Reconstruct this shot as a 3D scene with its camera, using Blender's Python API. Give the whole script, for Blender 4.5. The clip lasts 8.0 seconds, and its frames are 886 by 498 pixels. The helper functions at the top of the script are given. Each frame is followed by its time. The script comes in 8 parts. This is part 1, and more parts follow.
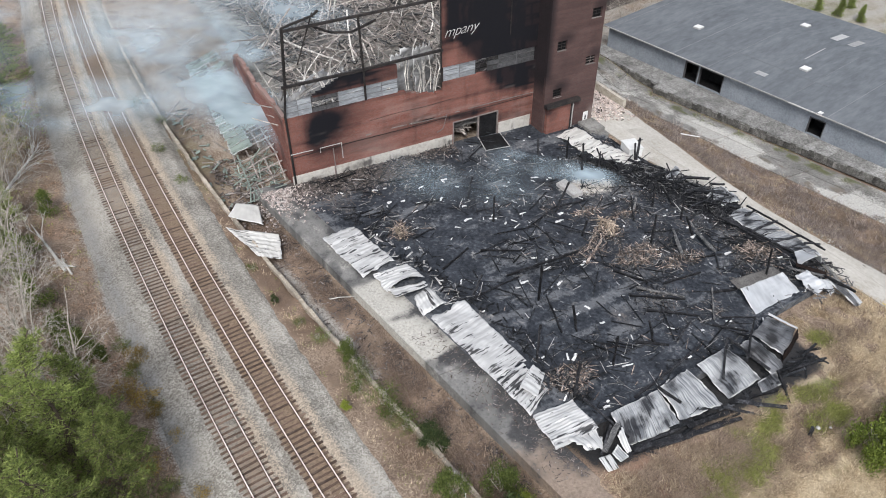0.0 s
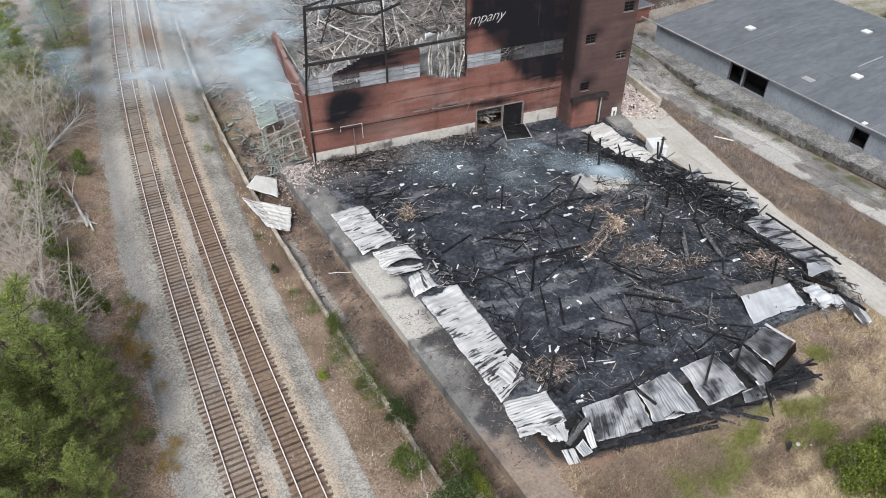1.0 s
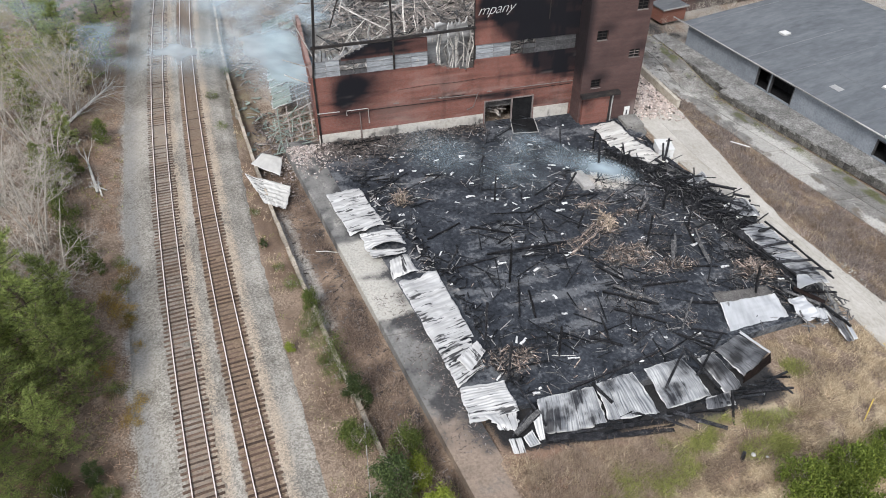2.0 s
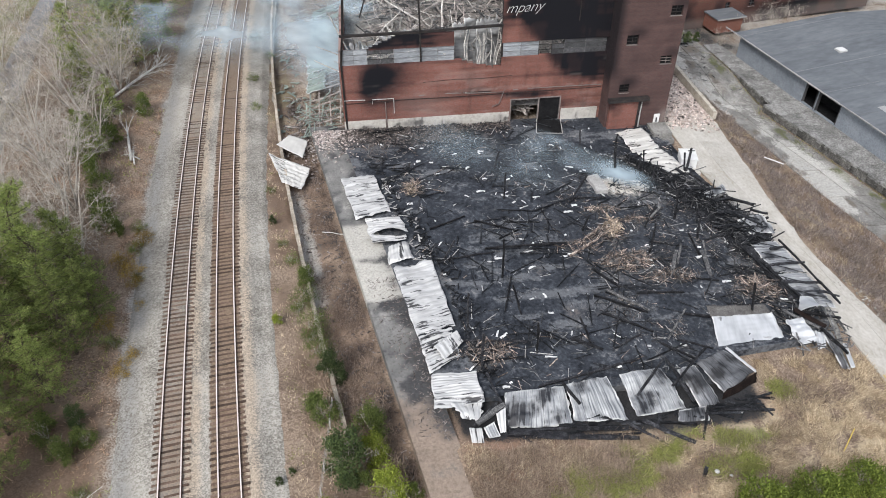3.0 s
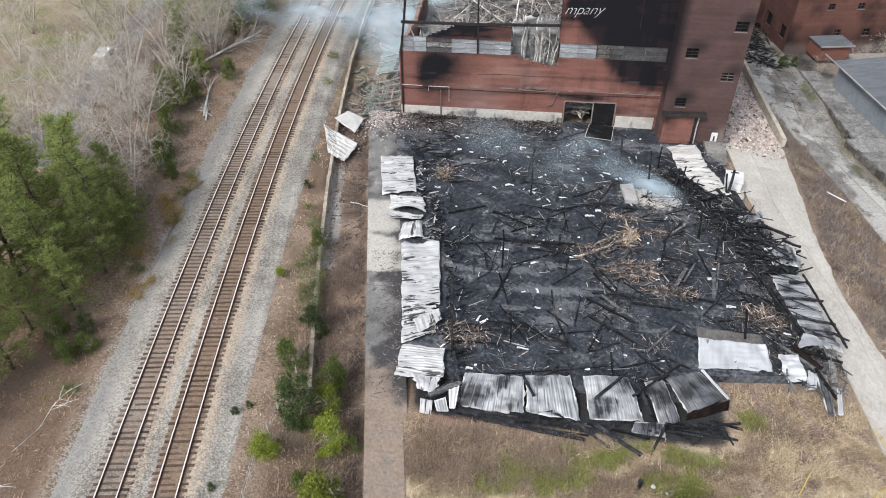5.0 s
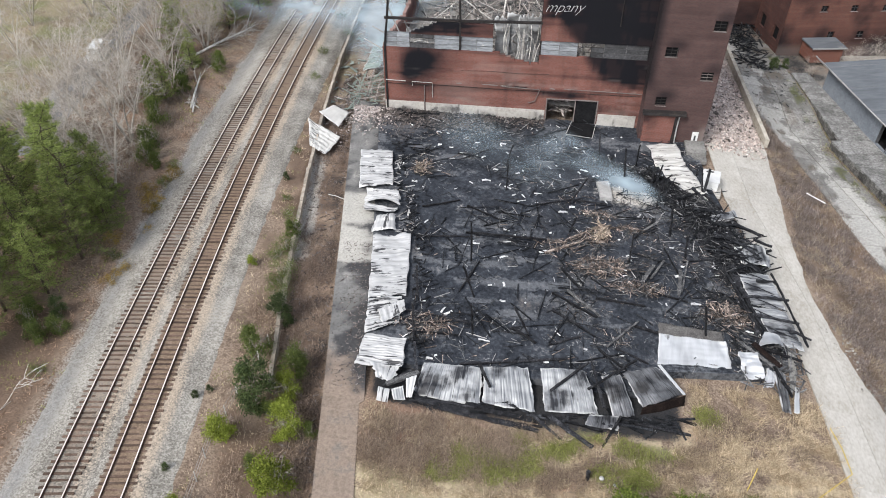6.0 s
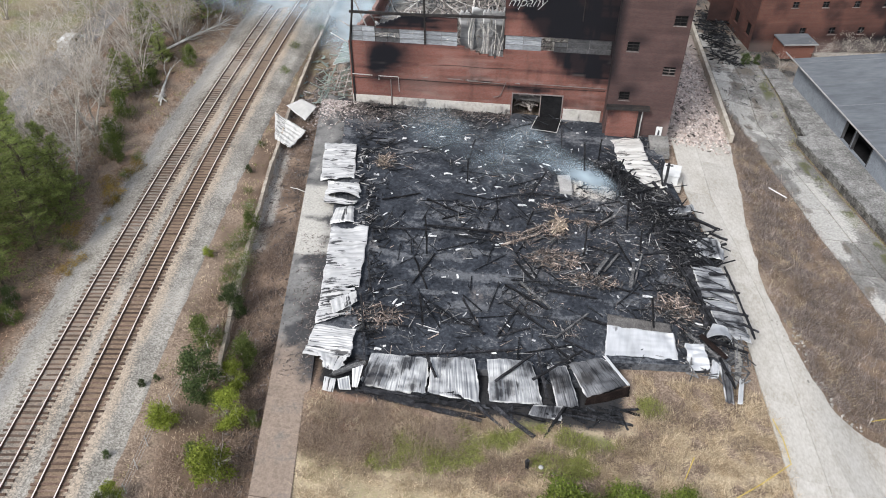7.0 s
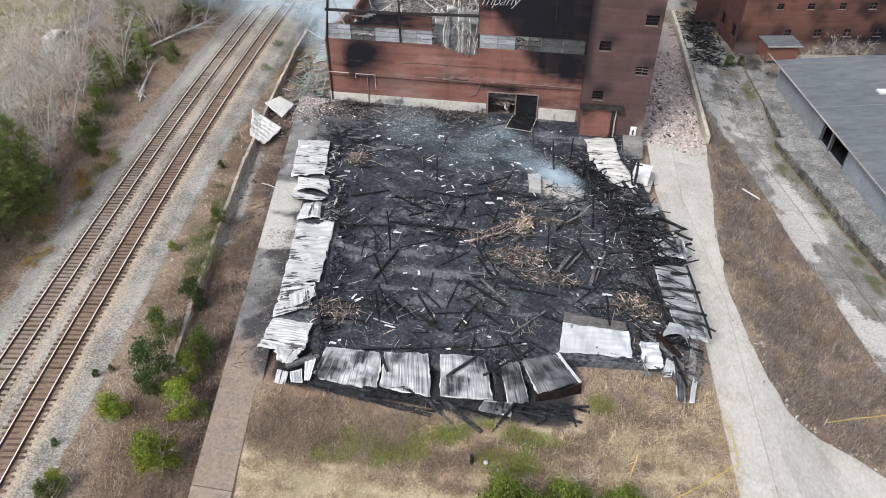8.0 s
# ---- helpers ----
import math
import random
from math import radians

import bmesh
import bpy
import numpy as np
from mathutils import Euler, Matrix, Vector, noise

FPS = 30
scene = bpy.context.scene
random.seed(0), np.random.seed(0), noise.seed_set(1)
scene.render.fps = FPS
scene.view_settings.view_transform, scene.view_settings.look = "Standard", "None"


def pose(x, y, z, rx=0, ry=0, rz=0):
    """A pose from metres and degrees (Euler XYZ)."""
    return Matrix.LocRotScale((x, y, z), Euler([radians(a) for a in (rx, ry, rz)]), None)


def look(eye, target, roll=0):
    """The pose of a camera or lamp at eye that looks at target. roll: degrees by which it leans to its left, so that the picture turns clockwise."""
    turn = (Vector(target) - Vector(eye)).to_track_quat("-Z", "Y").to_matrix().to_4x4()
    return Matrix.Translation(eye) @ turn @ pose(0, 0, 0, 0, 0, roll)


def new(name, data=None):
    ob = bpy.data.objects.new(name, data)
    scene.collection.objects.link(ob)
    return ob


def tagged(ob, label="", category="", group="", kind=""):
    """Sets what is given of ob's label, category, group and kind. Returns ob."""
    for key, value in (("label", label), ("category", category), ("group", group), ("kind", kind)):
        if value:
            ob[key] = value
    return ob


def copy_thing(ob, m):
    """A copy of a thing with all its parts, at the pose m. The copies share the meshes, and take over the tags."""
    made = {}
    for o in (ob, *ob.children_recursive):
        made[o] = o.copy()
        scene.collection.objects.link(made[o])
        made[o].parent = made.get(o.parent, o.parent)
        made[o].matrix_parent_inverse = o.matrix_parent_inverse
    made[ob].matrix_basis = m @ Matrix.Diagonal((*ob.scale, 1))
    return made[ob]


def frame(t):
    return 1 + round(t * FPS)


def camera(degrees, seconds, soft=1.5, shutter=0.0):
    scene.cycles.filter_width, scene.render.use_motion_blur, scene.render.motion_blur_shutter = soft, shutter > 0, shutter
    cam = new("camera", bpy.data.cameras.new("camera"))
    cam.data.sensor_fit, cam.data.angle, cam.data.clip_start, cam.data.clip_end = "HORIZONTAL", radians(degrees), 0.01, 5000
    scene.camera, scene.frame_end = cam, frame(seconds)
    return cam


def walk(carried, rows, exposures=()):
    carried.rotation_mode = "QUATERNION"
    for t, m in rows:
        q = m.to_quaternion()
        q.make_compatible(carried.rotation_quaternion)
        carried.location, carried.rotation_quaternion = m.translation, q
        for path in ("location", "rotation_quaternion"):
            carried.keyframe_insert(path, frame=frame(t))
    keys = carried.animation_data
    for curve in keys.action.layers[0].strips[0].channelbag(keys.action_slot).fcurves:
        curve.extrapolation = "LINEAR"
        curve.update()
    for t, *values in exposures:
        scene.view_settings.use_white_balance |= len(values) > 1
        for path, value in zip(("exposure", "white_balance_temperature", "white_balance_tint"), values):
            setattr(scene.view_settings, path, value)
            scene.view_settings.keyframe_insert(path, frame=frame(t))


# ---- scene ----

# ======================= camera =======================
cam = camera(63.94, 8.0, soft=1.0)
PATH = [
    (0, (-14.767, -66.279, 44.408), (-0.881, -38.612, 19.076), -0.67),
    (0.5, (-12.159, -68.058, 44.308), (-0.319, -39.615, 18.797), -0.75),
    (1, (-9.311, -69.776, 44.224), (1.005, -40.868, 18.575), -0.74),
    (1.5, (-6.240, -71.400, 44.151), (2.673, -42.140, 18.374), -0.69),
    (3, (3.491, -75.548, 43.850), (6.775, -45.104, 18.114), -0.66),
    (3.5, (6.753, -76.646, 43.759), (8.132, -45.998, 18.093), -0.62),
    (4, (9.550, -77.468, 43.696), (9.348, -46.753, 18.073), -0.54),
    (5.5, (16.884, -78.844, 43.621), (12.382, -48.366, 18.110), -0.37),
    (6, (18.970, -78.990, 43.549), (14.428, -48.526, 18.029), -0.33),
    (6.5, (21.077, -79.032, 43.456), (16.558, -48.595, 17.900), -0.23),
    (7, (23.215, -79.014, 43.295), (18.682, -48.600, 17.714), -0.17),
    (7.5, (25.456, -78.967, 43.120), (20.705, -48.555, 17.574), -0.17),
    (8, (27.773, -78.831, 42.984), (22.615, -48.425, 17.512), -0.24),
]
walk(cam, [(t, look(eye, target, roll)) for t, eye, target, roll in PATH], exposures=[(0, 0.74), (3.5, 0.79), (8, 0.83)])

# ======================= light: bright overcast =======================
world = bpy.data.worlds.new("sky")
world.use_nodes = True
scene.world = world
wn = world.node_tree.nodes
sky = wn.new("ShaderNodeTexSky")
sky.sky_type, sky.sun_disc = "NISHITA", False
sky.sun_elevation, sky.sun_rotation = radians(48), radians(215)
sky.air_density, sky.dust_density, sky.ozone_density = 1.0, 1.5, 1.0
soften = wn.new("ShaderNodeHueSaturation")
soften.inputs["Saturation"].default_value = 0.4
world.node_tree.links.new(sky.outputs[0], soften.inputs["Color"])
world.node_tree.links.new(soften.outputs[0], wn["Background"].inputs[0])
wn["Background"].inputs[1].default_value = 0.135
sun_data = bpy.data.lights.new("sun", "SUN")
sun_data.energy, sun_data.angle, sun_data.color = 1.7, radians(18), (1.0, 0.98, 0.95)
sun = new("sun", sun_data)
# the sun stands south-west of the site, behind thin cloud
SUN_FROM = Vector((-0.38, -0.56, 0.74))
sun.matrix_world = look((-40, -90, 120), Vector((-40, -90, 120)) - SUN_FROM)


# ======================= small tools =======================
def fbm(x, y, size, seed=0, octaves=4):
    """Smooth noise, 0 to 1, for arrays of places."""
    x, y = np.broadcast_arrays(np.asarray(x, float) / size, np.asarray(y, float) / size)
    total, amount, weight = np.zeros(x.shape), 0.0, 1.0
    for n in range(octaves):
        i, j = np.floor(x), np.floor(y)
        u, v = x - i, y - j
        u, v = u * u * (3 - 2 * u), v * v * (3 - 2 * v)

        def corner(a, b):
            s = np.sin((i + a) * 127.1 + (j + b) * 311.7 + (seed + n * 17) * 74.7) * 43758.5453
            return s - np.floor(s)

        total += weight * ((corner(0, 0) * (1 - u) + corner(1, 0) * u) * (1 - v) + (corner(0, 1) * (1 - u) + corner(1, 1) * u) * v)
        amount += weight
        weight *= 0.5
        x, y = x * 2.03 + 5.1, y * 2.03 + 3.7
    return total / amount


def ramp(x, a, b):
    t = np.clip((np.asarray(x, float) - a) / (b - a), 0, 1)
    return t * t * (3 - 2 * t)


class Soup:
    """Gathers the vertices and faces of one mesh."""

    def __init__(self):
        self.v, self.f = [], []

    def add(self, verts, faces):
        n = len(self.v)
        self.v.extend(tuple(p) for p in verts)
        self.f.extend(tuple(n + i for i in face) for face in faces)
        return self

    def box(self, x0, x1, y0, y1, z0, z1):
        return self.add([(x0, y0, z0), (x1, y0, z0), (x1, y1, z0), (x0, y1, z0), (x0, y0, z1), (x1, y0, z1), (x1, y1, z1), (x0, y1, z1)],
                        [(3, 2, 1, 0), (4, 5, 6, 7), (0, 1, 5, 4), (1, 2, 6, 5), (2, 3, 7, 6), (3, 0, 4, 7)])

    def bar(self, pts, w, h, rng=None, rough=0.0, taper=1.0):
        """A squared timber or bar along pts, with uneven faces."""
        pts = [Vector(p) for p in pts]
        verts, n = [], len(pts)
        for k, p in enumerate(pts):
            way = (pts[min(k + 1, n - 1)] - pts[max(k - 1, 0)]).normalized()
            side = way.cross(Vector((0, 0, 1)))
            side = side.normalized() if side.length > 0.05 else Vector((1, 0, 0))
            up = side.cross(way).normalized()
            s = 1 + (taper - 1) * k / max(n - 1, 1)
            for a, b in ((-1, -1), (1, -1), (1, 1), (-1, 1)):
                j = (1 + rng.uniform(-rough, rough)) if rng else 1
                verts.append(p + side * (a * w / 2 * s * j) + up * (b * h / 2 * s * j))
        faces = [(3, 2, 1, 0), (4 * n - 4, 4 * n - 3, 4 * n - 2, 4 * n - 1)]
        for k in range(n - 1):
            for a in range(4):
                b = (a + 1) % 4
                faces.append((4 * k + a, 4 * k + b, 4 * k + 4 + b, 4 * k + 4 + a))
        return self.add(verts, faces)

    def tube(self, pts, radii, sides=6):
        pts = [Vector(p) for p in pts]
        verts, n = [], len(pts)
        for k, p in enumerate(pts):
            way = (pts[min(k + 1, n - 1)] - pts[max(k - 1, 0)]).normalized()
            side = way.cross(Vector((0.3, 0.2, 1)))
            side = side.normalized() if side.length > 0.05 else Vector((1, 0, 0))
            up = side.cross(way)
            for a in range(sides):
                q = 2 * math.pi * a / sides
                verts.append(p + (side * math.cos(q) + up * math.sin(q)) * radii[k])
        faces = [tuple(range(sides))[::-1], tuple(range(sides * (n - 1), sides * n))]
        for k in range(n - 1):
            for a in range(sides):
                b = (a + 1) % sides
                faces.append((sides * k + a, sides * k + b, sides * k + sides + b, sides * k + sides + a))
        return self.add(verts, faces)

    def mesh(self, name, material, smooth=False):
        me = bpy.data.meshes.new(name)
        me.from_pydata(self.v, [], self.f)
        me.materials.append(material)
        if smooth:
            me.shade_smooth()
        return me


def part(name, soup, material, parent=None, label="", smooth=False):
    """Links a gathered mesh as one object, under parent where one is given."""
    ob = new(name, soup.mesh(name, material, smooth) if isinstance(soup, Soup) else soup)
    if parent is not None:
        ob.parent = parent
    return tagged(ob, label)


def thing(name, x, y, z, turn=0.0, label="", category="", group="", kind=""):
    ob = new(name)
    ob.empty_display_size = 0.3
    ob.matrix_world = pose(x, y, z, 0, 0, turn)
    return tagged(ob, label, category, group, kind)


def rand_unit(rng):
    v = Vector((rng.gauss(0, 1), rng.gauss(0, 1), rng.gauss(0, 1)))
    return v.normalized()


def lay_grid(xs, ys, zfun):
    """Vertices and faces of a sheet over a grid, as arrays."""
    X, Y = np.meshgrid(xs, ys)
    Z = zfun(X, Y)
    verts = np.stack([X, Y, Z], -1).reshape(-1, 3)
    nx, ny = len(xs), len(ys)
    i = (np.arange(ny - 1)[:, None] * nx + np.arange(nx - 1)[None]).ravel()
    faces = np.stack([i, i + 1, i + nx + 1, i + nx], -1)
    return verts, faces


def set_attribute(me, name, values):
    me.attributes.new(name, "FLOAT", "POINT").data.foreach_set("value", np.asarray(values, np.float32).ravel())


# ======================= materials =======================
def nodes_of(name):
    m = bpy.data.materials.new(name)
    m.use_nodes = True
    return m, m.node_tree.nodes, m.node_tree.links


def surface(name, colours, size=1.0, fine=0.08, rough=0.85, metal=0.0, bump=0.3, vary=0.25, island=False, stretch=(1, 1, 1), attribute=None, spec=0.3, cells=0.0):
    """Colour from two scales of noise between the given colours, a bump, and a shift of brightness from piece to piece.
    attribute: (name, colour, sharpness) lays a second colour where that value of the mesh is high."""
    m, n, l = nodes_of(name)
    bsdf = n["Principled BSDF"]
    bsdf.inputs["Roughness"].default_value, bsdf.inputs["Metallic"].default_value = rough, metal
    bsdf.inputs["Specular IOR Level"].default_value = spec
    coord, info = n.new("ShaderNodeTexCoord"), n.new("ShaderNodeObjectInfo")
    place = n.new("ShaderNodeMapping")
    place.inputs["Scale"].default_value = stretch
    l.new(coord.outputs["Object"], place.inputs["Vector"])
    shift = n.new("ShaderNodeMath")
    shift.operation = "MULTIPLY"
    shift.inputs[1].default_value = 31.0
    l.new(info.outputs["Random"], shift.inputs[0])

    def noise_at(scale, detail):
        t = n.new("ShaderNodeTexNoise")
        t.noise_dimensions = "4D"
        t.inputs["Scale"].default_value, t.inputs["Detail"].default_value, t.inputs["Roughness"].default_value = scale, detail, 0.62
        l.new(place.outputs[0], t.inputs["Vector"])
        l.new(shift.outputs[0], t.inputs["W"])
        return t.outputs["Fac"]

    def spread(value):
        r = n.new("ShaderNodeMapRange")
        r.inputs["From Min"].default_value, r.inputs["From Max"].default_value = 0.3, 0.7
        l.new(value, r.inputs["Value"])
        return r.outputs[0]

    coarse, grain = spread(noise_at(1 / size, 5.0)), spread(noise_at(1 / fine, 3.0))
    if cells:  # single stones or leaves, each with a tone of its own
        vor = n.new("ShaderNodeTexVoronoi")
        vor.inputs["Scale"].default_value = 1 / cells
        l.new(place.outputs[0], vor.inputs["Vector"])
        tone_of = n.new("ShaderNodeSeparateColor")
        l.new(vor.outputs["Color"], tone_of.inputs[0])
        grain = tone_of.outputs[0]
    blend = n.new("ShaderNodeMath")
    blend.operation = "MULTIPLY_ADD"
    blend.inputs[1].default_value = 0.5
    l.new(grain, blend.inputs[0])
    half = n.new("ShaderNodeMath")
    half.operation = "MULTIPLY"
    half.inputs[1].default_value = 0.5
    l.new(coarse, half.inputs[0])
    l.new(half.outputs[0], blend.inputs[2])
    cr = n.new("ShaderNodeValToRGB")
    lo, hi = 0.18, 0.82
    while len(cr.color_ramp.elements) < len(colours):
        cr.color_ramp.elements.new(0.5)
    for k, c in enumerate(colours):
        cr.color_ramp.elements[k].position = lo + (hi - lo) * k / max(len(colours) - 1, 1)
        cr.color_ramp.elements[k].color = (*c, 1)
    l.new(blend.outputs[0], cr.inputs[0])
    colour = cr.outputs[0]
    if attribute:
        for a_name, a_colour, a_sharp in ([attribute] if isinstance(attribute[0], str) else attribute):
            at = n.new("ShaderNodeAttribute")
            at.attribute_name = a_name
            edge = n.new("ShaderNodeMath")
            edge.operation = "ADD"
            l.new(at.outputs["Fac"], edge.inputs[0])
            wob = n.new("ShaderNodeMath")
            wob.operation = "MULTIPLY_ADD"
            wob.inputs[1].default_value, wob.inputs[2].default_value = a_sharp, -0.5 * a_sharp
            l.new(blend.outputs[0], wob.inputs[0])
            l.new(wob.outputs[0], edge.inputs[1])
            edge.use_clamp = True
            step = n.new("ShaderNodeMapRange")
            step.interpolation_type = "SMOOTHSTEP"
            step.inputs["From Min"].default_value, step.inputs["From Max"].default_value = (0.15, 0.85) if a_sharp < 1.5 else (0.32, 0.68)
            l.new(edge.outputs[0], step.inputs["Value"])
            mix = n.new("ShaderNodeMix")
            mix.data_type = "RGBA"
            l.new(step.outputs[0], mix.inputs["Factor"])
            l.new(colour, mix.inputs["A"])
            tone = n.new("ShaderNodeMix")
            tone.data_type = "RGBA"
            tone.inputs["A"].default_value = (*[c * 0.72 for c in a_colour], 1)
            tone.inputs["B"].default_value = (*[min(1, c * 1.25) for c in a_colour], 1)
            l.new(grain, tone.inputs["Factor"])
            l.new(tone.outputs["Result"], mix.inputs["B"])
            colour = mix.outputs["Result"]
    if vary:
        hsv = n.new("ShaderNodeHueSaturation")
        value = n.new("ShaderNodeMapRange")
        value.inputs["To Min"].default_value, value.inputs["To Max"].default_value = 1 - vary, 1 + vary
        source = info.outputs["Random"]
        if island:
            source = n.new("ShaderNodeNewGeometry").outputs["Random Per Island"]
        l.new(source, value.inputs["Value"])
        l.new(value.outputs[0], hsv.inputs["Value"])
        l.new(colour, hsv.inputs["Color"])
        colour = hsv.outputs[0]
    l.new(colour, bsdf.inputs["Base Color"])
    if bump:
        b = n.new("ShaderNodeBump")
        b.inputs["Strength"].default_value, b.inputs["Distance"].default_value = bump, fine * 0.6
        l.new(grain, b.inputs["Height"])
        l.new(b.outputs[0], bsdf.inputs["Normal"])
    return m


def brickwork(name, reds, mortar, soot=(0.0085, 0.0085, 0.0115)):
    """Courses of red brick with soot and pale smoke-bleached patches where the mesh says so."""
    m, n, l = nodes_of(name)
    bsdf = n["Principled BSDF"]
    bsdf.inputs["Roughness"].default_value = 0.9
    bsdf.inputs["Specular IOR Level"].default_value = 0.2
    coord = n.new("ShaderNodeTexCoord")
    split, join = n.new("ShaderNodeSeparateXYZ"), n.new("ShaderNodeCombineXYZ")
    l.new(coord.outputs["Object"], split.inputs[0])
    along = n.new("ShaderNodeMath")
    along.operation = "ADD"
    l.new(split.outputs["X"], along.inputs[0])
    l.new(split.outputs["Y"], along.inputs[1])
    l.new(along.outputs[0], join.inputs["X"])
    l.new(split.outputs["Z"], join.inputs["Y"])
    br = n.new("ShaderNodeTexBrick")
    br.inputs["Scale"].default_value = 1.0
    br.inputs["Brick Width"].default_value, br.inputs["Row Height"].default_value = 0.21, 0.075
    br.inputs["Mortar Size"].default_value = 0.007
    br.inputs["Color1"].default_value, br.inputs["Color2"].default_value = (*reds[0], 1), (*reds[1], 1)
    br.inputs["Mortar"].default_value = (*mortar, 1)
    l.new(join.outputs[0], br.inputs["Vector"])
    big = n.new("ShaderNodeTexNoise")
    big.inputs["Scale"].default_value, big.inputs["Detail"].default_value = 0.35, 6.0
    l.new(coord.outputs["Object"], big.inputs["Vector"])
    # courses weather in bands
    band_map = n.new("ShaderNodeMapping")
    band_map.inputs["Scale"].default_value = (0.12, 0.12, 2.2)
    l.new(coord.outputs["Object"], band_map.inputs["Vector"])
    band = n.new("ShaderNodeTexNoise")
    band.inputs["Scale"].default_value, band.inputs["Detail"].default_value = 1.0, 4.0
    l.new(band_map.outputs[0], band.inputs["Vector"])
    both = n.new("ShaderNodeMath")
    both.operation = "ADD"
    l.new(big.outputs["Fac"], both.inputs[0])
    l.new(band.outputs["Fac"], both.inputs[1])
    value = n.new("ShaderNodeMapRange")
    value.inputs["From Min"].default_value, value.inputs["From Max"].default_value = 0.6, 1.4
    value.inputs["To Min"].default_value, value.inputs["To Max"].default_value = 0.74, 1.26
    l.new(both.outputs[0], value.inputs["Value"])
    hsv = n.new("ShaderNodeHueSaturation")
    l.new(value.outputs[0], hsv.inputs["Value"])
    l.new(br.outputs["Color"], hsv.inputs["Color"])
    at = n.new("ShaderNodeAttribute")
    at.attribute_name = "soot"
    mix = n.new("ShaderNodeMix")
    mix.data_type = "RGBA"
    l.new(at.outputs["Fac"], mix.inputs["Factor"])
    l.new(hsv.outputs[0], mix.inputs["A"])
    mix.inputs["B"].default_value = (*soot, 1)
    pale = n.new("ShaderNodeAttribute")
    pale.attribute_name = "pale"
    mix2 = n.new("ShaderNodeMix")
    mix2.data_type = "RGBA"
    l.new(pale.outputs["Fac"], mix2.inputs["Factor"])
    l.new(mix.outputs["Result"], mix2.inputs["A"])
    mix2.inputs["B"].default_value = (0.42, 0.36, 0.33, 1)
    l.new(mix2.outputs["Result"], bsdf.inputs["Base Color"])
    b = n.new("ShaderNodeBump")
    b.inputs["Strength"].default_value, b.inputs["Distance"].default_value = 0.4, 0.01
    l.new(br.outputs["Fac"], b.inputs["Height"])
    b.invert = True
    l.new(b.outputs[0], bsdf.inputs["Normal"])
    return m


def sheet_metal(name, pale, grime, char, amount, rough=0.55, metal=0.25, stretch=(0.5, 2.5, 2.5), soft_edge=0.05, rim=(0.6, 0.6, 0.6), clouds=0.4):
    """Galvanised sheet: pale zinc with grime, and scorched streaks; amount is how much of it is scorched."""
    m, n, l = nodes_of(name)
    bsdf = n["Principled BSDF"]
    bsdf.inputs["Roughness"].default_value, bsdf.inputs["Metallic"].default_value = rough, metal
    coord, info = n.new("ShaderNodeTexCoord"), n.new("ShaderNodeObjectInfo")
    shift = n.new("ShaderNodeMath")
    shift.operation = "MULTIPLY"
    shift.inputs[1].default_value = 47.0
    l.new(info.outputs["Random"], shift.inputs[0])
    at = n.new("ShaderNodeAttribute")
    at.attribute_name = "along"
    at2 = n.new("ShaderNodeAttribute")
    at2.attribute_name = "across"
    join = n.new("ShaderNodeCombineXYZ")
    l.new(at.outputs["Fac"], join.inputs["X"])
    l.new(at2.outputs["Fac"], join.inputs["Y"])

    def noise_at(scale, detail, mapping):
        mp = n.new("ShaderNodeMapping")
        mp.inputs["Scale"].default_value = mapping
        l.new(join.outputs[0], mp.inputs["Vector"])
        t = n.new("ShaderNodeTexNoise")
        t.noise_dimensions = "4D"
        t.inputs["Scale"].default_value, t.inputs["Detail"].default_value = scale, detail
        l.new(mp.outputs[0], t.inputs["Vector"])
        l.new(shift.outputs[0], t.inputs["W"])
        return t.outputs["Fac"]

    streak, cloud = noise_at(1.0, 5.0, stretch), noise_at(0.55, 4.0, (1, 1, 1))
    base = n.new("ShaderNodeValToRGB")
    base.color_ramp.elements[0].position, base.color_ramp.elements[1].position = 0.35, 0.62
    base.color_ramp.elements[0].color, base.color_ramp.elements[1].color = (*grime, 1), (*pale, 1)
    l.new(streak, base.inputs[0])
    sumn = n.new("ShaderNodeMath")
    sumn.operation = "MULTIPLY_ADD"
    sumn.inputs[1].default_value = 1 - clouds
    l.new(streak, sumn.inputs[0])
    halfc = n.new("ShaderNodeMath")
    halfc.operation = "MULTIPLY"
    halfc.inputs[1].default_value = clouds
    l.new(cloud, halfc.inputs[0])
    l.new(halfc.outputs[0], sumn.inputs[2])
    mask = n.new("ShaderNodeMapRange")
    mask.interpolation_type = "SMOOTHSTEP"
    mask.inputs["From Min"].default_value, mask.inputs["From Max"].default_value = 0.665 - 0.32 * amount, 0.665 - 0.32 * amount + soft_edge
    l.new(sumn.outputs[0], mask.inputs["Value"])
    mix = n.new("ShaderNodeMix")
    mix.data_type = "RGBA"
    l.new(mask.outputs[0], mix.inputs["Factor"])
    l.new(base.outputs[0], mix.inputs["A"])
    mix.inputs["B"].default_value = (*char, 1)
    at3 = n.new("ShaderNodeAttribute")
    at3.attribute_name = "rim"
    edge = n.new("ShaderNodeMix")
    edge.data_type = "RGBA"
    l.new(at3.outputs["Fac"], edge.inputs["Factor"])
    l.new(mix.outputs["Result"], edge.inputs["A"])
    edge.inputs["B"].default_value = (*rim, 1)
    l.new(edge.outputs["Result"], bsdf.inputs["Base Color"])
    return m


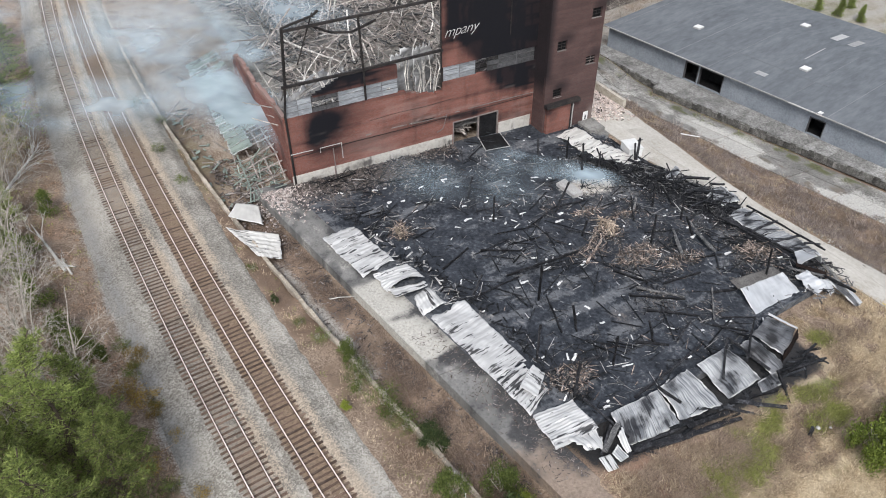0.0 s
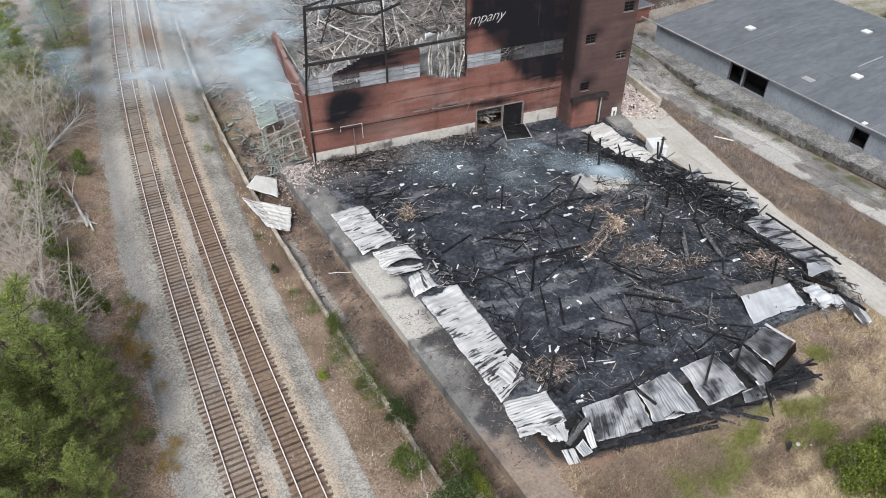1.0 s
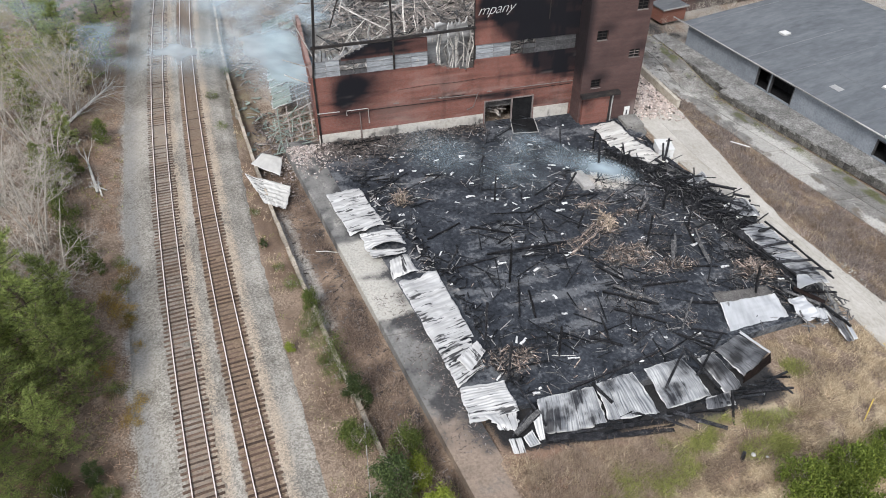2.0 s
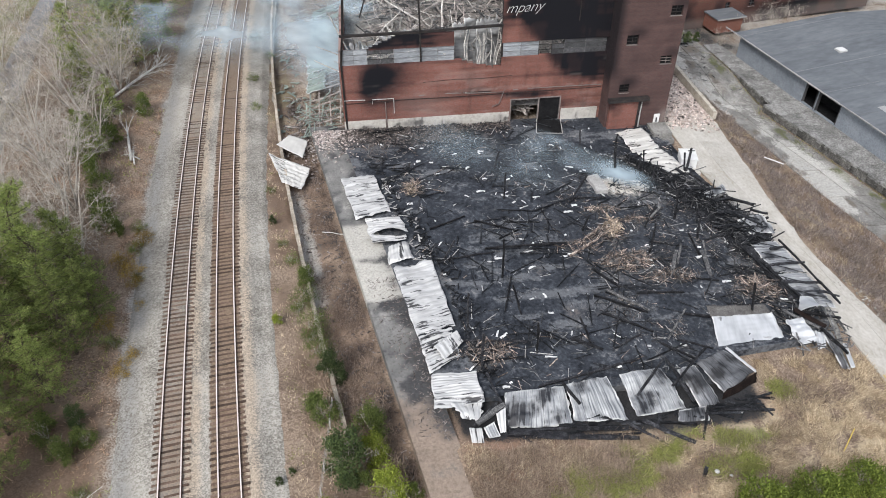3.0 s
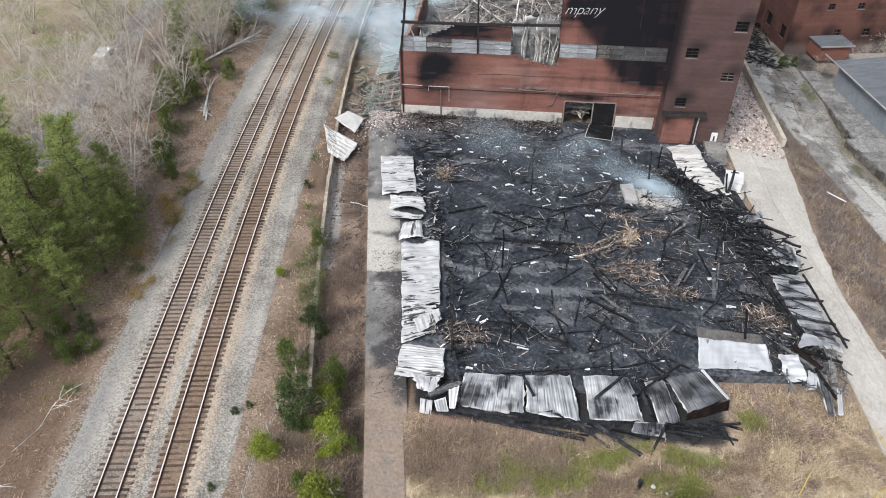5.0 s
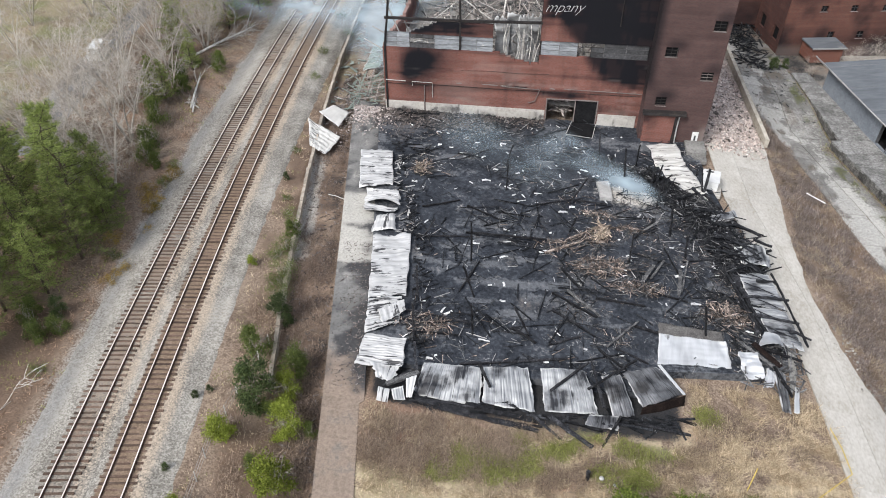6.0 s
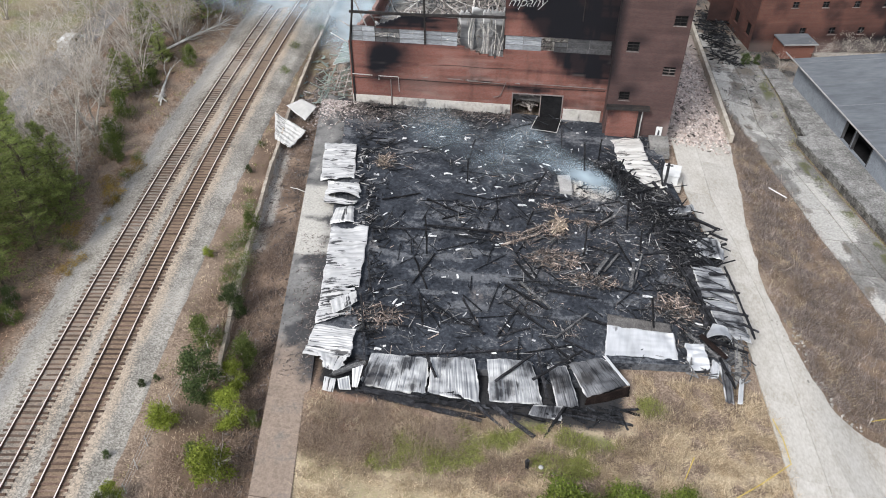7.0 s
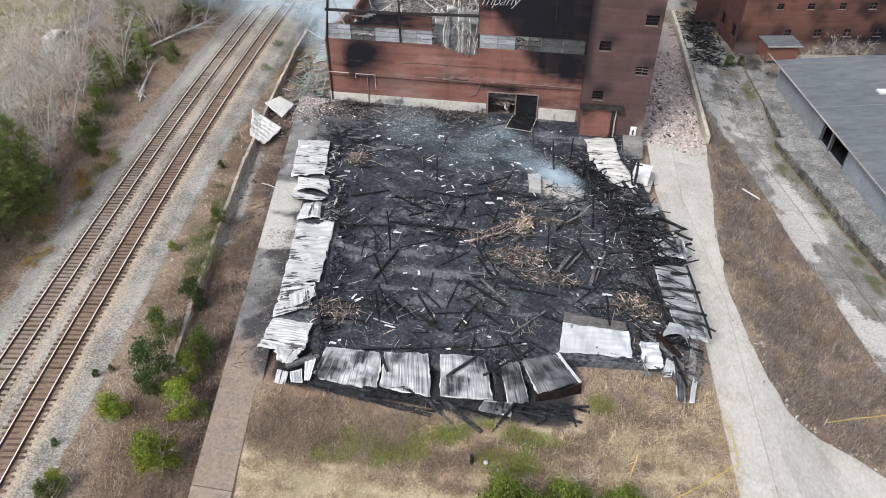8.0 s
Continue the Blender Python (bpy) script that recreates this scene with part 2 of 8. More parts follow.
def leafy(name, dark, light, rough=0.7):
    m, n, l = nodes_of(name)
    bsdf = n["Principled BSDF"]
    bsdf.inputs["Roughness"].default_value = rough
    bsdf.inputs["Specular IOR Level"].default_value = 0.2
    geo, info = n.new("ShaderNodeNewGeometry"), n.new("ShaderNodeObjectInfo")
    mix = n.new("ShaderNodeMix")
    mix.data_type = "RGBA"
    mix.inputs["A"].default_value, mix.inputs["B"].default_value = (*dark, 1), (*light, 1)
    l.new(geo.outputs["Random Per Island"], mix.inputs["Factor"])
    hsv = n.new("ShaderNodeHueSaturation")
    value = n.new("ShaderNodeMapRange")
    value.inputs["To Min"].default_value, value.inputs["To Max"].default_value = 0.75, 1.3
    l.new(info.outputs["Random"], value.inputs["Value"])
    l.new(value.outputs[0], hsv.inputs["Value"])
    l.new(mix.outputs["Result"], hsv.inputs["Color"])
    l.new(hsv.outputs[0], bsdf.inputs["Base Color"])
    through_leaf, both = n.new("ShaderNodeBsdfTranslucent"), n.new("ShaderNodeMixShader")
    both.inputs[0].default_value = 0.35
    l.new(hsv.outputs[0], through_leaf.inputs["Color"])
    l.new(bsdf.outputs[0], both.inputs[1])
    l.new(through_leaf.outputs[0], both.inputs[2])
    l.new(both.outputs[0], n["Material Output"].inputs["Surface"])
    return m


GROUND = surface("earth_and_litter", [(0.135, 0.097, 0.072), (0.255, 0.19, 0.143), (0.42, 0.335, 0.262)], size=2.2, fine=0.12, rough=0.95, bump=0.8, vary=0, cells=0.1,
                 attribute=[("grass", (0.45, 0.365, 0.25), 0.9), ("green", (0.185, 0.185, 0.085), 1.1), ("rust", (0.31, 0.2, 0.14), 1.0), ("soil", (0.17, 0.117, 0.084), 1.0), ("grit", (0.36, 0.34, 0.31), 0.8), ("burnt", (0.03, 0.03, 0.032), 0.9)])
BALLAST = surface("ballast_stone", [(0.155, 0.141, 0.122), (0.302, 0.281, 0.248), (0.5, 0.472, 0.427)], size=5.0, fine=0.1, rough=0.95, bump=1.0, vary=0, cells=0.1,
                  attribute=[("rusty", (0.225, 0.163, 0.116), 0.6), ("dark", (0.27, 0.262, 0.25), 0.9), ("mud", (0.165, 0.132, 0.108), 0.8), ("sand", (0.44, 0.36, 0.28), 0.8)])
TIE = surface("tie_wood", [(0.048, 0.03, 0.023), (0.115, 0.075, 0.056), (0.22, 0.165, 0.13)], size=0.5, fine=0.05, vary=0.45, stretch=(0.4, 2, 2))
RAIL = surface("rail_steel", [(0.085, 0.045, 0.034), (0.14, 0.078, 0.058)], size=0.6, fine=0.03, rough=0.6, metal=0.3, vary=0.1)
# Pale base colour paints the sky's reflection on the worn rail heads.
RAIL_TOP = surface("worn_rail_sky_sheen", [(0.68, 0.58, 0.54), (0.92, 0.83, 0.79)], size=2.5, fine=0.05, rough=0.45, metal=0.15, vary=0.05, bump=0.05)
SLAB = surface("sooty_floor", [(0.016, 0.018, 0.0225), (0.041, 0.046, 0.056), (0.082, 0.09, 0.106)], spec=0.1, size=2.6, fine=0.3, rough=0.8, bump=0.4, vary=0,
               attribute=[("grey", (0.13, 0.136, 0.148), 1.0), ("ash", (0.62, 0.585, 0.54), 0.9), ("brown", (0.09, 0.078, 0.072), 1.0)])
APRON = surface("weathered_concrete", [(0.14, 0.136, 0.13), (0.2, 0.195, 0.187), (0.28, 0.274, 0.264)], size=1.3, fine=0.22, rough=0.9, bump=0.25, vary=0.06,
                attribute=[("bleach", (0.46, 0.44, 0.4), 0.7), ("brown", (0.275, 0.215, 0.172), 0.8), ("soot", (0.06, 0.059, 0.061), 0.9)])
CONCRETE = surface("drive_concrete", [(0.36, 0.33, 0.285), (0.455, 0.428, 0.386), (0.54, 0.515, 0.475)], size=3.0, fine=0.25, rough=0.9, bump=0.1, vary=0.05, stretch=(1.2, 0.7, 1))
PLATFORM = surface("platform_concrete", [(0.1, 0.098, 0.094), (0.2, 0.197, 0.19), (0.35, 0.345, 0.335)], size=1.6, fine=0.2, rough=0.95, bump=0.4, vary=0.22)
PAD = surface("old_pad_concrete", [(0.12, 0.115, 0.106), (0.215, 0.208, 0.196), (0.32, 0.312, 0.296)], size=2.0, fine=0.2, rough=0.95, bump=0.4, vary=0.15, attribute=[("dirt", (0.15, 0.13, 0.11), 1.0), ("moss", (0.12, 0.125, 0.065), 1.0), ("pale", (0.43, 0.418, 0.392), 0.9)])
WALL_LOW = surface("worn_low_wall", [(0.2, 0.168, 0.135), (0.36, 0.313, 0.258), (0.52, 0.465, 0.4)], size=0.9, fine=0.1, rough=0.95, vary=0.22)
KERB = surface("kerb_concrete", [(0.28, 0.25, 0.205), (0.45, 0.41, 0.35), (0.58, 0.54, 0.47)], size=0.8, fine=0.08, rough=0.95, vary=0.1)
BRICK = brickwork("red_brick", ((0.218, 0.088, 0.068), (0.17, 0.068, 0.055)), (0.2, 0.137, 0.12))
BRICK_BROWN = brickwork("brown_brick", ((0.094, 0.054, 0.049), (0.074, 0.043, 0.041)), (0.09, 0.07, 0.067))
BRICK_FAR = brickwork("orange_brick", ((0.2, 0.083, 0.06), (0.16, 0.068, 0.051)), (0.16, 0.107, 0.09))
BASE_STONE = surface("painted_base", [(0.34, 0.315, 0.285), (0.46, 0.435, 0.4), (0.56, 0.535, 0.5)], size=1.6, fine=0.3, rough=0.85, vary=0.06, attribute=("soot", (0.11, 0.1, 0.095), 0.8))
PANEL_GREY = surface("window_panel", [(0.15, 0.16, 0.175), (0.25, 0.265, 0.283), (0.39, 0.405, 0.425)], size=1.2, fine=0.35, rough=0.6, vary=0.25, stretch=(0.5, 1, 3))
PANEL_DARK = surface("sooted_panel", [(0.035, 0.035, 0.037), (0.06, 0.06, 0.063), (0.1, 0.1, 0.105)], size=1.0, fine=0.2, rough=0.7, vary=0.2)
STEEL_BLACK = surface("burnt_steel", [(0.012, 0.011, 0.012), (0.028, 0.025, 0.025), (0.06, 0.048, 0.042)], size=0.7, fine=0.05, rough=0.75, metal=0.2)
# Near-black: paints the shade of unlit interiors; also plain black for door panel and tyres.
VOID = surface("void_shade_and_black", [(0.008, 0.008, 0.009), (0.02, 0.02, 0.021)], spec=0.1, size=1.0, fine=0.2, rough=0.95, vary=0.1)
PIPE_GREY = surface("grey_pipe", [(0.13, 0.105, 0.098), (0.25, 0.22, 0.21)], size=0.8, fine=0.08, rough=0.8)
DUCT = surface("bent_metal", [(0.17, 0.155, 0.145), (0.4, 0.38, 0.355), (0.68, 0.66, 0.63)], size=0.9, fine=0.1, rough=0.6, vary=0.5, island=True)
LETTER = surface("faded_letter_paint", [(0.4, 0.39, 0.39), (0.6, 0.59, 0.59)], size=0.4, fine=0.06, rough=0.7, vary=0)
FRAME_PALE = surface("pale_frame", [(0.3, 0.29, 0.28), (0.48, 0.47, 0.46)], size=0.4, fine=0.05, rough=0.6)
CHAR = surface("charred_wood", [(0.004, 0.0042, 0.0052), (0.013, 0.0138, 0.016), (0.075, 0.078, 0.086)], spec=0.15, size=0.5, fine=0.05, rough=0.6, vary=0.5, island=True, bump=0.6)
CHAR_ONE = surface("charred_timber", [(0.005, 0.005, 0.006), (0.016, 0.016, 0.0185), (0.08, 0.08, 0.087)], spec=0.2, size=0.5, fine=0.06, rough=0.6, vary=0.5, bump=0.6)
CHAR_GREY = surface("ashen_wood", [(0.025, 0.025, 0.027), (0.085, 0.085, 0.087), (0.28, 0.272, 0.265)], spec=0.1, size=0.5, fine=0.05, rough=0.9, vary=0.6, island=True)
SPLINTER = surface("split_wood", [(0.024, 0.02, 0.02), (0.155, 0.12, 0.102), (0.68, 0.575, 0.5)], size=0.5, fine=0.06, rough=0.85, vary=0.85, island=True)
FRESH_WOOD = surface("fresh_split_wood", [(0.08, 0.058, 0.045), (0.3, 0.235, 0.18), (0.7, 0.61, 0.5)], size=0.4, fine=0.05, rough=0.8, vary=0.6, island=True)
RUST_GREY = surface("weathered_felt", [(0.06, 0.056, 0.054), (0.12, 0.113, 0.108), (0.2, 0.19, 0.182)], size=0.8, fine=0.08, rough=0.9, vary=0.15)
RUST_BOARD = surface("rusty_board", [(0.005, 0.004, 0.004), (0.014, 0.0095, 0.0085), (0.032, 0.022, 0.019)], size=0.7, fine=0.08, rough=0.9, spec=0.1, vary=0.2)
RUBBLE_WOOD = surface("grey_timber", [(0.1, 0.086, 0.08), (0.27, 0.238, 0.22), (0.54, 0.49, 0.455)], size=0.8, fine=0.06, rough=0.9, vary=0.65, island=True)
SCRAP = surface("white_scrap", [(0.36, 0.36, 0.365), (0.62, 0.62, 0.625), (0.82, 0.82, 0.82)], size=0.3, fine=0.05, rough=0.6, vary=0.35, island=True)
SHEET_PALE = sheet_metal("pale_sheet_metal", (0.63, 0.625, 0.62), (0.44, 0.435, 0.43), (0.055, 0.054, 0.056), 0.39, stretch=(0.4, 4.2, 1), soft_edge=0.035)
SHEET_BURNT = sheet_metal("scorched_sheet_metal", (0.47, 0.478, 0.485), (0.12, 0.127, 0.143), (0.022, 0.023, 0.028), 0.56, stretch=(0.3, 6.5, 1), soft_edge=0.12, rim=(0.7, 0.7, 0.69), clouds=0.62)
SHEET_DARK = sheet_metal("blackened_sheet_metal", (0.22, 0.225, 0.24), (0.04, 0.041, 0.046), (0.012, 0.012, 0.014), 0.66, stretch=(0.3, 7.0, 1), soft_edge=0.14, rim=(0.5, 0.5, 0.5), clouds=0.6)
SHEET_CREAM = sheet_metal("creased_cream_sheet", (0.66, 0.645, 0.615), (0.47, 0.455, 0.43), (0.1, 0.092, 0.085), 0.3, metal=0.1, stretch=(0.35, 3.2, 1), soft_edge=0.03, clouds=0.25)
SHEET_PLAIN = sheet_metal("plain_cream_sheet", (0.6, 0.585, 0.555), (0.5, 0.487, 0.46), (0.3, 0.29, 0.27), 0.05, metal=0.1, stretch=(0.6, 1.2, 1))
SHEET_DUSTY = sheet_metal("dusty_grey_sheet", (0.3, 0.3, 0.298), (0.14, 0.142, 0.146), (0.045, 0.045, 0.049), 0.5, rough=0.8, metal=0.05, stretch=(0.4, 2.4, 1), soft_edge=0.15)
SHEET_CLEAN = sheet_metal("clean_sheet_metal", (0.5, 0.513, 0.535), (0.36, 0.37, 0.388), (0.16, 0.16, 0.165), 0.2, stretch=(0.4, 1.5, 1))
SHEET_GREEN = sheet_metal("greenish_roof_sheet", (0.33, 0.39, 0.345), (0.19, 0.23, 0.205), (0.075, 0.085, 0.077), 0.42, stretch=(0.4, 2.2, 1))
ROOF = surface("tar_roof", [(0.09, 0.099, 0.11), (0.122, 0.132, 0.145), (0.16, 0.171, 0.184)], size=6.0, fine=0.8, rough=0.85, vary=0.03, bump=0.1, stretch=(0.35, 1.2, 1))
ROOF_SEAM = surface("felt_seam", [(0.13, 0.138, 0.148), (0.2, 0.208, 0.218)], size=0.6, fine=0.1, rough=0.85)
ROOF_PATCH = surface("roof_patch", [(0.3, 0.3, 0.3), (0.4, 0.4, 0.4)], size=1.0, fine=0.2, rough=0.8)
WALL_GREY = surface("grey_render", [(0.15, 0.168, 0.192), (0.205, 0.226, 0.255), (0.26, 0.283, 0.315)], size=2.5, fine=0.2, rough=0.8, vary=0.04, bump=0.1)
WHITE = surface("white_paint", [(0.62, 0.62, 0.61), (0.76, 0.76, 0.75)], size=0.6, fine=0.06, rough=0.55, vary=0.05)
BARK = surface("grey_bark", [(0.24, 0.212, 0.18), (0.43, 0.388, 0.34), (0.62, 0.575, 0.52)], size=0.6, fine=0.05, rough=0.95, vary=0.25)
BARK_PINE = surface("pine_bark", [(0.06, 0.045, 0.036), (0.13, 0.1, 0.08)], size=0.4, fine=0.05, rough=0.95, vary=0.2)
DEADWOOD = surface("dead_wood", [(0.36, 0.345, 0.32), (0.56, 0.545, 0.515), (0.74, 0.725, 0.69)], size=0.7, fine=0.05, rough=0.9, vary=0.2)
NEEDLES = leafy("pine_needles", (0.088, 0.12, 0.04), (0.355, 0.415, 0.128))
CEDAR = leafy("cedar_leaf", (0.055, 0.08, 0.024), (0.2, 0.24, 0.07))
LEAF_DARK = leafy("holly_leaf", (0.03, 0.05, 0.02), (0.13, 0.17, 0.065))
LEAF_BRIGHT = leafy("spring_leaf", (0.11, 0.14, 0.02), (0.34, 0.39, 0.075))
FERN = leafy("rusty_fern", (0.2, 0.13, 0.04), (0.46, 0.33, 0.1), 0.9)
BRAMBLE = leafy("bramble_cane", (0.13, 0.094, 0.072), (0.52, 0.41, 0.32), 0.9)
VINE = leafy("dead_vine", (0.08, 0.06, 0.05), (0.33, 0.255, 0.21), 0.9)
THICKET = leafy("brown_thicket", (0.1, 0.082, 0.075), (0.54, 0.455, 0.41), 0.9)
TWIGS = leafy("dry_twigs", (0.15, 0.118, 0.095), (0.46, 0.385, 0.325), 0.9)
BUDS = leafy("young_leaf", (0.2, 0.17, 0.05), (0.42, 0.36, 0.13), 0.9)
BRUSH = leafy("dry_brush", (0.155, 0.112, 0.08), (0.54, 0.425, 0.32), 0.9)
LITTER = leafy("fallen_leaves", (0.2, 0.125, 0.085), (0.6, 0.43, 0.31), 0.9)
STRAW = leafy("dry_grass", (0.27, 0.2, 0.13), (0.88, 0.74, 0.54), 0.9)
GREEN_GRASS = leafy("green_grass", (0.165, 0.18, 0.055), (0.45, 0.465, 0.16), 0.9)
BUSH_LEAF = leafy("bush_leaf", (0.07, 0.1, 0.02), (0.27, 0.33, 0.07))
TAPE = surface("yellow_tape", [(0.6, 0.44, 0.09), (0.75, 0.58, 0.16)], size=0.5, fine=0.05, rough=0.5)
PINK_BITS = surface("pink_rubble", [(0.3, 0.225, 0.195), (0.55, 0.47, 0.43), (0.76, 0.71, 0.68)], size=0.6, fine=0.1, rough=0.95, vary=0.4, island=True)
PALE_BITS = surface("pale_rubble", [(0.17, 0.13, 0.115), (0.4, 0.345, 0.32), (0.66, 0.62, 0.6)], size=0.5, fine=0.1, rough=0.95, vary=0.5, island=True)
ASH_BITS = surface("ash_flakes", [(0.07, 0.073, 0.08), (0.2, 0.205, 0.215), (0.45, 0.455, 0.465)], size=0.4, fine=0.05, rough=0.9, vary=0.5, island=True)
BRICK_BITS = surface("broken_brick", [(0.03, 0.026, 0.025), (0.125, 0.103, 0.094), (0.37, 0.34, 0.32)], size=0.6, fine=0.1, rough=0.95, vary=0.5, island=True)
ASPHALT = surface("grey_asphalt", [(0.19, 0.19, 0.195), (0.26, 0.26, 0.265)], size=2.0, fine=0.1, rough=0.9, vary=0)
GLASS_DARK = surface("window_glass", [(0.015, 0.017, 0.02), (0.04, 0.045, 0.05)], size=0.8, fine=0.3, rough=0.15, spec=0.5)

# ======================= lie of the land =======================


def rail_x(y):
    """The line midway between the two tracks."""
    y = np.minimum(y, 66.0)
    return -15.66 - 0.0854 * y + 0.00062 * y * y


def ret_x(y):
    """The low retaining wall beside the tracks."""
    y = np.minimum(y, 62.0)
    return -7.9 - 0.13 * y + 0.001 * y * y


def dock_x(y):
    """The west edge of the warehouse floor."""
    return -4.1 - 0.189 * y


def floor_z(x):
    return -0.02 * x


YARD = -0.5


def yard_z(x, y):
    """The yard: level by the drive, then a bank down to the old paving."""
    return YARD - 0.03 * x - 0.11 * np.clip(x - 40, 0, 14) - 1.1 * ramp(x, 46.8, 52) * (1 - ramp(y, 8, 18))


def land_z(x, y):
    x, y = np.asarray(x, float), np.asarray(y, float)
    d = x - rail_x(y)
    z = -0.1 + 0.35 * ramp(-d, 5.7, 7.0) * (d < 0) + 0.35 * (d > 0)
    z = np.where(d < -5.7, -0.1 + 0.35 * ramp(-d, 5.7, 7.0) + 0.5 * ramp(-d, 6, 16) - 1.1 * ramp(-d, 22, 60) + 0.5 * (fbm(x, y, 6, 3) - 0.5) * ramp(-d, 6, 12), z)
    side = 0.25 - 0.55 * ramp(x, rail_x(y) + 5, ret_x(y) - 0.5)
    z = np.where(d > 4, side, z)
    below = -1.15 + 0.25 * (fbm(x, y, 3, 5) - 0.5)
    drop = np.where(y > -44.5, ramp(x, ret_x(y) - 0.15, ret_x(y) + 0.25), ramp(x, ret_x(y) - 2.0, ret_x(y) + 2.5))
    z = np.where(x > ret_x(y) - 3, side * (1 - drop) + below * drop, z)
    yard = yard_z(x, y) + 0.2 * (fbm(x, y, 4, 8) - 0.5)
    yard = yard + 0.56 * ramp(dock_x(y) + 10 - x, 0, 6) * ramp(-y, 42, 46)
    yard = yard - 0.15 * ramp(-y, 46, 60)
    z = np.where(x > dock_x(y) + 2, yard, z)
    return z


# the ground: one sheet, fine where it is seen and reaching far out
def spaced(lo, hi, step, far):
    core = np.arange(lo, hi + step / 2, step)
    out = np.cumsum(np.geomspace(step * 1.4, far / 4, 14))
    return np.concatenate([lo - out[::-1], core, hi + out])


gx, gy = spaced(-60, 75, 0.6, 900), spaced(-75, 80, 0.6, 900)
gv, gf = lay_grid(gx, gy, land_z)
ground_mesh = bpy.data.meshes.new("ground")
ground_mesh.from_pydata(gv.tolist(), [], gf.tolist())
ground_mesh.materials.append(GROUND)
ground_mesh.shade_smooth()
X, Y = gv[:, 0], gv[:, 1]
D = X - rail_x(Y)
front = ramp(-Y, 41, 46) * ramp(X, dock_x(Y) + 2, dock_x(Y) + 4)
woods = ramp(-D, 6, 8)
strip_zone = ramp(X, ret_x(Y) - 3.5, ret_x(Y) - 2) * (1 - ramp(X, dock_x(Y) - 0.5, dock_x(Y)))
right = ramp(X, 46, 48)
field = ramp(-X, 38, 46)
n1, n2, n3 = fbm(X, Y, 5, 11), fbm(X, Y, 2.2, 12), fbm(X, Y, 9, 13)
GREENS = ((17.6, -49.6, 2.9, 1.7), (14.6, -50.6, 1.6, 0.7), (22.0, -47.5, 2.8, 1.3), (24.4, -45.8, 1.9, 1.0), (29.0, -46.6, 2.2, 1.0), (34.0, -42.6, 1.0, 0.9), (20.4, -49.2, 1.9, 1.0), (27.5, -49.0, 2.2, 0.9))


def green_at(x, y):
    """How green the field is: a few patches of fresh grass with ragged rims."""
    g = 0 * x
    for cx, cy, rx, ry in GREENS:
        g = np.maximum(g, np.exp(-((x - cx) / (1.3 * rx)) ** 2 - ((y - cy) / (1.25 * ry)) ** 2))
    return ramp(g * (0.3 + 1.4 * fbm(x, y, 1.3, 186)), 0.2, 0.95)


rut_off = np.abs(np.abs(Y + 53.3 - 0.13 * (X - 8) - 0.5 * np.sin(X * 0.2)) - 0.85)
ruts = (1 - ramp(rut_off, 0.2, 0.6)) * ramp(X, 6, 10) * ramp(n1, 0.25, 0.5)
mown = ramp(-Y - 51.0 - 0.1 * (X - 18) - 0.8 * (n2 - 0.5), 0, 1.0)
set_attribute(ground_mesh, "grass", np.clip(front * ((0.15 + 0.85 * ramp(fbm(X, Y, 1.1, 171), 0.36, 0.56)) * (0.35 + 0.65 * ramp(X, 14, 30)) + 0.8 * mown + 0.8 * ruts) + right * (0.2 + 0.8 * ramp(n1, 0.35, 0.65)) * 0.35 * (1 - ramp(Y, 2, 10)) + field * 0.45 * ramp(n3, 0.35, 0.65) + strip_zone * 0.2 * ramp(n1, 0.45, 0.7), 0, 1))
set_attribute(ground_mesh, "green", np.clip(front * 0.85 * green_at(X, Y) + front * 0.4 * mown * ramp(n1, 0.3, 0.6) + (field + ramp(X, 96, 100)) * (0.35 + 0.5 * ramp(n1, 0.4, 0.7)) + strip_zone * ramp(Y, -1, 6) * 0.55 * (0.4 + n2) + strip_zone * 0.5 * ramp(n2, 0.58, 0.78), 0, 1))
set_attribute(ground_mesh, "rust", np.clip(front * (0.75 * ramp(fbm(X, Y, 4, 14), 0.45, 0.68) * (1 - ramp(X, 30, 42) * 0.6) * 0.6 + 0.5 * (1 - ramp(X, 13, 20))) * (1 - mown) + woods * (1 - field) * ramp(n2 + 0.4 * n1, 0.6, 0.9) * 0.45 + ramp(D, 5, 6.5) * (1 - ramp(X, ret_x(Y) - 1, ret_x(Y))) * ramp(n2, 0.35, 0.65) * 0.15 + strip_zone * 0.35 * ramp(n1 + 0.5 * n2, 0.5, 0.85), 0, 1))
set_attribute(ground_mesh, "soil", np.clip(ramp(-D, 6.5, 8.5) * (1 - field) * (ramp(-Y, 36, 43) * (0.65 + 0.8 * n1) + 0.25 * ramp(n3, 0.5, 0.7)) + right * (1 - ramp(Y, 2, 8)) * (0.2 + 0.5 * n2) + strip_zone * ramp(n2 + 0.3 * n1, 0.45, 0.8) * 0.8, 0, 1))
set_attribute(ground_mesh, "grit", np.clip(ramp(-D, 5, 5.5) * (1 - ramp(-D, 6.0, 7.0)) * 0.9 * n2 * 1.6 + ramp(Y, -4, 4) * ramp(X, dock_x(Y) - 6, dock_x(Y)) * 0.6 * n1 * (1 - right) + ramp(Y, 2, 8) * ramp(X, 45, 47) * 0.8 * n2 * 1.5 + 0.95 * ramp(X, ret_x(Y), ret_x(Y) + 0.3) * (1 - ramp(X, ret_x(Y) + 0.9, ret_x(Y) + 2.2)) * ramp(-Y, 9, 12) * (1 - ramp(-Y, 26, 32)) * (0.5 + n2), 0, 1))
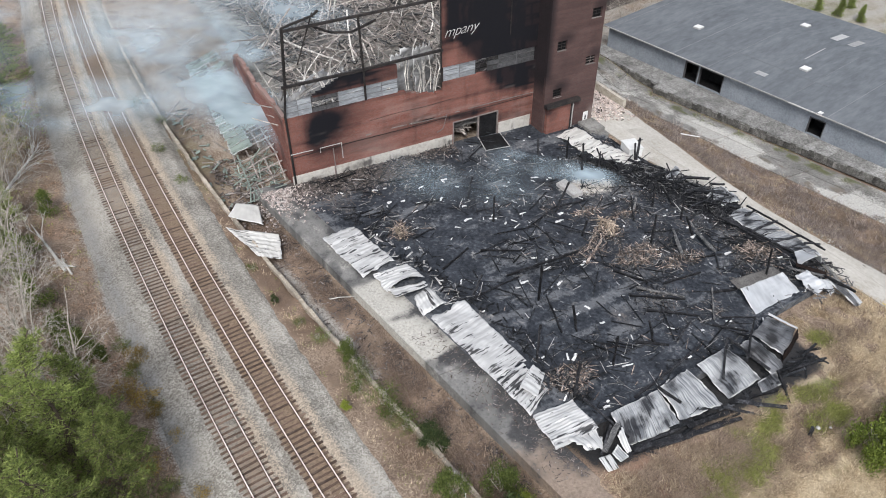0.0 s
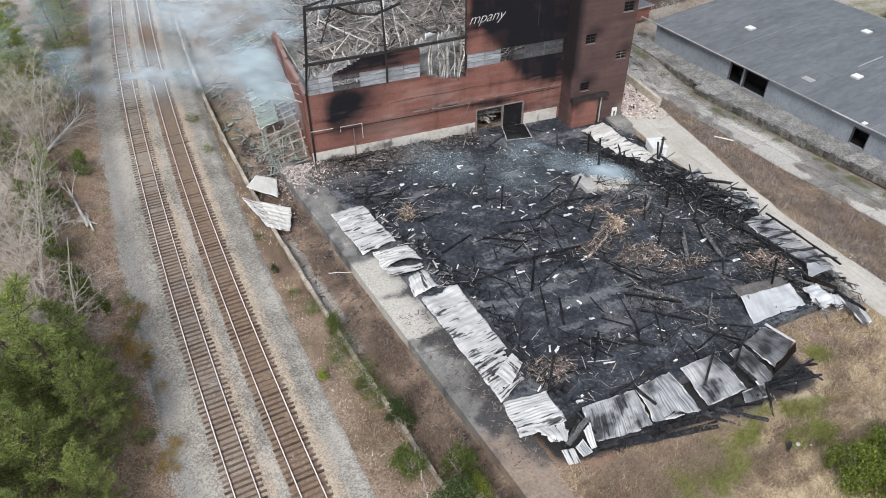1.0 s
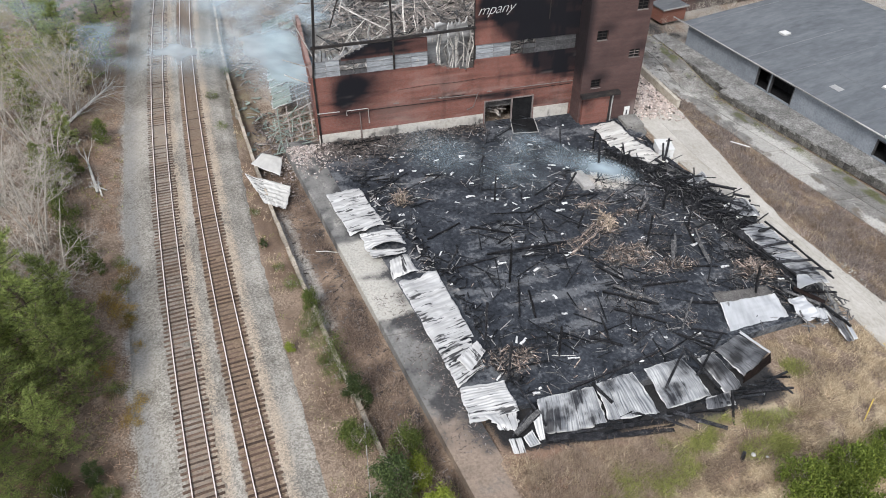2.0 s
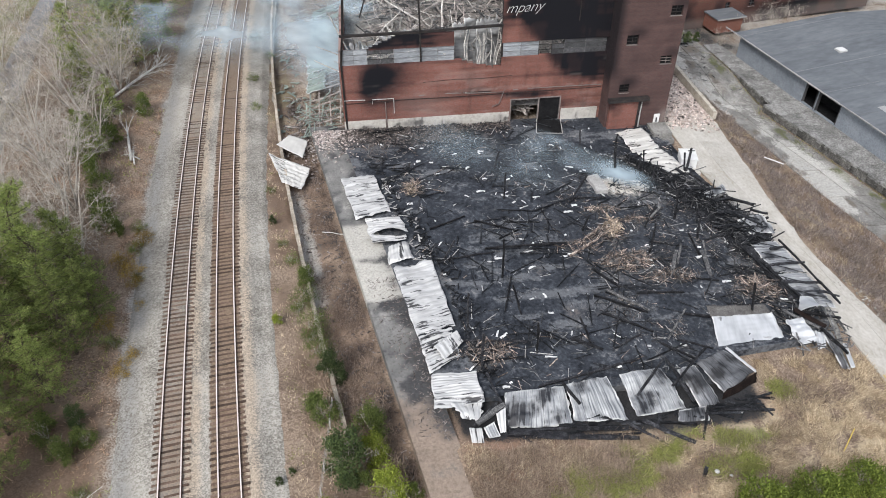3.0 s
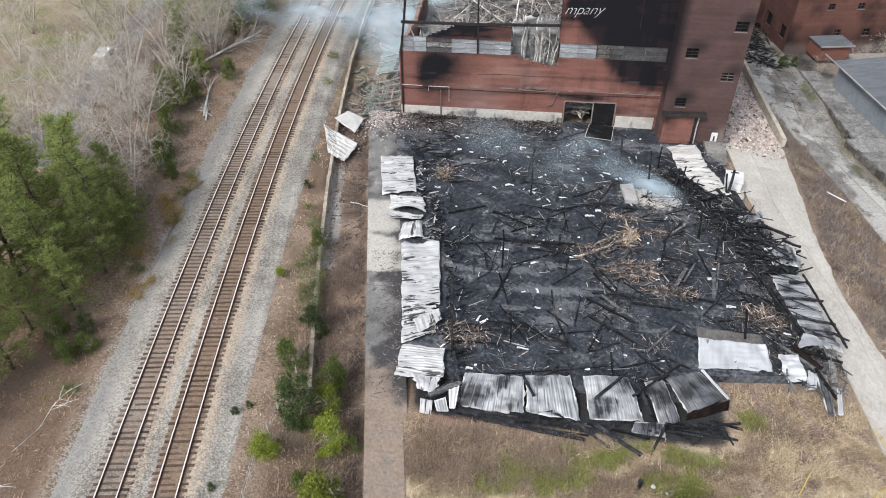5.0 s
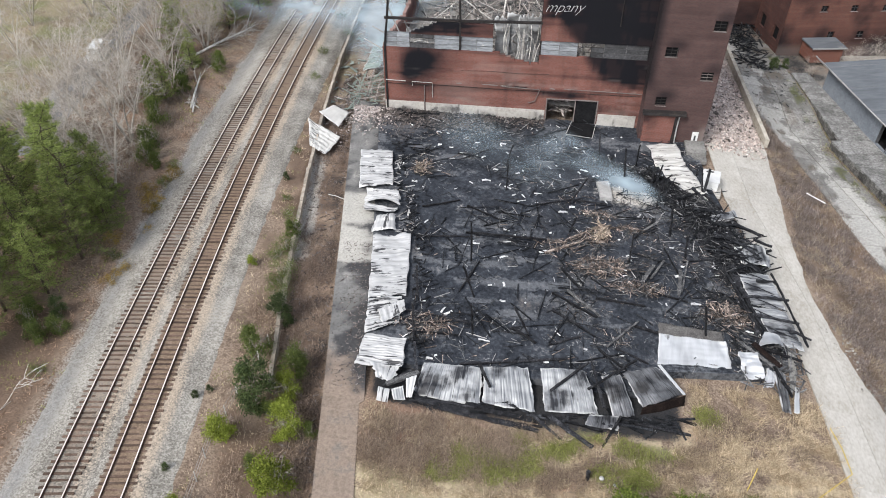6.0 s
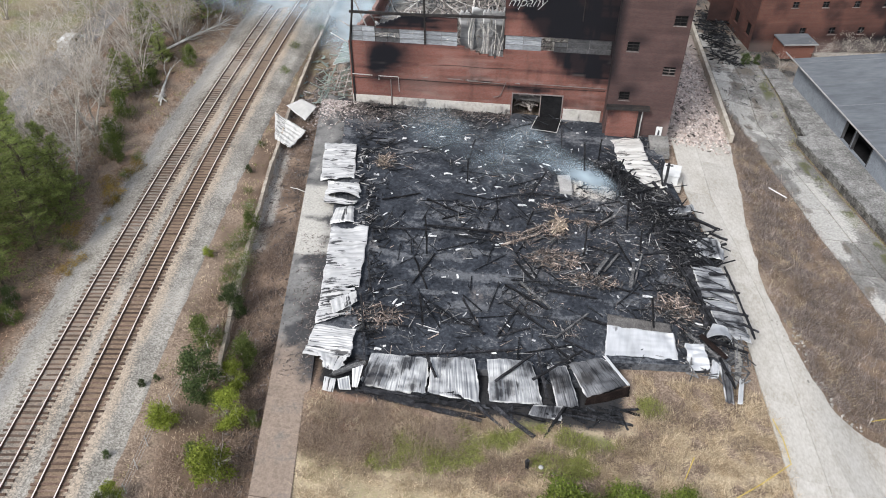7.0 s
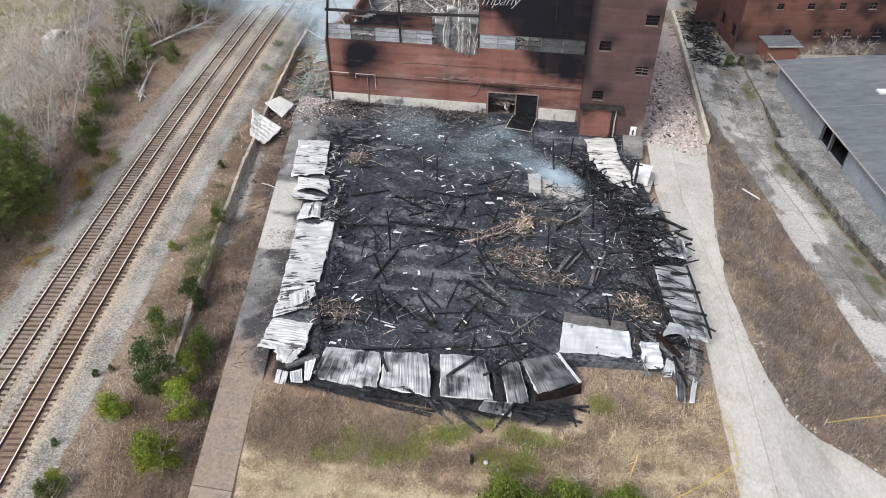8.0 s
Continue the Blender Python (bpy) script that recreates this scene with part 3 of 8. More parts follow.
# Char with the front sheets' shadow painted in; darker by dock and back yard.
set_attribute(ground_mesh, "burnt", np.clip(1.2 * ramp(X, dock_x(Y) + 3.2, dock_x(Y) + 4.6) * (1 - ramp(X, 31.3, 32.4)) * ramp(-Y, 38, 39) * (1 - ramp(-Y, 44.5, 46.0 + 1.4 * (n2 - 0.5))) + ramp(Y, 12, 30) * ramp(X, 47, 49) * (1 - ramp(X, 58, 66)) * 0.8 * n2 * 1.5 + strip_zone * (0.1 + 0.45 * ramp(X, dock_x(Y) - 4.0, dock_x(Y) - 0.3)) * ramp(n2, 0.25, 0.65) * ramp(X, ret_x(Y), ret_x(Y) + 0.5), 0, 1))
ground = tagged(new("ground", ground_mesh), "uneven earth with leaf litter, dry grass and patches of green", "ground", kind="structure")


def edged_strip(name, left, right_, y0, y1, dy, z_at, thick, material, label, category, cells=12, attributes=None, parent=None):
    """A slab between two lines x = left(y) and x = right(y), with sides."""
    ys = np.arange(y0, y1 + dy / 2, dy)
    u = np.linspace(0, 1, cells + 1)
    Yg = np.repeat(ys[:, None], cells + 1, 1)
    L, R = np.array([left(v) for v in ys]), np.array([right_(v) for v in ys])
    Xg = L[:, None] * (1 - u) + R[:, None] * u
    Zg = z_at(Xg, Yg)
    nx, ny = cells + 1, len(ys)
    top = np.stack([Xg, Yg, Zg], -1).reshape(-1, 3)
    i = (np.arange(ny - 1)[:, None] * nx + np.arange(nx - 1)[None]).ravel()
    faces = np.stack([i, i + 1, i + nx + 1, i + nx], -1).tolist()
    rim = list(range(nx)) + [k * nx + nx - 1 for k in range(1, ny)] + [(ny - 1) * nx + k for k in range(nx - 2, -1, -1)] + [k * nx for k in range(ny - 2, 0, -1)]
    low = top[rim] - (0, 0, thick)
    n = len(top)
    for a in range(len(rim)):
        b = (a + 1) % len(rim)
        faces.append((rim[b], rim[a], n + a, n + b))
    me = bpy.data.meshes.new(name)
    verts = np.concatenate([top, low])
    me.from_pydata(verts.tolist(), [], faces)
    me.materials.append(material)
    for a_name, fn in (attributes or {}).items():
        set_attribute(me, a_name, fn(verts[:, 0], verts[:, 1]))
    ob = new(name, me)
    if parent is not None:
        ob.parent = parent
    elif label:
        tagged(ob, label, category, kind="structure")
    return ob


# ballast bed under the two tracks
def ballast_z(x, y):
    d = np.abs(x - rail_x(y))
    return 0.62 - 0.34 * ramp(d, 3.6, 5.4) - 0.75 * ramp(d, 5.5, 7.2) - 0.1 * (1 - ramp(d, 0.3, 0.9)) + 0.045 * (1 - ramp(np.abs(d - 2.0), 0.6, 1.2)) + (0.06 + 0.1 * ramp(d, 4.5, 6)) * (fbm(x, y, 0.7, 21) - 0.5)


def near_track(x, y):
    d = x - rail_x(y)
    return np.maximum(0.62 * (1 - ramp(np.abs(d + 2.0), 0.8, 1.35)), 1.3 * (1 - ramp(np.abs(d - 2.0), 1.0, 1.5)))


WEST_BED = 6.9
edged_strip("ballast", lambda y: rail_x(y) - WEST_BED, lambda y: rail_x(y) + 7.2, -120, 110, 0.6, ballast_z, 0.3, BALLAST,
            "pale grey crushed-stone ballast bed under the tracks", "ballast", cells=60,
            attributes={"rusty": lambda x, y: 0.75 * near_track(x, y) * (0.5 + fbm(x, y, 2, 33)), "mud": lambda x, y: 0.4 * (1 - ramp(np.abs(x - rail_x(y) - 2.0), 0.75, 1.05)) * ramp(y, -10, 8), "sand": lambda x, y: np.maximum(ramp(x - rail_x(y), -1.3, -0.9) * (1 - ramp(x - rail_x(y), -0.5, 0.5)), ramp(x - rail_x(y), 2.9, 3.3) * (1 - ramp(x - rail_x(y), 3.6, 4.7))) * (0.35 + 0.6 * fbm(x, y, 2.2, 35)), "dark": lambda x, y: ramp(-(x - rail_x(y)), 3.6, 5.5) * (0.2 + 0.8 * fbm(x, y, 3, 34))})

# floor of the burnt warehouse
def floor_right(y):
    return np.interp(-y, [0, 12, 22, 30, 36.5, 38.2, 39.0, 41.5], [37.5, 38.5, 40.5, 41.6, 41.6, 39.5, 31.2, 30.6])


inner = lambda y: dock_x(y) + 3.3
clean = lambda x, y: ramp(x, dock_x(y) + 2.5, dock_x(y) + 5.0)
floor = edged_strip("floor", inner, floor_right, -41.5, 0.5, 0.4, lambda x, y: floor_z(x) + 0.05 * (fbm(x, y, 2.5, 41) - 0.5), 1.2, SLAB,
                    "concrete floor blackened by fire, with grey wet patches and ash", "floor", cells=110,
                    attributes={"grey": lambda x, y: np.clip(0.5 * ramp(fbm(x, y * 1.6, 4.0, 42), 0.5, 0.66) * ramp(fbm(x * 0.5, y, 1.0, 43), 0.4, 0.6) + 0.6 * ramp(fbm(x * 0.3, y * 1.3, 1.6, 48), 0.6, 0.72) + 1.2 * np.exp(-((x - 17.9) / 3.2) ** 2 - ((y + 30.7) / 0.55) ** 2) + 1.1 * np.exp(-((x - 19.0) / 1.7) ** 2 - ((y + 34.5) / 0.6) ** 2) + 0.75 * (1 - clean(x, y)), 0, 1),
                                "ash": lambda x, y: np.clip(2.2 * np.exp(-(((x - 29.6) / 2.5) ** 2 + ((y + 14.8) / 1.6) ** 2) * 1.3) * (0.4 + fbm(x, y, 1, 44)) + 0.3 * ramp(fbm(x, y, 0.7, 45), 0.7, 0.8), 0, 1),
                                "brown": lambda x, y: np.clip(ramp(y, -7, -1) * (0.3 + fbm(x, y, 1.5, 46)) * 0.9 * (1 - ramp(x, 13, 21)) + 0.25 * ramp(fbm(x, y, 3, 47), 0.6, 0.75), 0, 1)})
# paved apron along the dock edge, cast in bays
bays = [-62, -55, -45.5, -39, -32, -25.5, -19, -12.5, -6, 1]
apron = tagged(thing("apron", 0, 0, 0), "weathered concrete loading apron in bays, stained by soot", "apron", kind="structure")
for k in range(len(bays) - 1):
    y0, y1 = bays[k] + 0.03, bays[k + 1] - 0.03
    edged_strip("bay", lambda y: dock_x(y), lambda y: dock_x(y) + (3.28 if y > -46 else 2.9), y0, y1, 0.33, lambda x, y: floor_z(x) + 0.02 + 0.02 * (fbm(x, y, 2, 51) - 0.5), 1.5, APRON, "", "", cells=12, parent=apron,
                attributes={"soot": lambda x, y: np.clip(0.6 * ramp(fbm(x, y, 2.5, 52), 0.48, 0.7) * (0.4 + fbm(x, y, 0.7, 53)) * (1 - 0.8 * ramp(-y, 18, 20) * (1 - ramp(-y, 29, 31))) + 0.7 * np.exp(-((y + 24.5) / 0.5) ** 2) * fbm(x, y, 0.8, 57) * 1.6 + 0.8 * np.exp(-((y + 30.5) / 0.5) ** 2) * fbm(x, y, 0.8, 58) * 1.6 + 0.55 * ramp(-y, 33, 37) * (1 - ramp(-y, 43, 46)) * fbm(x, y, 1.2, 59) * 1.7 + 0.45 * ramp(x, dock_x(y) + 1.5, dock_x(y) + 3.2), 0, 1) * (1 - ramp(-y, 43.5, 46)),
                            "brown": lambda x, y: np.clip(ramp(-y, 38, 44) * (0.65 + 0.4 * ramp(fbm(x, y, 1.4, 54), 0.3, 0.65)), 0, 1),
                            "bleach": lambda x, y: np.clip((0.4 * ramp(fbm(x, y, 2.4, 55), 0.38, 0.56) + 0.75) * ramp(-y, 18.2, 19.4) * (1 - ramp(-y, 29, 31)) + 0.35 * ramp(fbm(x, y, 1.2, 56), 0.5, 0.7) * (1 - ramp(-y, 40, 43)), 0, 1)})

# low retaining wall beside the tracks
kerb_wall = tagged(thing("retaining_wall", 0, 0, 0), "low weathered concrete retaining wall beside the tracks", "retaining wall", kind="structure")
ys = np.arange(-45, 84, 3.0)
for a, b in zip(ys[:-1], ys[1:]):
    s = Soup()
    drop = 0.06 * math.sin(a * 1.7) + 0.08 * math.sin(a * 0.61)
    pts = [(ret_x(q) + 0.02 * math.sin(q * 2.1), q, -0.74 + drop + 0.05 * (k % 2)) for k, q in enumerate((a + 0.03, (a * 2 + b) / 3, (a + b * 2) / 3, b - 0.03))]
    s.bar(pts, 0.34, 1.25, random.Random(int(a)), 0.09)
    part("wall_block", s, WALL_LOW, kerb_wall)

# ======================= railway =======================
tie_soup = Soup().bar([(-1.3, 0, 0), (-0.4, 0, 0.01), (0.5, 0, 0), (1.3, 0, 0)], 0.185, 0.2, random.Random(4), 0.05)
tie_mesh = tie_soup.mesh("tie", TIE)
rng = random.Random(11)
for off, label in ((-2.0, "railway track with worn timber ties on pale ballast"), (2.0, "railway track with dark timber ties in rusty ballast")):
    track = thing("railway_track", rail_x(0) + off, 0, 0.6, 0, label, "railway track", "railway tracks")
    for side in (-0.752, 0.752):
        s, top = Soup(), Soup()
        pts = [(rail_x(q) + off + side - (rail_x(0) + off), q, 0.17) for q in np.arange(-119, 111, 3.0)]
        s.bar(pts, 0.075, 0.15)
        s.bar([(x, q, z - 0.075) for x, q, z in pts], 0.15, 0.03)
        top.bar([(x, q, z + 0.085) for x, q, z in pts], 0.082, 0.026)
        rail = part("rail", s, RAIL, track)
        part("rail_head", top, RAIL_TOP, rail, "polished steel running surface, sky sheen put into its colour")
    q, rest = -118.5, Soup()
    while q < 84:
        slope = math.atan(-0.0854 + 0.00124 * min(q, 66))
        m = Matrix.Translation((rail_x(q) - rail_x(0) + rng.uniform(-0.08, 0.08), q, rng.uniform(-0.04, 0.015) - (0.055 if off > 0 else 0.035) * float(ramp(q, -10, 8)))) @ Matrix.Rotation(-slope + rng.uniform(-0.03, 0.03), 4, "Z")
        if -72 < q < 76:
            part("tie", tie_mesh, TIE, track).matrix_local = m
        else:  # ties out of sight or far off stay in one mesh
            rest.add([m @ Vector(p) for p in tie_soup.v], tie_soup.f)
        q += rng.uniform(0.46, 0.55)
    tagged(part("distant_ties", rest, TIE, track), kind="stuff")

# ======================= drive, pads and yard on the east =======================
def drive_left(y):
    return np.interp(-y, [-40, 0, 12, 21, 28, 48, 70], [39.4, 39.6, 40.0, 41.5, 42.6, 43.6, 44.5])


def drive_right(y):
    return np.interp(-y, [-40, -33, 0, 9, 16, 27, 35.5, 39.4, 40.8, 42, 48, 70], [45.6, 46.0, 47.0, 46.5, 46.0, 46.0, 47.5, 49.0, 51.0, 53.8, 62, 70])


drive = tagged(thing("driveway", 0, 0, 0), "pale concrete drive with open joints and a ragged edge", "driveway", kind="structure")
rows_y = [-70, -62, -54, -47, -40, -33, -26, -19, -12, -5, 2]
for a, b in zip(rows_y[:-1], rows_y[1:]):
    for lane in (0, 1):
        lo = (lambda y: drive_left(y)) if lane == 0 else (lambda y: drive_left(y) + 2.87)
        hi = (lambda y: min(drive_left(y) + 2.84, drive_right(y))) if lane == 0 else (lambda y: max(drive_right(y) + 0.5 * (fbm(y, 0, 1.3, 61) - 0.5), drive_left(y) + 3.0))
        edged_strip("drive_slab", lo, hi, a + 0.015, b - 0.015, 0.5, lambda x, y: yard_z(x, y) - 0.15 * ramp(-y, 46, 60) + 0.14, 0.35, CONCRETE, "", "", cells=8, parent=drive)


def pad_left(y):
    return np.interp(-y, [-40, -9, -3.8, 2.9, 8.8, 14.2, 18.6, 25, 31, 36, 70], [47.2, 48.0, 50.4, 52.2, 53.6, 54.5, 55.6, 57.0, 58.3, 59.5, 65])


def dock2_x(y):
    return np.where(np.asarray(y) < 6.1, 56.4 - 0.25 * (y - 5.6), 57.3 - 0.09 * (y - 6.7))


pads = tagged(thing("pavement", 0, 0, 0), "cracked old concrete paving with weeds in the joints", "paving", kind="structure")
rng = random.Random(5)
pad_z = lambda x, y: yard_z(x, y) + 0.12
for k, a in enumerate(np.arange(-64, 30, 5.5)):
    for lane in range(2):
        f0, f1 = lane / 2, (lane + 1) / 2
        edged_strip("paving_slab", lambda y: pad_left(y) * (1 - f0) + (dock2_x(y) - 0.3) * f0 + 0.06, lambda y: pad_left(y) * (1 - f1) + (dock2_x(y) - 0.3) * f1 - 0.06, a + 0.05, a + 5.4, 0.6,
                    lambda x, y: pad_z(x, y) + 0.03 * (fbm(x, y, 2, 62) - 0.5), 0.3, PAD, "", "", cells=10, parent=pads,
                    attributes={"dirt": lambda x, y: 0.8 * ramp(fbm(x, y * 0.6, 1.7, 63), 0.5, 0.7), "moss": lambda x, y: 0.95 * ramp(x, dock2_x(y) - 2.6, dock2_x(y) - 1.6) * (1 - ramp(x, dock2_x(y) - 0.9, dock2_x(y) - 0.3)) * ramp(fbm(x, y, 1.3, 64), 0.4, 0.65), "pale": lambda x, y: 0.95 * ramp(fbm(x + 7, y * 0.6, 2.4, 65), 0.46, 0.64) * (1 - 0.6 * ramp(x, pad_left(y) + 3.0, pad_left(y) + 5.0))})

# kerb between the rubble strip and the far yard
kerb = tagged(thing("kerb", 0, 0, 0), "long weathered concrete kerb along the yard", "kerb", kind="structure")
for a in np.arange(1, 40, 3.0):
    s = Soup()
    pts = [(drive_right(q) + 0.2, q, -2.15 + 0.02 * (q - 2)) for q in (a + 0.02, a + 1.5, a + 2.98)]
    s.bar(pts, 0.45, 1.1, random.Random(int(a)), 0.05)
    part("kerb_stone", s, KERB, kerb)

# ======================= buildings =======================
def grid_wall(name, u0, u1, w0, w1, step, place, keep, thick, material, parent, attributes=None, label=""):
    """A wall of small cells: u along it, w up it. place(u, w, depth) gives the point; keep(u, w) says where it still stands."""
    us, ws = np.linspace(u0, u1, int(round((u1 - u0) / step)) + 1), np.linspace(w0, w1, int(round((w1 - w0) / step)) + 1)
    U, W = np.meshgrid((us[:-1] + us[1:]) / 2, (ws[:-1] + ws[1:]) / 2)
    K = np.asarray(keep(U, W), bool)
    index, verts, faces, uv = {}, [], [], []

    def at(i, j, depth):
        key = (i, j, depth)
        if key not in index:
            index[key] = len(verts)
            verts.append(place(us[i], ws[j], depth))
            uv.append((us[i], ws[j]))
        return index[key]

    nj, ni = K.shape
    for j in range(nj):
        for i in range(ni):
            if not K[j, i]:
                continue
            faces.append((at(i, j, 0), at(i + 1, j, 0), at(i + 1, j + 1, 0), at(i, j + 1, 0)))
            faces.append((at(i, j + 1, thick), at(i + 1, j + 1, thick), at(i + 1, j, thick), at(i, j, thick)))
            for di, dj, a, b in ((-1, 0, (i, j), (i, j + 1)), (1, 0, (i + 1, j + 1), (i + 1, j)), (0, -1, (i + 1, j), (i, j)), (0, 1, (i, j + 1), (i + 1, j + 1))):
                ii, jj = i + di, j + dj
                if not (0 <= ii < ni and 0 <= jj < nj and K[jj, ii]):
                    faces.append((at(*a, 0), at(*b, 0), at(*b, thick), at(*a, thick)))
    me = bpy.data.meshes.new(name)
    me.from_pydata(verts, [], faces)
    me.materials.append(material)
    uv = np.array(uv)
    for a_name, fn in (attributes or {}).items():
        set_attribute(me, a_name, np.clip(fn(uv[:, 0], uv[:, 1]), 0, 1))
    ob = new(name, me)
    ob.parent = parent
    return tagged(ob, label)


mill = thing("brick_building", 0, 0, 0, 0, "burnt-out red brick factory with a collapsed corner and tower", "building")

FACE = lambda u, w, d: (u, d, w)


def blot(u, w, cu, cw, ru, rw, seed, soft=0.5):
    r = np.sqrt(((u - cu) / ru) ** 2 + ((w - cw) / rw) ** 2) + 0.5 * (fbm(u, w, 2.0, seed) - 0.5) + 0.1 * (fbm(u, w, 0.8, seed + 1) - 0.5)
    return 1 - ramp(r, 1 - soft, 1 + soft)


def front_soot(u, w):
    s = 0.97 * blot(u, w, 4.5, 6.6, 2.3, 3.0, 71, 0.98) ** 1.3 + 0.7 * blot(u, w, 2.9, 5.0, 1.0, 2.2, 73, 0.98) ** 1.4 + 0.35 * blot(u, w, 7.0, 6.9, 2.4, 1.3, 72, 0.95)
    lower = 12.3 - 7.6 * ramp(u, 19.3, 28.0) + 1.4 * (fbm(u, w, 2.5, 75) - 0.5)
    s = s + 0.97 * ramp(w, lower - 1.2, lower + 1.5) * ramp(u, 18.0, 20.0)
    s = s + 0.62 * ramp(w, 9.7, 10.2) * (1 - ramp(u, 18.3, 19)) + 0.25 * ramp(fbm(u, w, 5, 76), 0.5, 0.8) + 0.4 * ramp(fbm(u * 0.25, w * 2.5, 2.0, 70), 0.52, 0.75) + 0.22 * ramp(fbm(u * 2, w * 0.3, 1.5, 69), 0.55, 0.75)
    s = s + 0.6 * blot(u, w, 21.8, 3.3, 2.8, 0.5, 77)
    return s * 0.98


def hole_floor(u):
    return np.interp(u, [13.1, 13.4, 14.8, 16.4, 17.6, 18.6], [9.6, 8.3, 7.75, 7.15, 6.85, 7.1])


def front_keep(u, w):
    jag = 0.7 * (fbm(u, w, 0.8, 78) - 0.5) + 0.5 * (fbm(u, w, 2.2, 79) - 0.5)
    stands = (w < 8.05) | ((w > 9.95) & (u > 18.75))
    stands |= (w > 9.95) & (w < 11.45) & (u > 3.6 + 2.4 * (w - 10) + 0.8 * jag) & (u < 13.2 + 0.4 * jag)
    stands &= ~((u > 13.2) & (u < 18.7) & (w > hole_floor(u) + 0.35 * jag))
    stands &= ~((u > 20.0) & (u < 26.25) & (w < 2.65))
    return stands


grid_wall("wall", 0.0, 31.2, -0.9, 21.9, 0.22, FACE, front_keep, 0.42, BRICK, mill,
                       {"soot": front_soot, "pale": lambda u, w: 0.12 * ramp(fbm(u * 0.3, w * 2, 1.2, 68), 0.62, 0.75) * (1 - ramp(w, 7, 8)) + 0.12 * blot(u, w, 9.5, 2.6, 2.6, 1.6, 80, 0.9) + 0.22 * ramp(np.abs(w - 4.05), 0.35, 0.0) * ramp(fbm(u, w, 0.7, 81), 0.5, 0.65) * ramp(u, 8, 10)}, "red brick wall, scorched black round the openings")

# painted base course, stained from the foot upwards
def base_dirt(u, w):
    d = 0.75 * blot(u, w, 2.8, -0.1, 1.7, 0.5, 120, 0.7) + 0.9 * blot(u, w, 8.0, 0.2, 1.8, 0.45, 121, 0.6) + 0.4 * blot(u, w, 9.0, 0.9, 2.0, 0.6, 122, 0.9)
    d = d + 0.55 * blot(u, w, 13.5, -0.1, 2.6, 0.5, 123, 0.8) + 0.6 * blot(u, w, 18.6, 0.0, 1.5, 0.7, 124, 0.8) + 0.35 * ramp(fbm(u, w, 1.0, 125), 0.5, 0.75)
    return 0.62 * d + 0.3 * ramp(fbm(u * 3, w * 0.5, 0.8, 126), 0.6, 0.75)


for x0, x1, z1 in ((0.0, 4.9, 1.05), (5.1, 19.9, 1.0), (26.35, 30.9, 0.95)):
    grid_wall("base_course", x0, x1, -1.0, z1, 0.2, lambda u, w, d: (u, -0.07 + d, w), lambda u, w: np.ones_like(u, bool), 0.066, BASE_STONE, mill, {"soot": base_dirt}, "pale painted concrete base, stained at the foot")
part("downpipe", Soup().bar([(5.0, -0.1, -0.9), (5.0, -0.1, 3.35)], 0.09, 0.08), PIPE_GREY, mill)

# band of window panels
FRAME_GREY = surface("grey_frame", [(0.1, 0.1, 0.105), (0.24, 0.24, 0.25)], size=0.5, fine=0.08, rough=0.7)
SOOT_FRAME = surface("sooty_frame", [(0.07, 0.07, 0.074), (0.12, 0.12, 0.125)], size=0.6, fine=0.1, rough=0.8)
rng = random.Random(21)
EDGES = (0.3, 1.75, 3.3, 4.8, 6.3, 9.3, 11.3, 13.2, 18.8, 20.9, 23.0, 24.5, 26.0, 28.5, 31.0)
for x, x_next in zip(EDGES[:-1], EDGES[1:]):
    w = x_next - x
    if w > 5:
        continue
    broken = 3.0 < x < 5.0 or 22.9 < x < 25.0
    dark = x > 25.5
    win = new("window")
    win.parent = mill
    win.location = (x, 0.12, 8.05)
    for k in range(3):
        if broken and (x > 20 or k == 1) and rng.random() < 0.85:
            continue
        z0 = 0.05 + k * 0.63
        part("pane", Soup().bar([(0.02, 0.04, z0 + 0.29), (w * 0.35, 0.04 + rng.uniform(-0.03, 0.03), z0 + 0.29), (w - 0.02, 0.04, z0 + 0.29)], 0.06, 0.6, rng, 0.02), PANEL_DARK if dark or broken else PANEL_GREY, win)
    s = Soup()
    for k in range(4):
        s.box(0, w, -0.03 if k % 3 else -0.05, 0.06, k * 0.63 - 0.012, k * 0.63 + 0.018)
    s.box(0, 0.035, -0.03, 0.06, 0, 1.9)
    part("window_frame", s, STEEL_BLACK if broken else SOOT_FRAME if dark else FRAME_GREY, win)

# steel skeleton of the lost corner
def steel(pts, w, h, label="burnt black steel beam"):
    return part("beam", Soup().bar(pts, w, h, random.Random(int(pts[0][0] * 7 + pts[0][2])), 0.04), STEEL_BLACK, mill, label)


steel([(0.25, 0.0, -0.5), (0.3, 0.0, 8.4), (0.8, 0, 12.0), (1.35, 0.1, 17.6)], 0.22, 0.26)
steel([(0.4, 0.1, 11.6), (9, 0.12, 11.62), (18.8, 0.1, 11.9)], 0.24, 0.28)
steel([(1.2, 0.1, 17.35), (9.2, 0.1, 17.45), (19.0, 0.1, 17.6)], 0.2, 0.26)
steel([(9.35, 0.1, 8.1), (9.35, 0.05, 12), (9.25, 0.1, 17.4)], 0.2, 0.22)
steel([(4.3, 0.3, 17.3), (6.5, 0.8, 16.0), (8.6, 0.6, 15.7), (11.5, 1.0, 16.3)], 0.2, 0.22)
steel([(1.3, 0.2, 17.6), (4.4, -0.6, 18.6), (5.0, -0.5, 19.0)], 0.2, 0.2)
steel([(4.6, 0.2, 18.6), (2.8, 1.6, 13.0)], 0.12, 0.12)
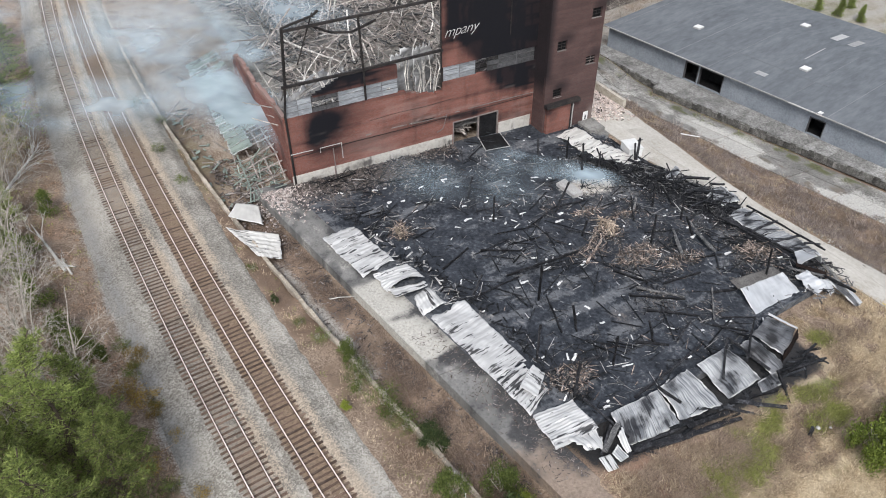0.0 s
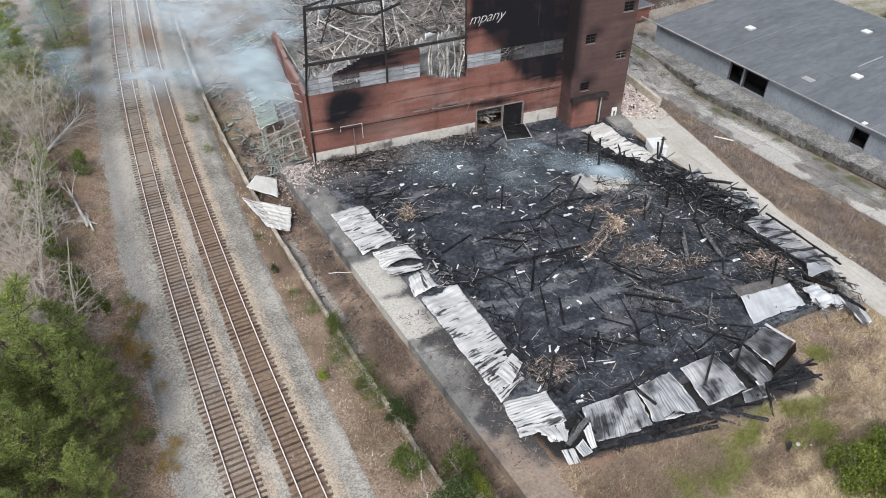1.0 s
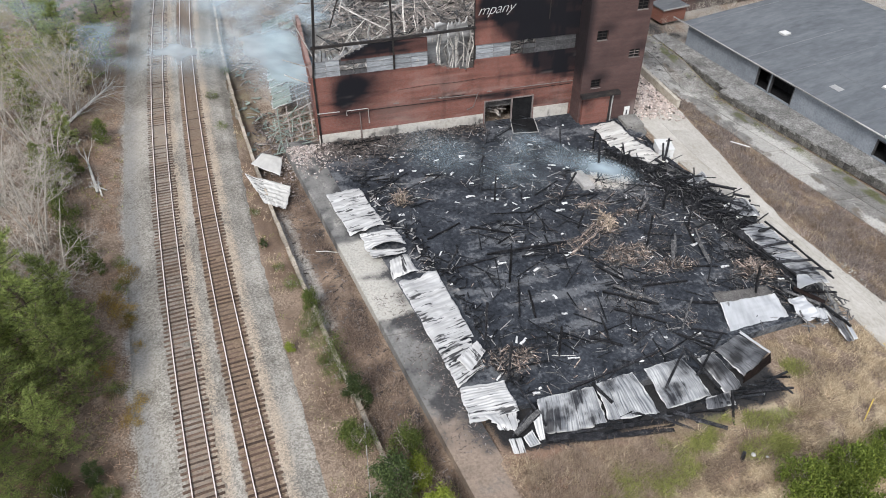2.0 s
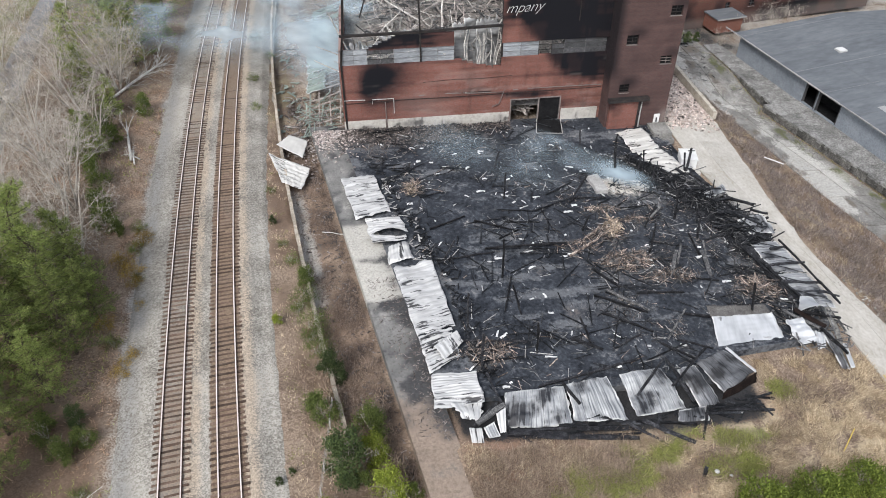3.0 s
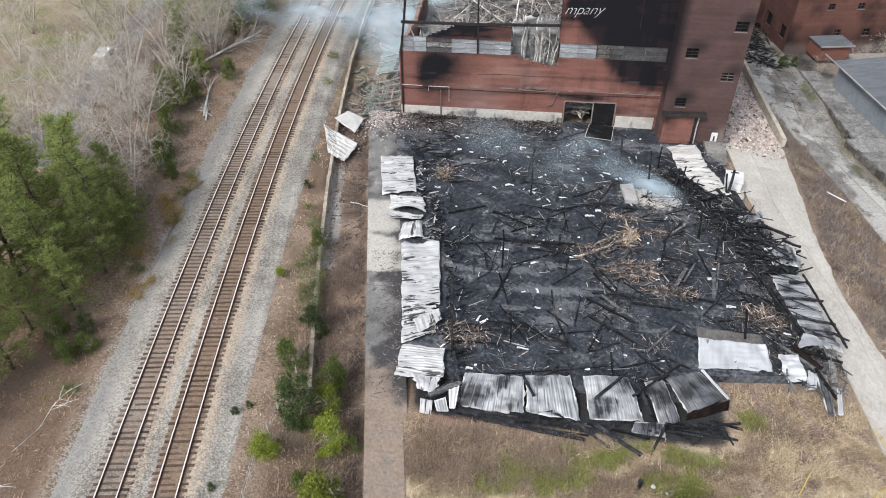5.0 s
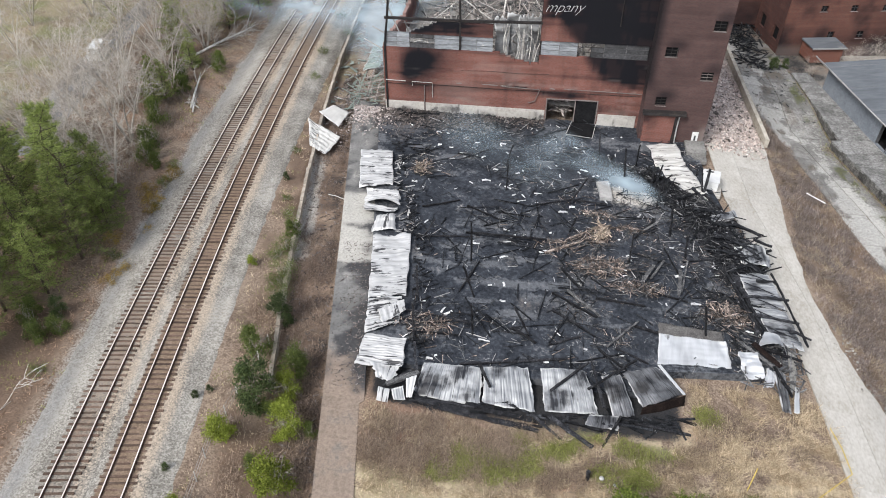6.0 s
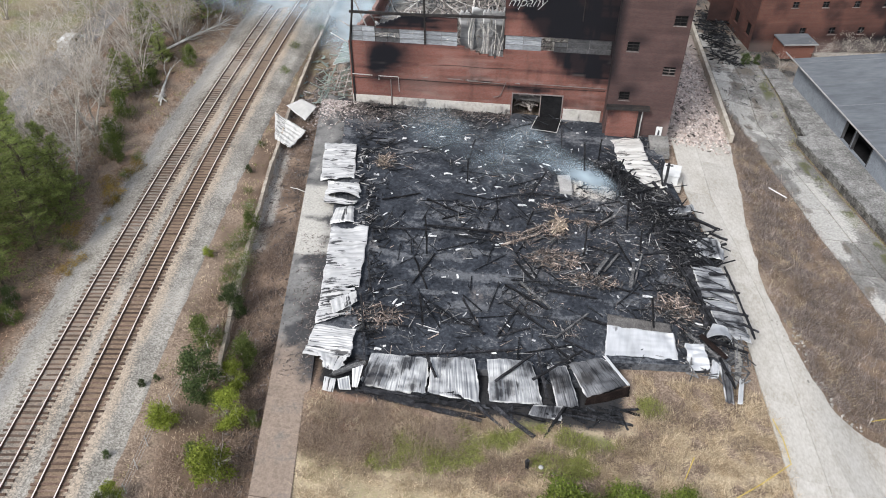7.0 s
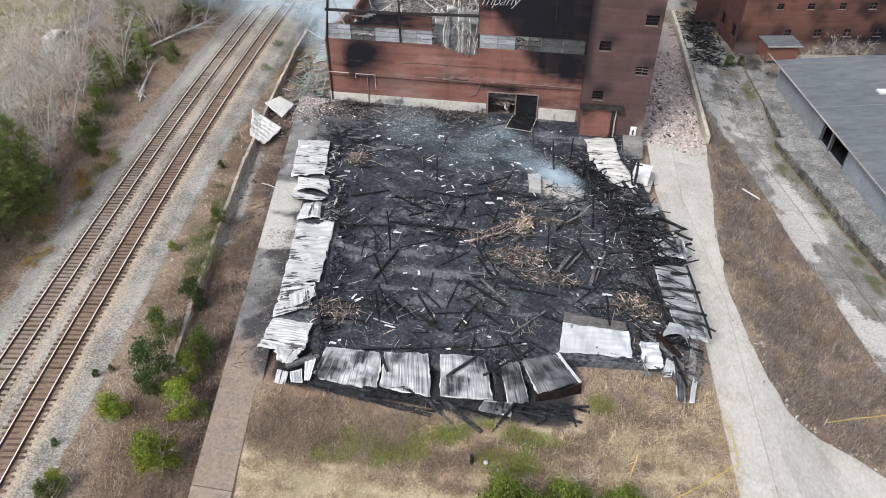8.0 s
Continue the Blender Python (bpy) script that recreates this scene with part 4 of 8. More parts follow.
steel([(18.72, 0.2, 7.4), (18.72, 0.2, 18.5)], 0.2, 0.25)

# pipes and cables on the face
def pipe(pts, r, material):
    part("pipe", Soup().tube(pts, [r] * len(pts), 6), material, mill)


pipe([(0.2, -0.12, 3.85), (2.7, -0.12, 3.8)], 0.045, FRAME_PALE)
pipe([(3.5, -0.12, 3.2), (3.5, -0.12, 3.78), (6.0, -0.12, 3.78), (6.0, -0.12, 1.85)], 0.045, FRAME_PALE)
pipe([(0.1, -0.06, 3.4), (3, -0.06, 3.38), (6.1, -0.06, 3.5), (14, -0.06, 3.45), (20, -0.06, 3.5), (31, -0.06, 3.6)], 0.035, STEEL_BLACK)
# broken string course: runs of spalled pale brick, and black runs painting shadowed gaps
rng = random.Random(66)
x = 9.0
while x < 30.5:
    w = rng.uniform(0.5, 2.2)
    if rng.random() < 0.75:
        part("string_course", Soup().bar([(x, -0.02, 3.92 + rng.uniform(-0.05, 0.05)), (x + w / 2, -0.02, 3.9 + rng.uniform(-0.05, 0.05)), (x + w, -0.02, 3.92 + rng.uniform(-0.05, 0.05))], 0.12, rng.uniform(0.05, 0.12), rng, 0.3), rng.choice((PIPE_GREY, PIPE_GREY, STEEL_BLACK, BRICK_BITS)), mill)
    x += w + rng.uniform(0.05, 0.5)
pipe([(14.5, -0.12, 3.85), (19, -0.12, 3.75)], 0.045, PIPE_GREY)
pipe([(19.2, -0.1, 4.0), (18.6, -0.15, 2.2), (17.8, -0.15, 1.9)], 0.05, PIPE_GREY)
pipe([(22, -0.12, 4.0), (31.1, -0.12, 3.95)], 0.045, PIPE_GREY)
pipe([(9.5, -0.03, 5.55), (13.0, -0.03, 5.7), (16.5, -0.03, 5.6), (20.0, -0.03, 5.75)], 0.022, STEEL_BLACK)
pipe([(27.4, -0.06, 12), (27.4, -0.06, 19)], 0.06, STEEL_BLACK)

# loading doors
door = new("door")
door.parent = mill
door.location = (23.45, 0.0, -0.9)
part("door_leaf", Soup().box(0.1, 2.7, 0.12, 0.2, 0.0, 3.5), VOID, door, "blackened door opening")
s = Soup().box(0, 0.12, -0.1, 0.3, 0, 3.6).box(2.66, 2.78, -0.1, 0.3, 0, 3.6).box(0.12, 2.66, -0.1, 0.3, 3.47, 3.6)
part("door_frame", s, PIPE_GREY, door, "scorched grey steel frame")
opening = new("doorway")
opening.parent = mill
opening.location = (20.0, 0.0, -0.8)
part("door_frame", Soup().box(0, 0.12, -0.08, 0.35, 0, 3.45).box(0.12, 3.4, -0.08, 0.35, 3.33, 3.45), PIPE_GREY, opening)

# tower
def tower_soot(u, w):
    s = 0 * u
    for cu, cw in ((33.1, 11.4), (33.1, 5.3), (37.6, 14.6), (37.5, 8.8)):
        s = s + 0.6 * blot(u, w, cu + 0.5, cw - 0.2, 1.0, 0.7, int(cu * 3), 0.8)
    s = s + 0.8 * (1 - ramp(u, 31.2, 32.3)) * ramp(w, 5, 8) + 0.25 * ramp(fbm(u, w, 4, 83), 0.45, 0.8)
    return s


openings = ((32.45, 33.7, 9.8, 10.95), (32.45, 33.65, 3.85, 4.9), (36.85, 38.2, 12.95, 14.1), (36.8, 38.15, 7.25, 8.3))


def tower_keep(u, w):
    k = np.ones_like(u, bool)
    for a, b, c, d in openings:
        k &= ~((u > a) & (u < b) & (w > c) & (w < d))
    return k


grid_wall("tower_wall", 31.2, 38.7, -1.2, 25.2, 0.15, lambda u, w, d: (u, -2.45 + d, w), tower_keep, 0.4, BRICK_BROWN, mill, {"soot": tower_soot, "pale": lambda u, w: 0.3 * ramp(u, 37.4, 38.6) * (1 - ramp(w, 0.5, 2))}, "brown brick tower face")
grid_wall("tower_wall", -2.05, 5.6, -1.2, 25.2, 0.85, lambda u, w, d: (38.7 - d, u, w), lambda u, w: np.ones_like(u, bool), 0.4, BRICK_BROWN, mill, {"soot": lambda u, w: 0.1 + 0 * u, "pale": lambda u, w: 0 * u})
grid_wall("tower_wall", -2.05, 5.6, -1.2, 25.2, 0.45, lambda u, w, d: (31.2 + d, u, w), lambda u, w: np.ones_like(u, bool), 0.4, BRICK_BROWN, mill, {"soot": lambda u, w: 0.75 * ramp(w, 3.5, 6) + 0.1, "pale": lambda u, w: 0 * u})
part("tower_roof", Soup().box(31.3, 38.6, -2.3, 5.6, 24.9, 25.1), ROOF, mill)
for a, b, c, d in openings:
    win = new("window")
    win.parent = mill
    win.location = (a, -2.45, c)
    w, h = b - a, d - c
    # near-black sheet paints the unlit room behind the broken window
    part("pane", Soup().box(0, w, 0.24, 0.3, 0, h), VOID, win)
    s = Soup().box(-0.04, w + 0.04, -0.05, 0.2, -0.06, 0.0)
    part("window_sill", s, PIPE_GREY, win)
    s = Soup()
    for k in range(1, 3):
        s.box(0, w, 0.12, 0.18, h * k / 3 - 0.025, h * k / 3 + 0.025)
    s.box(w / 2 - 0.02, w / 2 + 0.02, 0.12, 0.18, 0, h)
    part("window_frame", s, PIPE_GREY if 7 < c < 8 and a > 35 else STEEL_BLACK, win)

# brick infill and a thin charred canopy at the tower's foot
grid_wall("annex_wall", 31.5, 34.9, -1.2, 2.95, 0.25, lambda u, w, d: (u, -2.95 + d, w), lambda u, w: np.ones_like(u, bool), 0.49, BRICK, mill, {"soot": lambda u, w: 0.55 * blot(u, w, 31.6, 2.7, 1.3, 0.9, 84) + 0.35 * ramp(fbm(u, w, 2, 85), 0.5, 0.7), "pale": lambda u, w: 0 * u}, "red brick infill panel")
part("canopy", Soup().bar([(31.15, -2.95, 3.17), (33.4, -2.97, 3.2), (36.05, -2.95, 3.22)], 0.75, 0.38, random.Random(84), 0.08), STEEL_BLACK, mill, "charred flat canopy")
# black strip painted where a dark door gap lies beside the brick panel
part("post", Soup().box(34.95, 35.25, -2.85, -2.46, -1.3, 2.98), STEEL_BLACK, mill)
part("post", Soup().bar([(35.42, -2.75, -1.3), (35.36, -2.75, 1.4), (35.42, -2.75, 2.98)], 0.13, 0.13, random.Random(85), 0.1), FRAME_PALE, mill, "pale peeling post")

part("notice_board", Soup().box(37.35, 38.05, -2.53, -2.46, -0.9, 0.75), WHITE, mill, "white notice board with a dark smear")
part("notice_mark", Soup().box(37.6, 37.8, -2.545, -2.53, -0.35, 0.3), PANEL_DARK, mill)

# west wall with a broken top
def west_top(u):
    return np.interp(u, [0, 4.5, 12, 19, 22.5, 24], [8.3, 8.2, 7.1, 7.5, 6.5, 3.0])


grid_wall("wall", 0.42, 24.0, -0.9, 9.0, 0.35, lambda u, w, d: (d, u, w), lambda u, w: w < west_top(u) + 0.9 * (fbm(u, w, 0.9, 86) - 0.5), 0.42, BRICK, mill,
          {"soot": lambda u, w: 0.5 * ramp(fbm(u, w, 3, 87), 0.5, 0.75), "pale": lambda u, w: 0.35 * ramp(w, west_top(u) - 0.8, west_top(u))}, "red brick side wall with a broken top")
# walls that close the building
grid_wall("wall", 5.6, 48.0, -1.4, 17.0, 1.1, lambda u, w, d: (38.7 - d, u, w), lambda u, w: w < 14 - 0.2 * (u - 5) + 4 * (fbm(u, w, 4, 88) - 0.5), 0.42, BRICK, mill, {"soot": lambda u, w: 0.4 + 0 * u, "pale": lambda u, w: 0 * u})

# script lettering on the sooted wall
curve = bpy.data.curves.new("lettering", "FONT")
curve.body, curve.size, curve.shear, curve.extrude, curve.space_character, curve.offset = "mpany", 1.66, 0.5, 0.03, 0.95, -0.036
flat = new("lettering", curve)
bpy.context.view_layer.update()
letter_mesh = bpy.data.meshes.new_from_object(flat.evaluated_get(bpy.context.evaluated_depsgraph_get()))
bpy.data.objects.remove(flat)
letter_mesh.materials.clear()
letter_mesh.materials.append(LETTER)
letters = new("lettering", letter_mesh)
letters.parent = mill
letters.matrix_local = pose(18.85, -0.06, 13.25, 90, -2.0, 0)
tagged(letters, "white painted script lettering")

# ---- grey warehouse on the east ----
# Face blocks: dark stains, with the upright side's shade put into the colour too.
KERB_DARK = surface("stained_shaded_block", [(0.03, 0.029, 0.028), (0.09, 0.086, 0.08), (0.22, 0.212, 0.2)], size=0.8, fine=0.1, rough=0.95, vary=0.35)
ANG = math.degrees(math.atan(0.165))
store = thing("warehouse", 61.3, 5.0, -3.2, ANG, "long grey warehouse with a dark flat roof and open bays", "warehouse")
# local x runs out from the wall to the east, local y along it to the north
bay_list = ((-2.4, 0.0), (-6.65, -2.65), (-22.2, -20.0))
N_END, S_END = 15.2, -62.0


def store_keep(u, w):
    k = np.ones_like(u, bool)
    for (a, b), top in zip(bay_list, (2.75, 2.75, 2.3)):
        k &= ~((u > a) & (u < b) & (w < top) & (w > 0.05))
    return k


grid_wall("wall", S_END, N_END, -1.6, 3.4, 0.2, lambda u, w, d: (d, u, w), store_keep, 0.3, WALL_GREY, store, {}, "pale grey rendered wall")
part("wall", Soup().box(0.3, 29.8, N_END - 0.3, N_END, -1.6, 3.4), WALL_GREY, store)
part("wall", Soup().box(0.3, 29.8, S_END, S_END + 0.3, -1.6, 3.4), WALL_GREY, store)
part("wall", Soup().box(29.8, 30.1, S_END, N_END, -1.6, 3.4), WALL_GREY, store)
verts = [(-0.8, S_END - 0.5, 3.42), (-0.8, N_END + 0.5, 3.42), (17, N_END + 0.5, 4.35), (17, S_END - 0.5, 4.35), (30.5, N_END + 0.5, 3.42), (30.5, S_END - 0.5, 3.42)]
s = Soup().add(verts + [(a, b, c - 0.22) for a, b, c in verts], [(0, 3, 2, 1), (3, 5, 4, 2), (6, 7, 8, 9), (9, 8, 10, 11), (0, 1, 7, 6), (5, 11, 10, 4), (1, 2, 8, 7), (2, 4, 10, 8), (3, 0, 6, 9), (5, 3, 9, 11)])
store_roof = part("roof", s, ROOF, store, "dark grey felted roof with seams")
roof_z = lambda q: 4.35 - 0.93 * ((17 - q) / 17.8 if q < 17 else (q - 17) / 13.5)
for k, yy in enumerate(np.arange(S_END + 3, N_END, 6.1)):
    s = Soup().bar([(-0.7, yy, roof_z(-0.7) + 0.012), (16.9, yy, roof_z(16.9) + 0.012)], 0.07, 0.03)
    part("roof_seam", s, ROOF_SEAM, store_roof)
for yy0, yy1, xx in ((-20, 2, 6.2), (-50, -24, 9.5)):
    part("roof_seam", Soup().bar([(xx, yy0, roof_z(xx) + 0.012), (xx, yy1, roof_z(xx) + 0.012)], 0.05, 0.03), ROOF_SEAM, store_roof)
for a in np.arange(S_END, N_END, 5.0):
    part("gutter", Soup().box(-0.93, -0.82, a + 0.02, a + 4.98, 3.28, 3.42), FRAME_PALE, store, "pale eaves gutter")
for xx, yy in ((8.8, 5.0), (8.5, -13.4), (22.2, -4.8), (9.5, -30.0)):
    sl = new("skylight")
    sl.parent = store
    sl.location = (xx, yy, roof_z(xx))
    part("kerb_frame", Soup().box(-0.62, 0.62, -0.62, 0.62, -0.05, 0.16), ROOF_PATCH, sl)
    part("dome", Soup().box(-0.55, -0.03, -0.55, 0.55, 0.16, 0.26).box(0.03, 0.55, -0.55, 0.55, 0.16, 0.26), WHITE, sl, "white skylight panes")
for xx, yy, a, b in ((2.6, -10.2, 1.0, 1.6), (20.6, -10.4, 3.4, 1.2), (20.4, -13.2, 3.2, 1.1), (11.2, -11.6, 5.0, 0.16)):
    part("roof_patch", Soup().bar([(xx, yy, roof_z(xx) + 0.014), (xx + a, yy, roof_z(xx + a) + 0.014)], b, 0.03), ROOF_PATCH, store_roof)
for (a, b), top in zip(bay_list, (2.75, 2.75, 2.3)):
    d = new("loading_bay")
    d.parent = store
    d.location = (0, a, 0.05)
    # added black panel: the bay's inner shade painted as a surface
    part("bay_back", Soup().box(2.4, 2.5, -0.3, b - a + 0.3, 0, top), VOID, d, "near-black panel painted as the unlit bay interior")
    part("door_frame", Soup().box(-0.06, 0.32, 0, 0.1, 0, top - 0.05).box(-0.06, 0.32, b - a - 0.1, b - a, 0, top - 0.05).box(-0.06, 0.32, 0.1, b - a - 0.1, top - 0.17, top - 0.05), PANEL_DARK, d)
# floor coloured near-black, the shade inside the bays put into it
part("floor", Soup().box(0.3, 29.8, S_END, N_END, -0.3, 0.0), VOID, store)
part("eave_lamp", Soup().box(-0.9, -0.3, -21.6, -21.1, 3.5, 3.62), WHITE, store)

# loading platform along the warehouse
plat = thing("platform", 0, 0, 0, 0, "long crumbling concrete loading platform with a weedy edge", "loading platform", kind="structure")
rng = random.Random(8)
store_wall = lambda y: 61.3 - 0.165 * (y - 5)
for a in np.arange(-58.4, 22, 3.2):
    b, near = a + 3.2, a + 1.6 < 6
    z0, z1 = (-3.62, -3.34) if near else (-3.55, -3.4)
    s = Soup()
    x0, x1, x2, x3 = float(dock2_x(a + 0.02 if near else a + 0.5)), float(store_wall(a)) - 0.02, float(store_wall(b)) - 0.02, float(dock2_x(b - 0.02 if near and b < 6 else b + 0.5 * (not near)))
    if near and b > 6:
        x3 = float(dock2_x(6.0))
    x0, x3 = min(x0, x1 - 1.4), min(x3, x2 - 1.4)
    j = [rng.uniform(-0.03, 0.03) for _ in range(2)]
    mid0, mid1 = x0 * 0.45 + x1 * 0.55, x3 * 0.45 + x2 * 0.55
    top = [(x0, a + 0.03, z0 + j[0]), (mid0, a + 0.03, (z0 + z1) / 2 + j[1]), (x1, a + 0.03, z1), (x2, b - 0.03, z1), (mid1, b - 0.03, (z0 + z1) / 2 + j[1]), (x3, b - 0.03, z0 + j[0])]
    s.add(top + [(p, q, r - 0.3) for p, q, r in top], [(0, 1, 4, 5), (1, 2, 3, 4), (6, 11, 10, 7), (7, 10, 9, 8)] + [(k, k + 6, (k + 1) % 6 + 6, (k + 1) % 6) for k in range(6)])
    bay = part("platform_bay", s, PLATFORM, plat)
    for q in range(4):
        f0, f1 = q / 4, (q + 1) / 4
        pts = [(x0 + (x3 - x0) * f + 0.16, a + 3.2 * f + e, z0 - 0.62) for f, e in ((f0, 0.03), (f1, -0.03))]
        part("face_block", Soup().bar(pts, 0.3 + rng.uniform(-0.06, 0.06), 1.15 + rng.uniform(-0.12, 0.05), rng, 0.04), KERB_DARK, bay)
# ---- far brick factory on the north-east ----
far = thing("brick_factory", 54.8, 31.0, -3.0, 10, "orange-red brick factory block with small dark windows", "building")


def far_keep(u, w):
    k = np.ones_like(u, bool)
    for c in np.arange(5.2, 34, 4.6):
        k &= ~((np.abs(u - c) < 0.5) & (np.abs(w - 6.6) < 0.5))
        k &= ~((np.abs(u - c - 2.2) < 0.5) & (np.abs(w - 2.4) < 0.5))
    return k


# front wall: coloured darker towards the foot and towards the east end
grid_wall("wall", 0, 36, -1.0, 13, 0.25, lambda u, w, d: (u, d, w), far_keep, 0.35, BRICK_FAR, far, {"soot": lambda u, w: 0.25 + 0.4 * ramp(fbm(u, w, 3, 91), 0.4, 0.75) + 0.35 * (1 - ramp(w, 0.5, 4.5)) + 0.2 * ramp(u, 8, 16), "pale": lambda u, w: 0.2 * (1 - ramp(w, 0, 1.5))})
# side wall darker all over: the dark alley's shade is put into its colour
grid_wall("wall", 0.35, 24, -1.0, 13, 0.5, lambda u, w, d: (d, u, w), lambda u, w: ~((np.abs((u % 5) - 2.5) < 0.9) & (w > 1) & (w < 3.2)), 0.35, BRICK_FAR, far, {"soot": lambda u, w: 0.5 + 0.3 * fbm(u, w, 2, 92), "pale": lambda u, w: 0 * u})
# black box fills the block, painting its rooms as unlit
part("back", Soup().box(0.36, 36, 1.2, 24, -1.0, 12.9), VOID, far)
part("roof", Soup().box(-0.15, 36.2, -0.15, 24, 13, 13.3), ROOF, far)
for c in np.arange(5.2, 34, 4.6):
    for cc, cz, hw, hh in ((c, 6.6, 0.5, 0.5), (c + 2.2, 2.4, 0.5, 0.5)):
        win = new("window")
        win.parent = far
        win.location = (cc, 0, cz)
        # near-black sheet paints the dark room behind each window
        part("pane", Soup().box(-hw, hw, 0.2, 0.26, -hh, hh), VOID, win)
        part("window_frame", Soup().box(-0.03, 0.03, 0.12, 0.2, -hh, hh).box(-hw, hw, 0.12, 0.2, -0.03, 0.03), PANEL_DARK, win)
        part("window_sill", Soup().box(-hw - 0.1, hw + 0.1, -0.06, 0.1, -hh - 0.1, -hh), PIPE_GREY, win)
canopy = thing("porch", 58.4, 30.0, -3.2, 10, "low brick porch with a flat pale-edged roof", "porch")
part("wall", Soup().box(0, 4.6, -2.2, 1.4, 0, 2.2), BRICK_FAR, canopy)
part("roof", Soup().box(-0.25, 4.9, -2.5, 1.45, 2.2, 2.38), ROOF, canopy)
part("roof_edge", Soup().box(-0.3, 4.95, -2.6, -2.5, 2.2, 2.4), FRAME_PALE, canopy)
# low burnt wing between the two factories
wing = thing("annex_building", 49.5, 40, -2.6, 6, "ruined low brick wing between the factories", "building")
grid_wall("wall", 0, 5.6, 0, 7, 0.35, lambda u, w, d: (u, d, w), lambda u, w: w < 5.5 + 2.5 * (fbm(u, w, 1.5, 93) - 0.5), 0.4, BRICK_FAR, wing, {"soot": lambda u, w: 0.5 + 0.5 * fbm(u, w, 2, 94), "pale": lambda u, w: 0 * u})

# ======================= sheets of metal =======================
def sheet(name, corners, material, label, category="metal sheet", group="", ribs=0, rib=0.03, warp=0.15, curl=0.0, seed=0, cells=(26, 26), ragged=0.0, along_ribs=False, holes=0.0, arch=0.0):
    """A torn corrugated sheet over four corners (given in turn round it), with folds, curl and thickness."""
    c = [Vector(p) for p in corners]
    centre = sum(c, Vector()) / 4
    nu, nv = cells
    up = (c[1] - c[0]).cross(c[3] - c[0]).normalized()
    if up.z < 0:
        up = -up
    lu, lv = (c[1] - c[0]).length, (c[3] - c[0]).length
    verts, along, across = [], [], []
    gu, gv = np.meshgrid(np.linspace(0, 1, nu + 1), np.linspace(0, 1, nv + 1))
    fold = (fbm(gu * lu, gv * lv, 1.6, seed + 100, 3) - 0.5) * 2 * warp + (fbm(gu * lu * 0.35, gv * lv * 1.4, 0.6, seed + 130, 2) - 0.5) * warp * 0.9
    rg = random.Random(seed)
    for j in range(nv + 1):
        for i in range(nu + 1):
            u, v = i / nu, j / nv
            eu = u + (ragged * (fbm(v * 7, seed, 1.0, seed + 3, 2) - 0.5) if i in (0, nu) else 0)
            ev = v + (ragged * (fbm(u * 7, seed + 9, 1.0, seed + 4, 2) - 0.5) if j in (0, nv) else 0)
            p = (c[0] * (1 - eu) + c[1] * eu) * (1 - ev) + (c[3] * (1 - eu) + c[2] * eu) * ev
            wave = rib * math.sin(2 * math.pi * ribs * (u if not along_ribs else v)) if ribs else 0
            lift = float(fold[j, i]) + wave + curl * ((2 * u - 1) ** 4 + 0.6 * (2 * v - 1) ** 4) + arch * (1 - (2 * u - 1) ** 2) * v ** 1.5
            verts.append(p + up * lift - centre)
            along.append(u * lu)
            across.append(v * lv)
    n = len(verts)
    verts += [p - up * 0.025 for p in verts]
    faces, w = [], nu + 1
    alive = lambda i, j: not (holes and fbm(np.array([i * 0.37]), np.array([j * 0.37]), 1.0, seed + 50, 2)[0] < holes)
    K = [[alive(i, j) for i in range(nu)] for j in range(nv)]
    for j in range(nv):
        for i in range(nu):
            if not K[j][i]:
                continue
            q = (j * w + i, j * w + i + 1, (j + 1) * w + i + 1, (j + 1) * w + i)
            faces.append(q)
            faces.append(tuple(n + k for k in reversed(q)))
            for a, b, jj, ii in ((q[0], q[1], j - 1, i), (q[1], q[2], j, i + 1), (q[2], q[3], j + 1, i), (q[3], q[0], j, i - 1)):
                if not (0 <= ii < nu and 0 <= jj < nv and K[jj][ii]):
                    faces.append((b, a, n + a, n + b))
    me = bpy.data.meshes.new(name)
    me.from_pydata([tuple(p) for p in verts], [], faces)
    me.materials.append(material)
    flip = not along_ribs
    set_attribute(me, "along", np.array((across if flip else along) * 2))
    set_attribute(me, "across", np.array((along if flip else across) * 2))
    near = np.minimum(np.minimum(gu, 1 - gu) * lu, np.minimum(gv, 1 - gv) * lv)
    pale_rim = (1 - ramp(near, 0.03, 0.14)) * ramp(fbm(gu * lu + seed, gv * lv, 0.9, seed + 60, 3), 0.38, 0.56)
    set_attribute(me, "rim", np.tile(pale_rim.ravel(), 2))
    me.shade_smooth()
    ob = new(name, me)
    ob.location = centre
    return tagged(ob, label, category, group)


def fl(x, y, h=0.0):
    return (x, y, floor_z(x) + h)


ROW_W, ROW_S = "fallen wall sheets along the apron", "fallen wall sheets at the front"
W_LABEL = "pale corrugated metal sheet lying crumpled on the concrete apron"
left_sheets = [
    ((-0.55, -11.2), (3.0, -10.5), (4.45, -17.5), (0.9, -18.3), 0.45, 0.0),
    ((4.15, -26.1), (7.8, -25.4), (8.95, -34.1), (5.65, -34.8), 0.4, 0.0),
    ((5.7, -34.9), (8.6, -34.2), (9.0, -37.4), (6.3, -38.9), 0.35, 0.28),
    ((6.35, -39.0), (9.9, -39.2), (10.2, -42.3), (6.3, -42.4), 0.4, 0.0),
]
for k, (a, b, c, d, h, hol) in enumerate(left_sheets):
    sheet("metal_sheet", [fl(*a, h * 0.7), fl(*b, h), fl(*c, h), fl(*d, h * 0.7)], SHEET_PALE, W_LABEL, "metal sheet", ROW_W, ribs=13, rib=0.022, warp=0.24, seed=3 + k, cells=(30, 56), ragged=0.07, along_ribs=True, holes=hol)
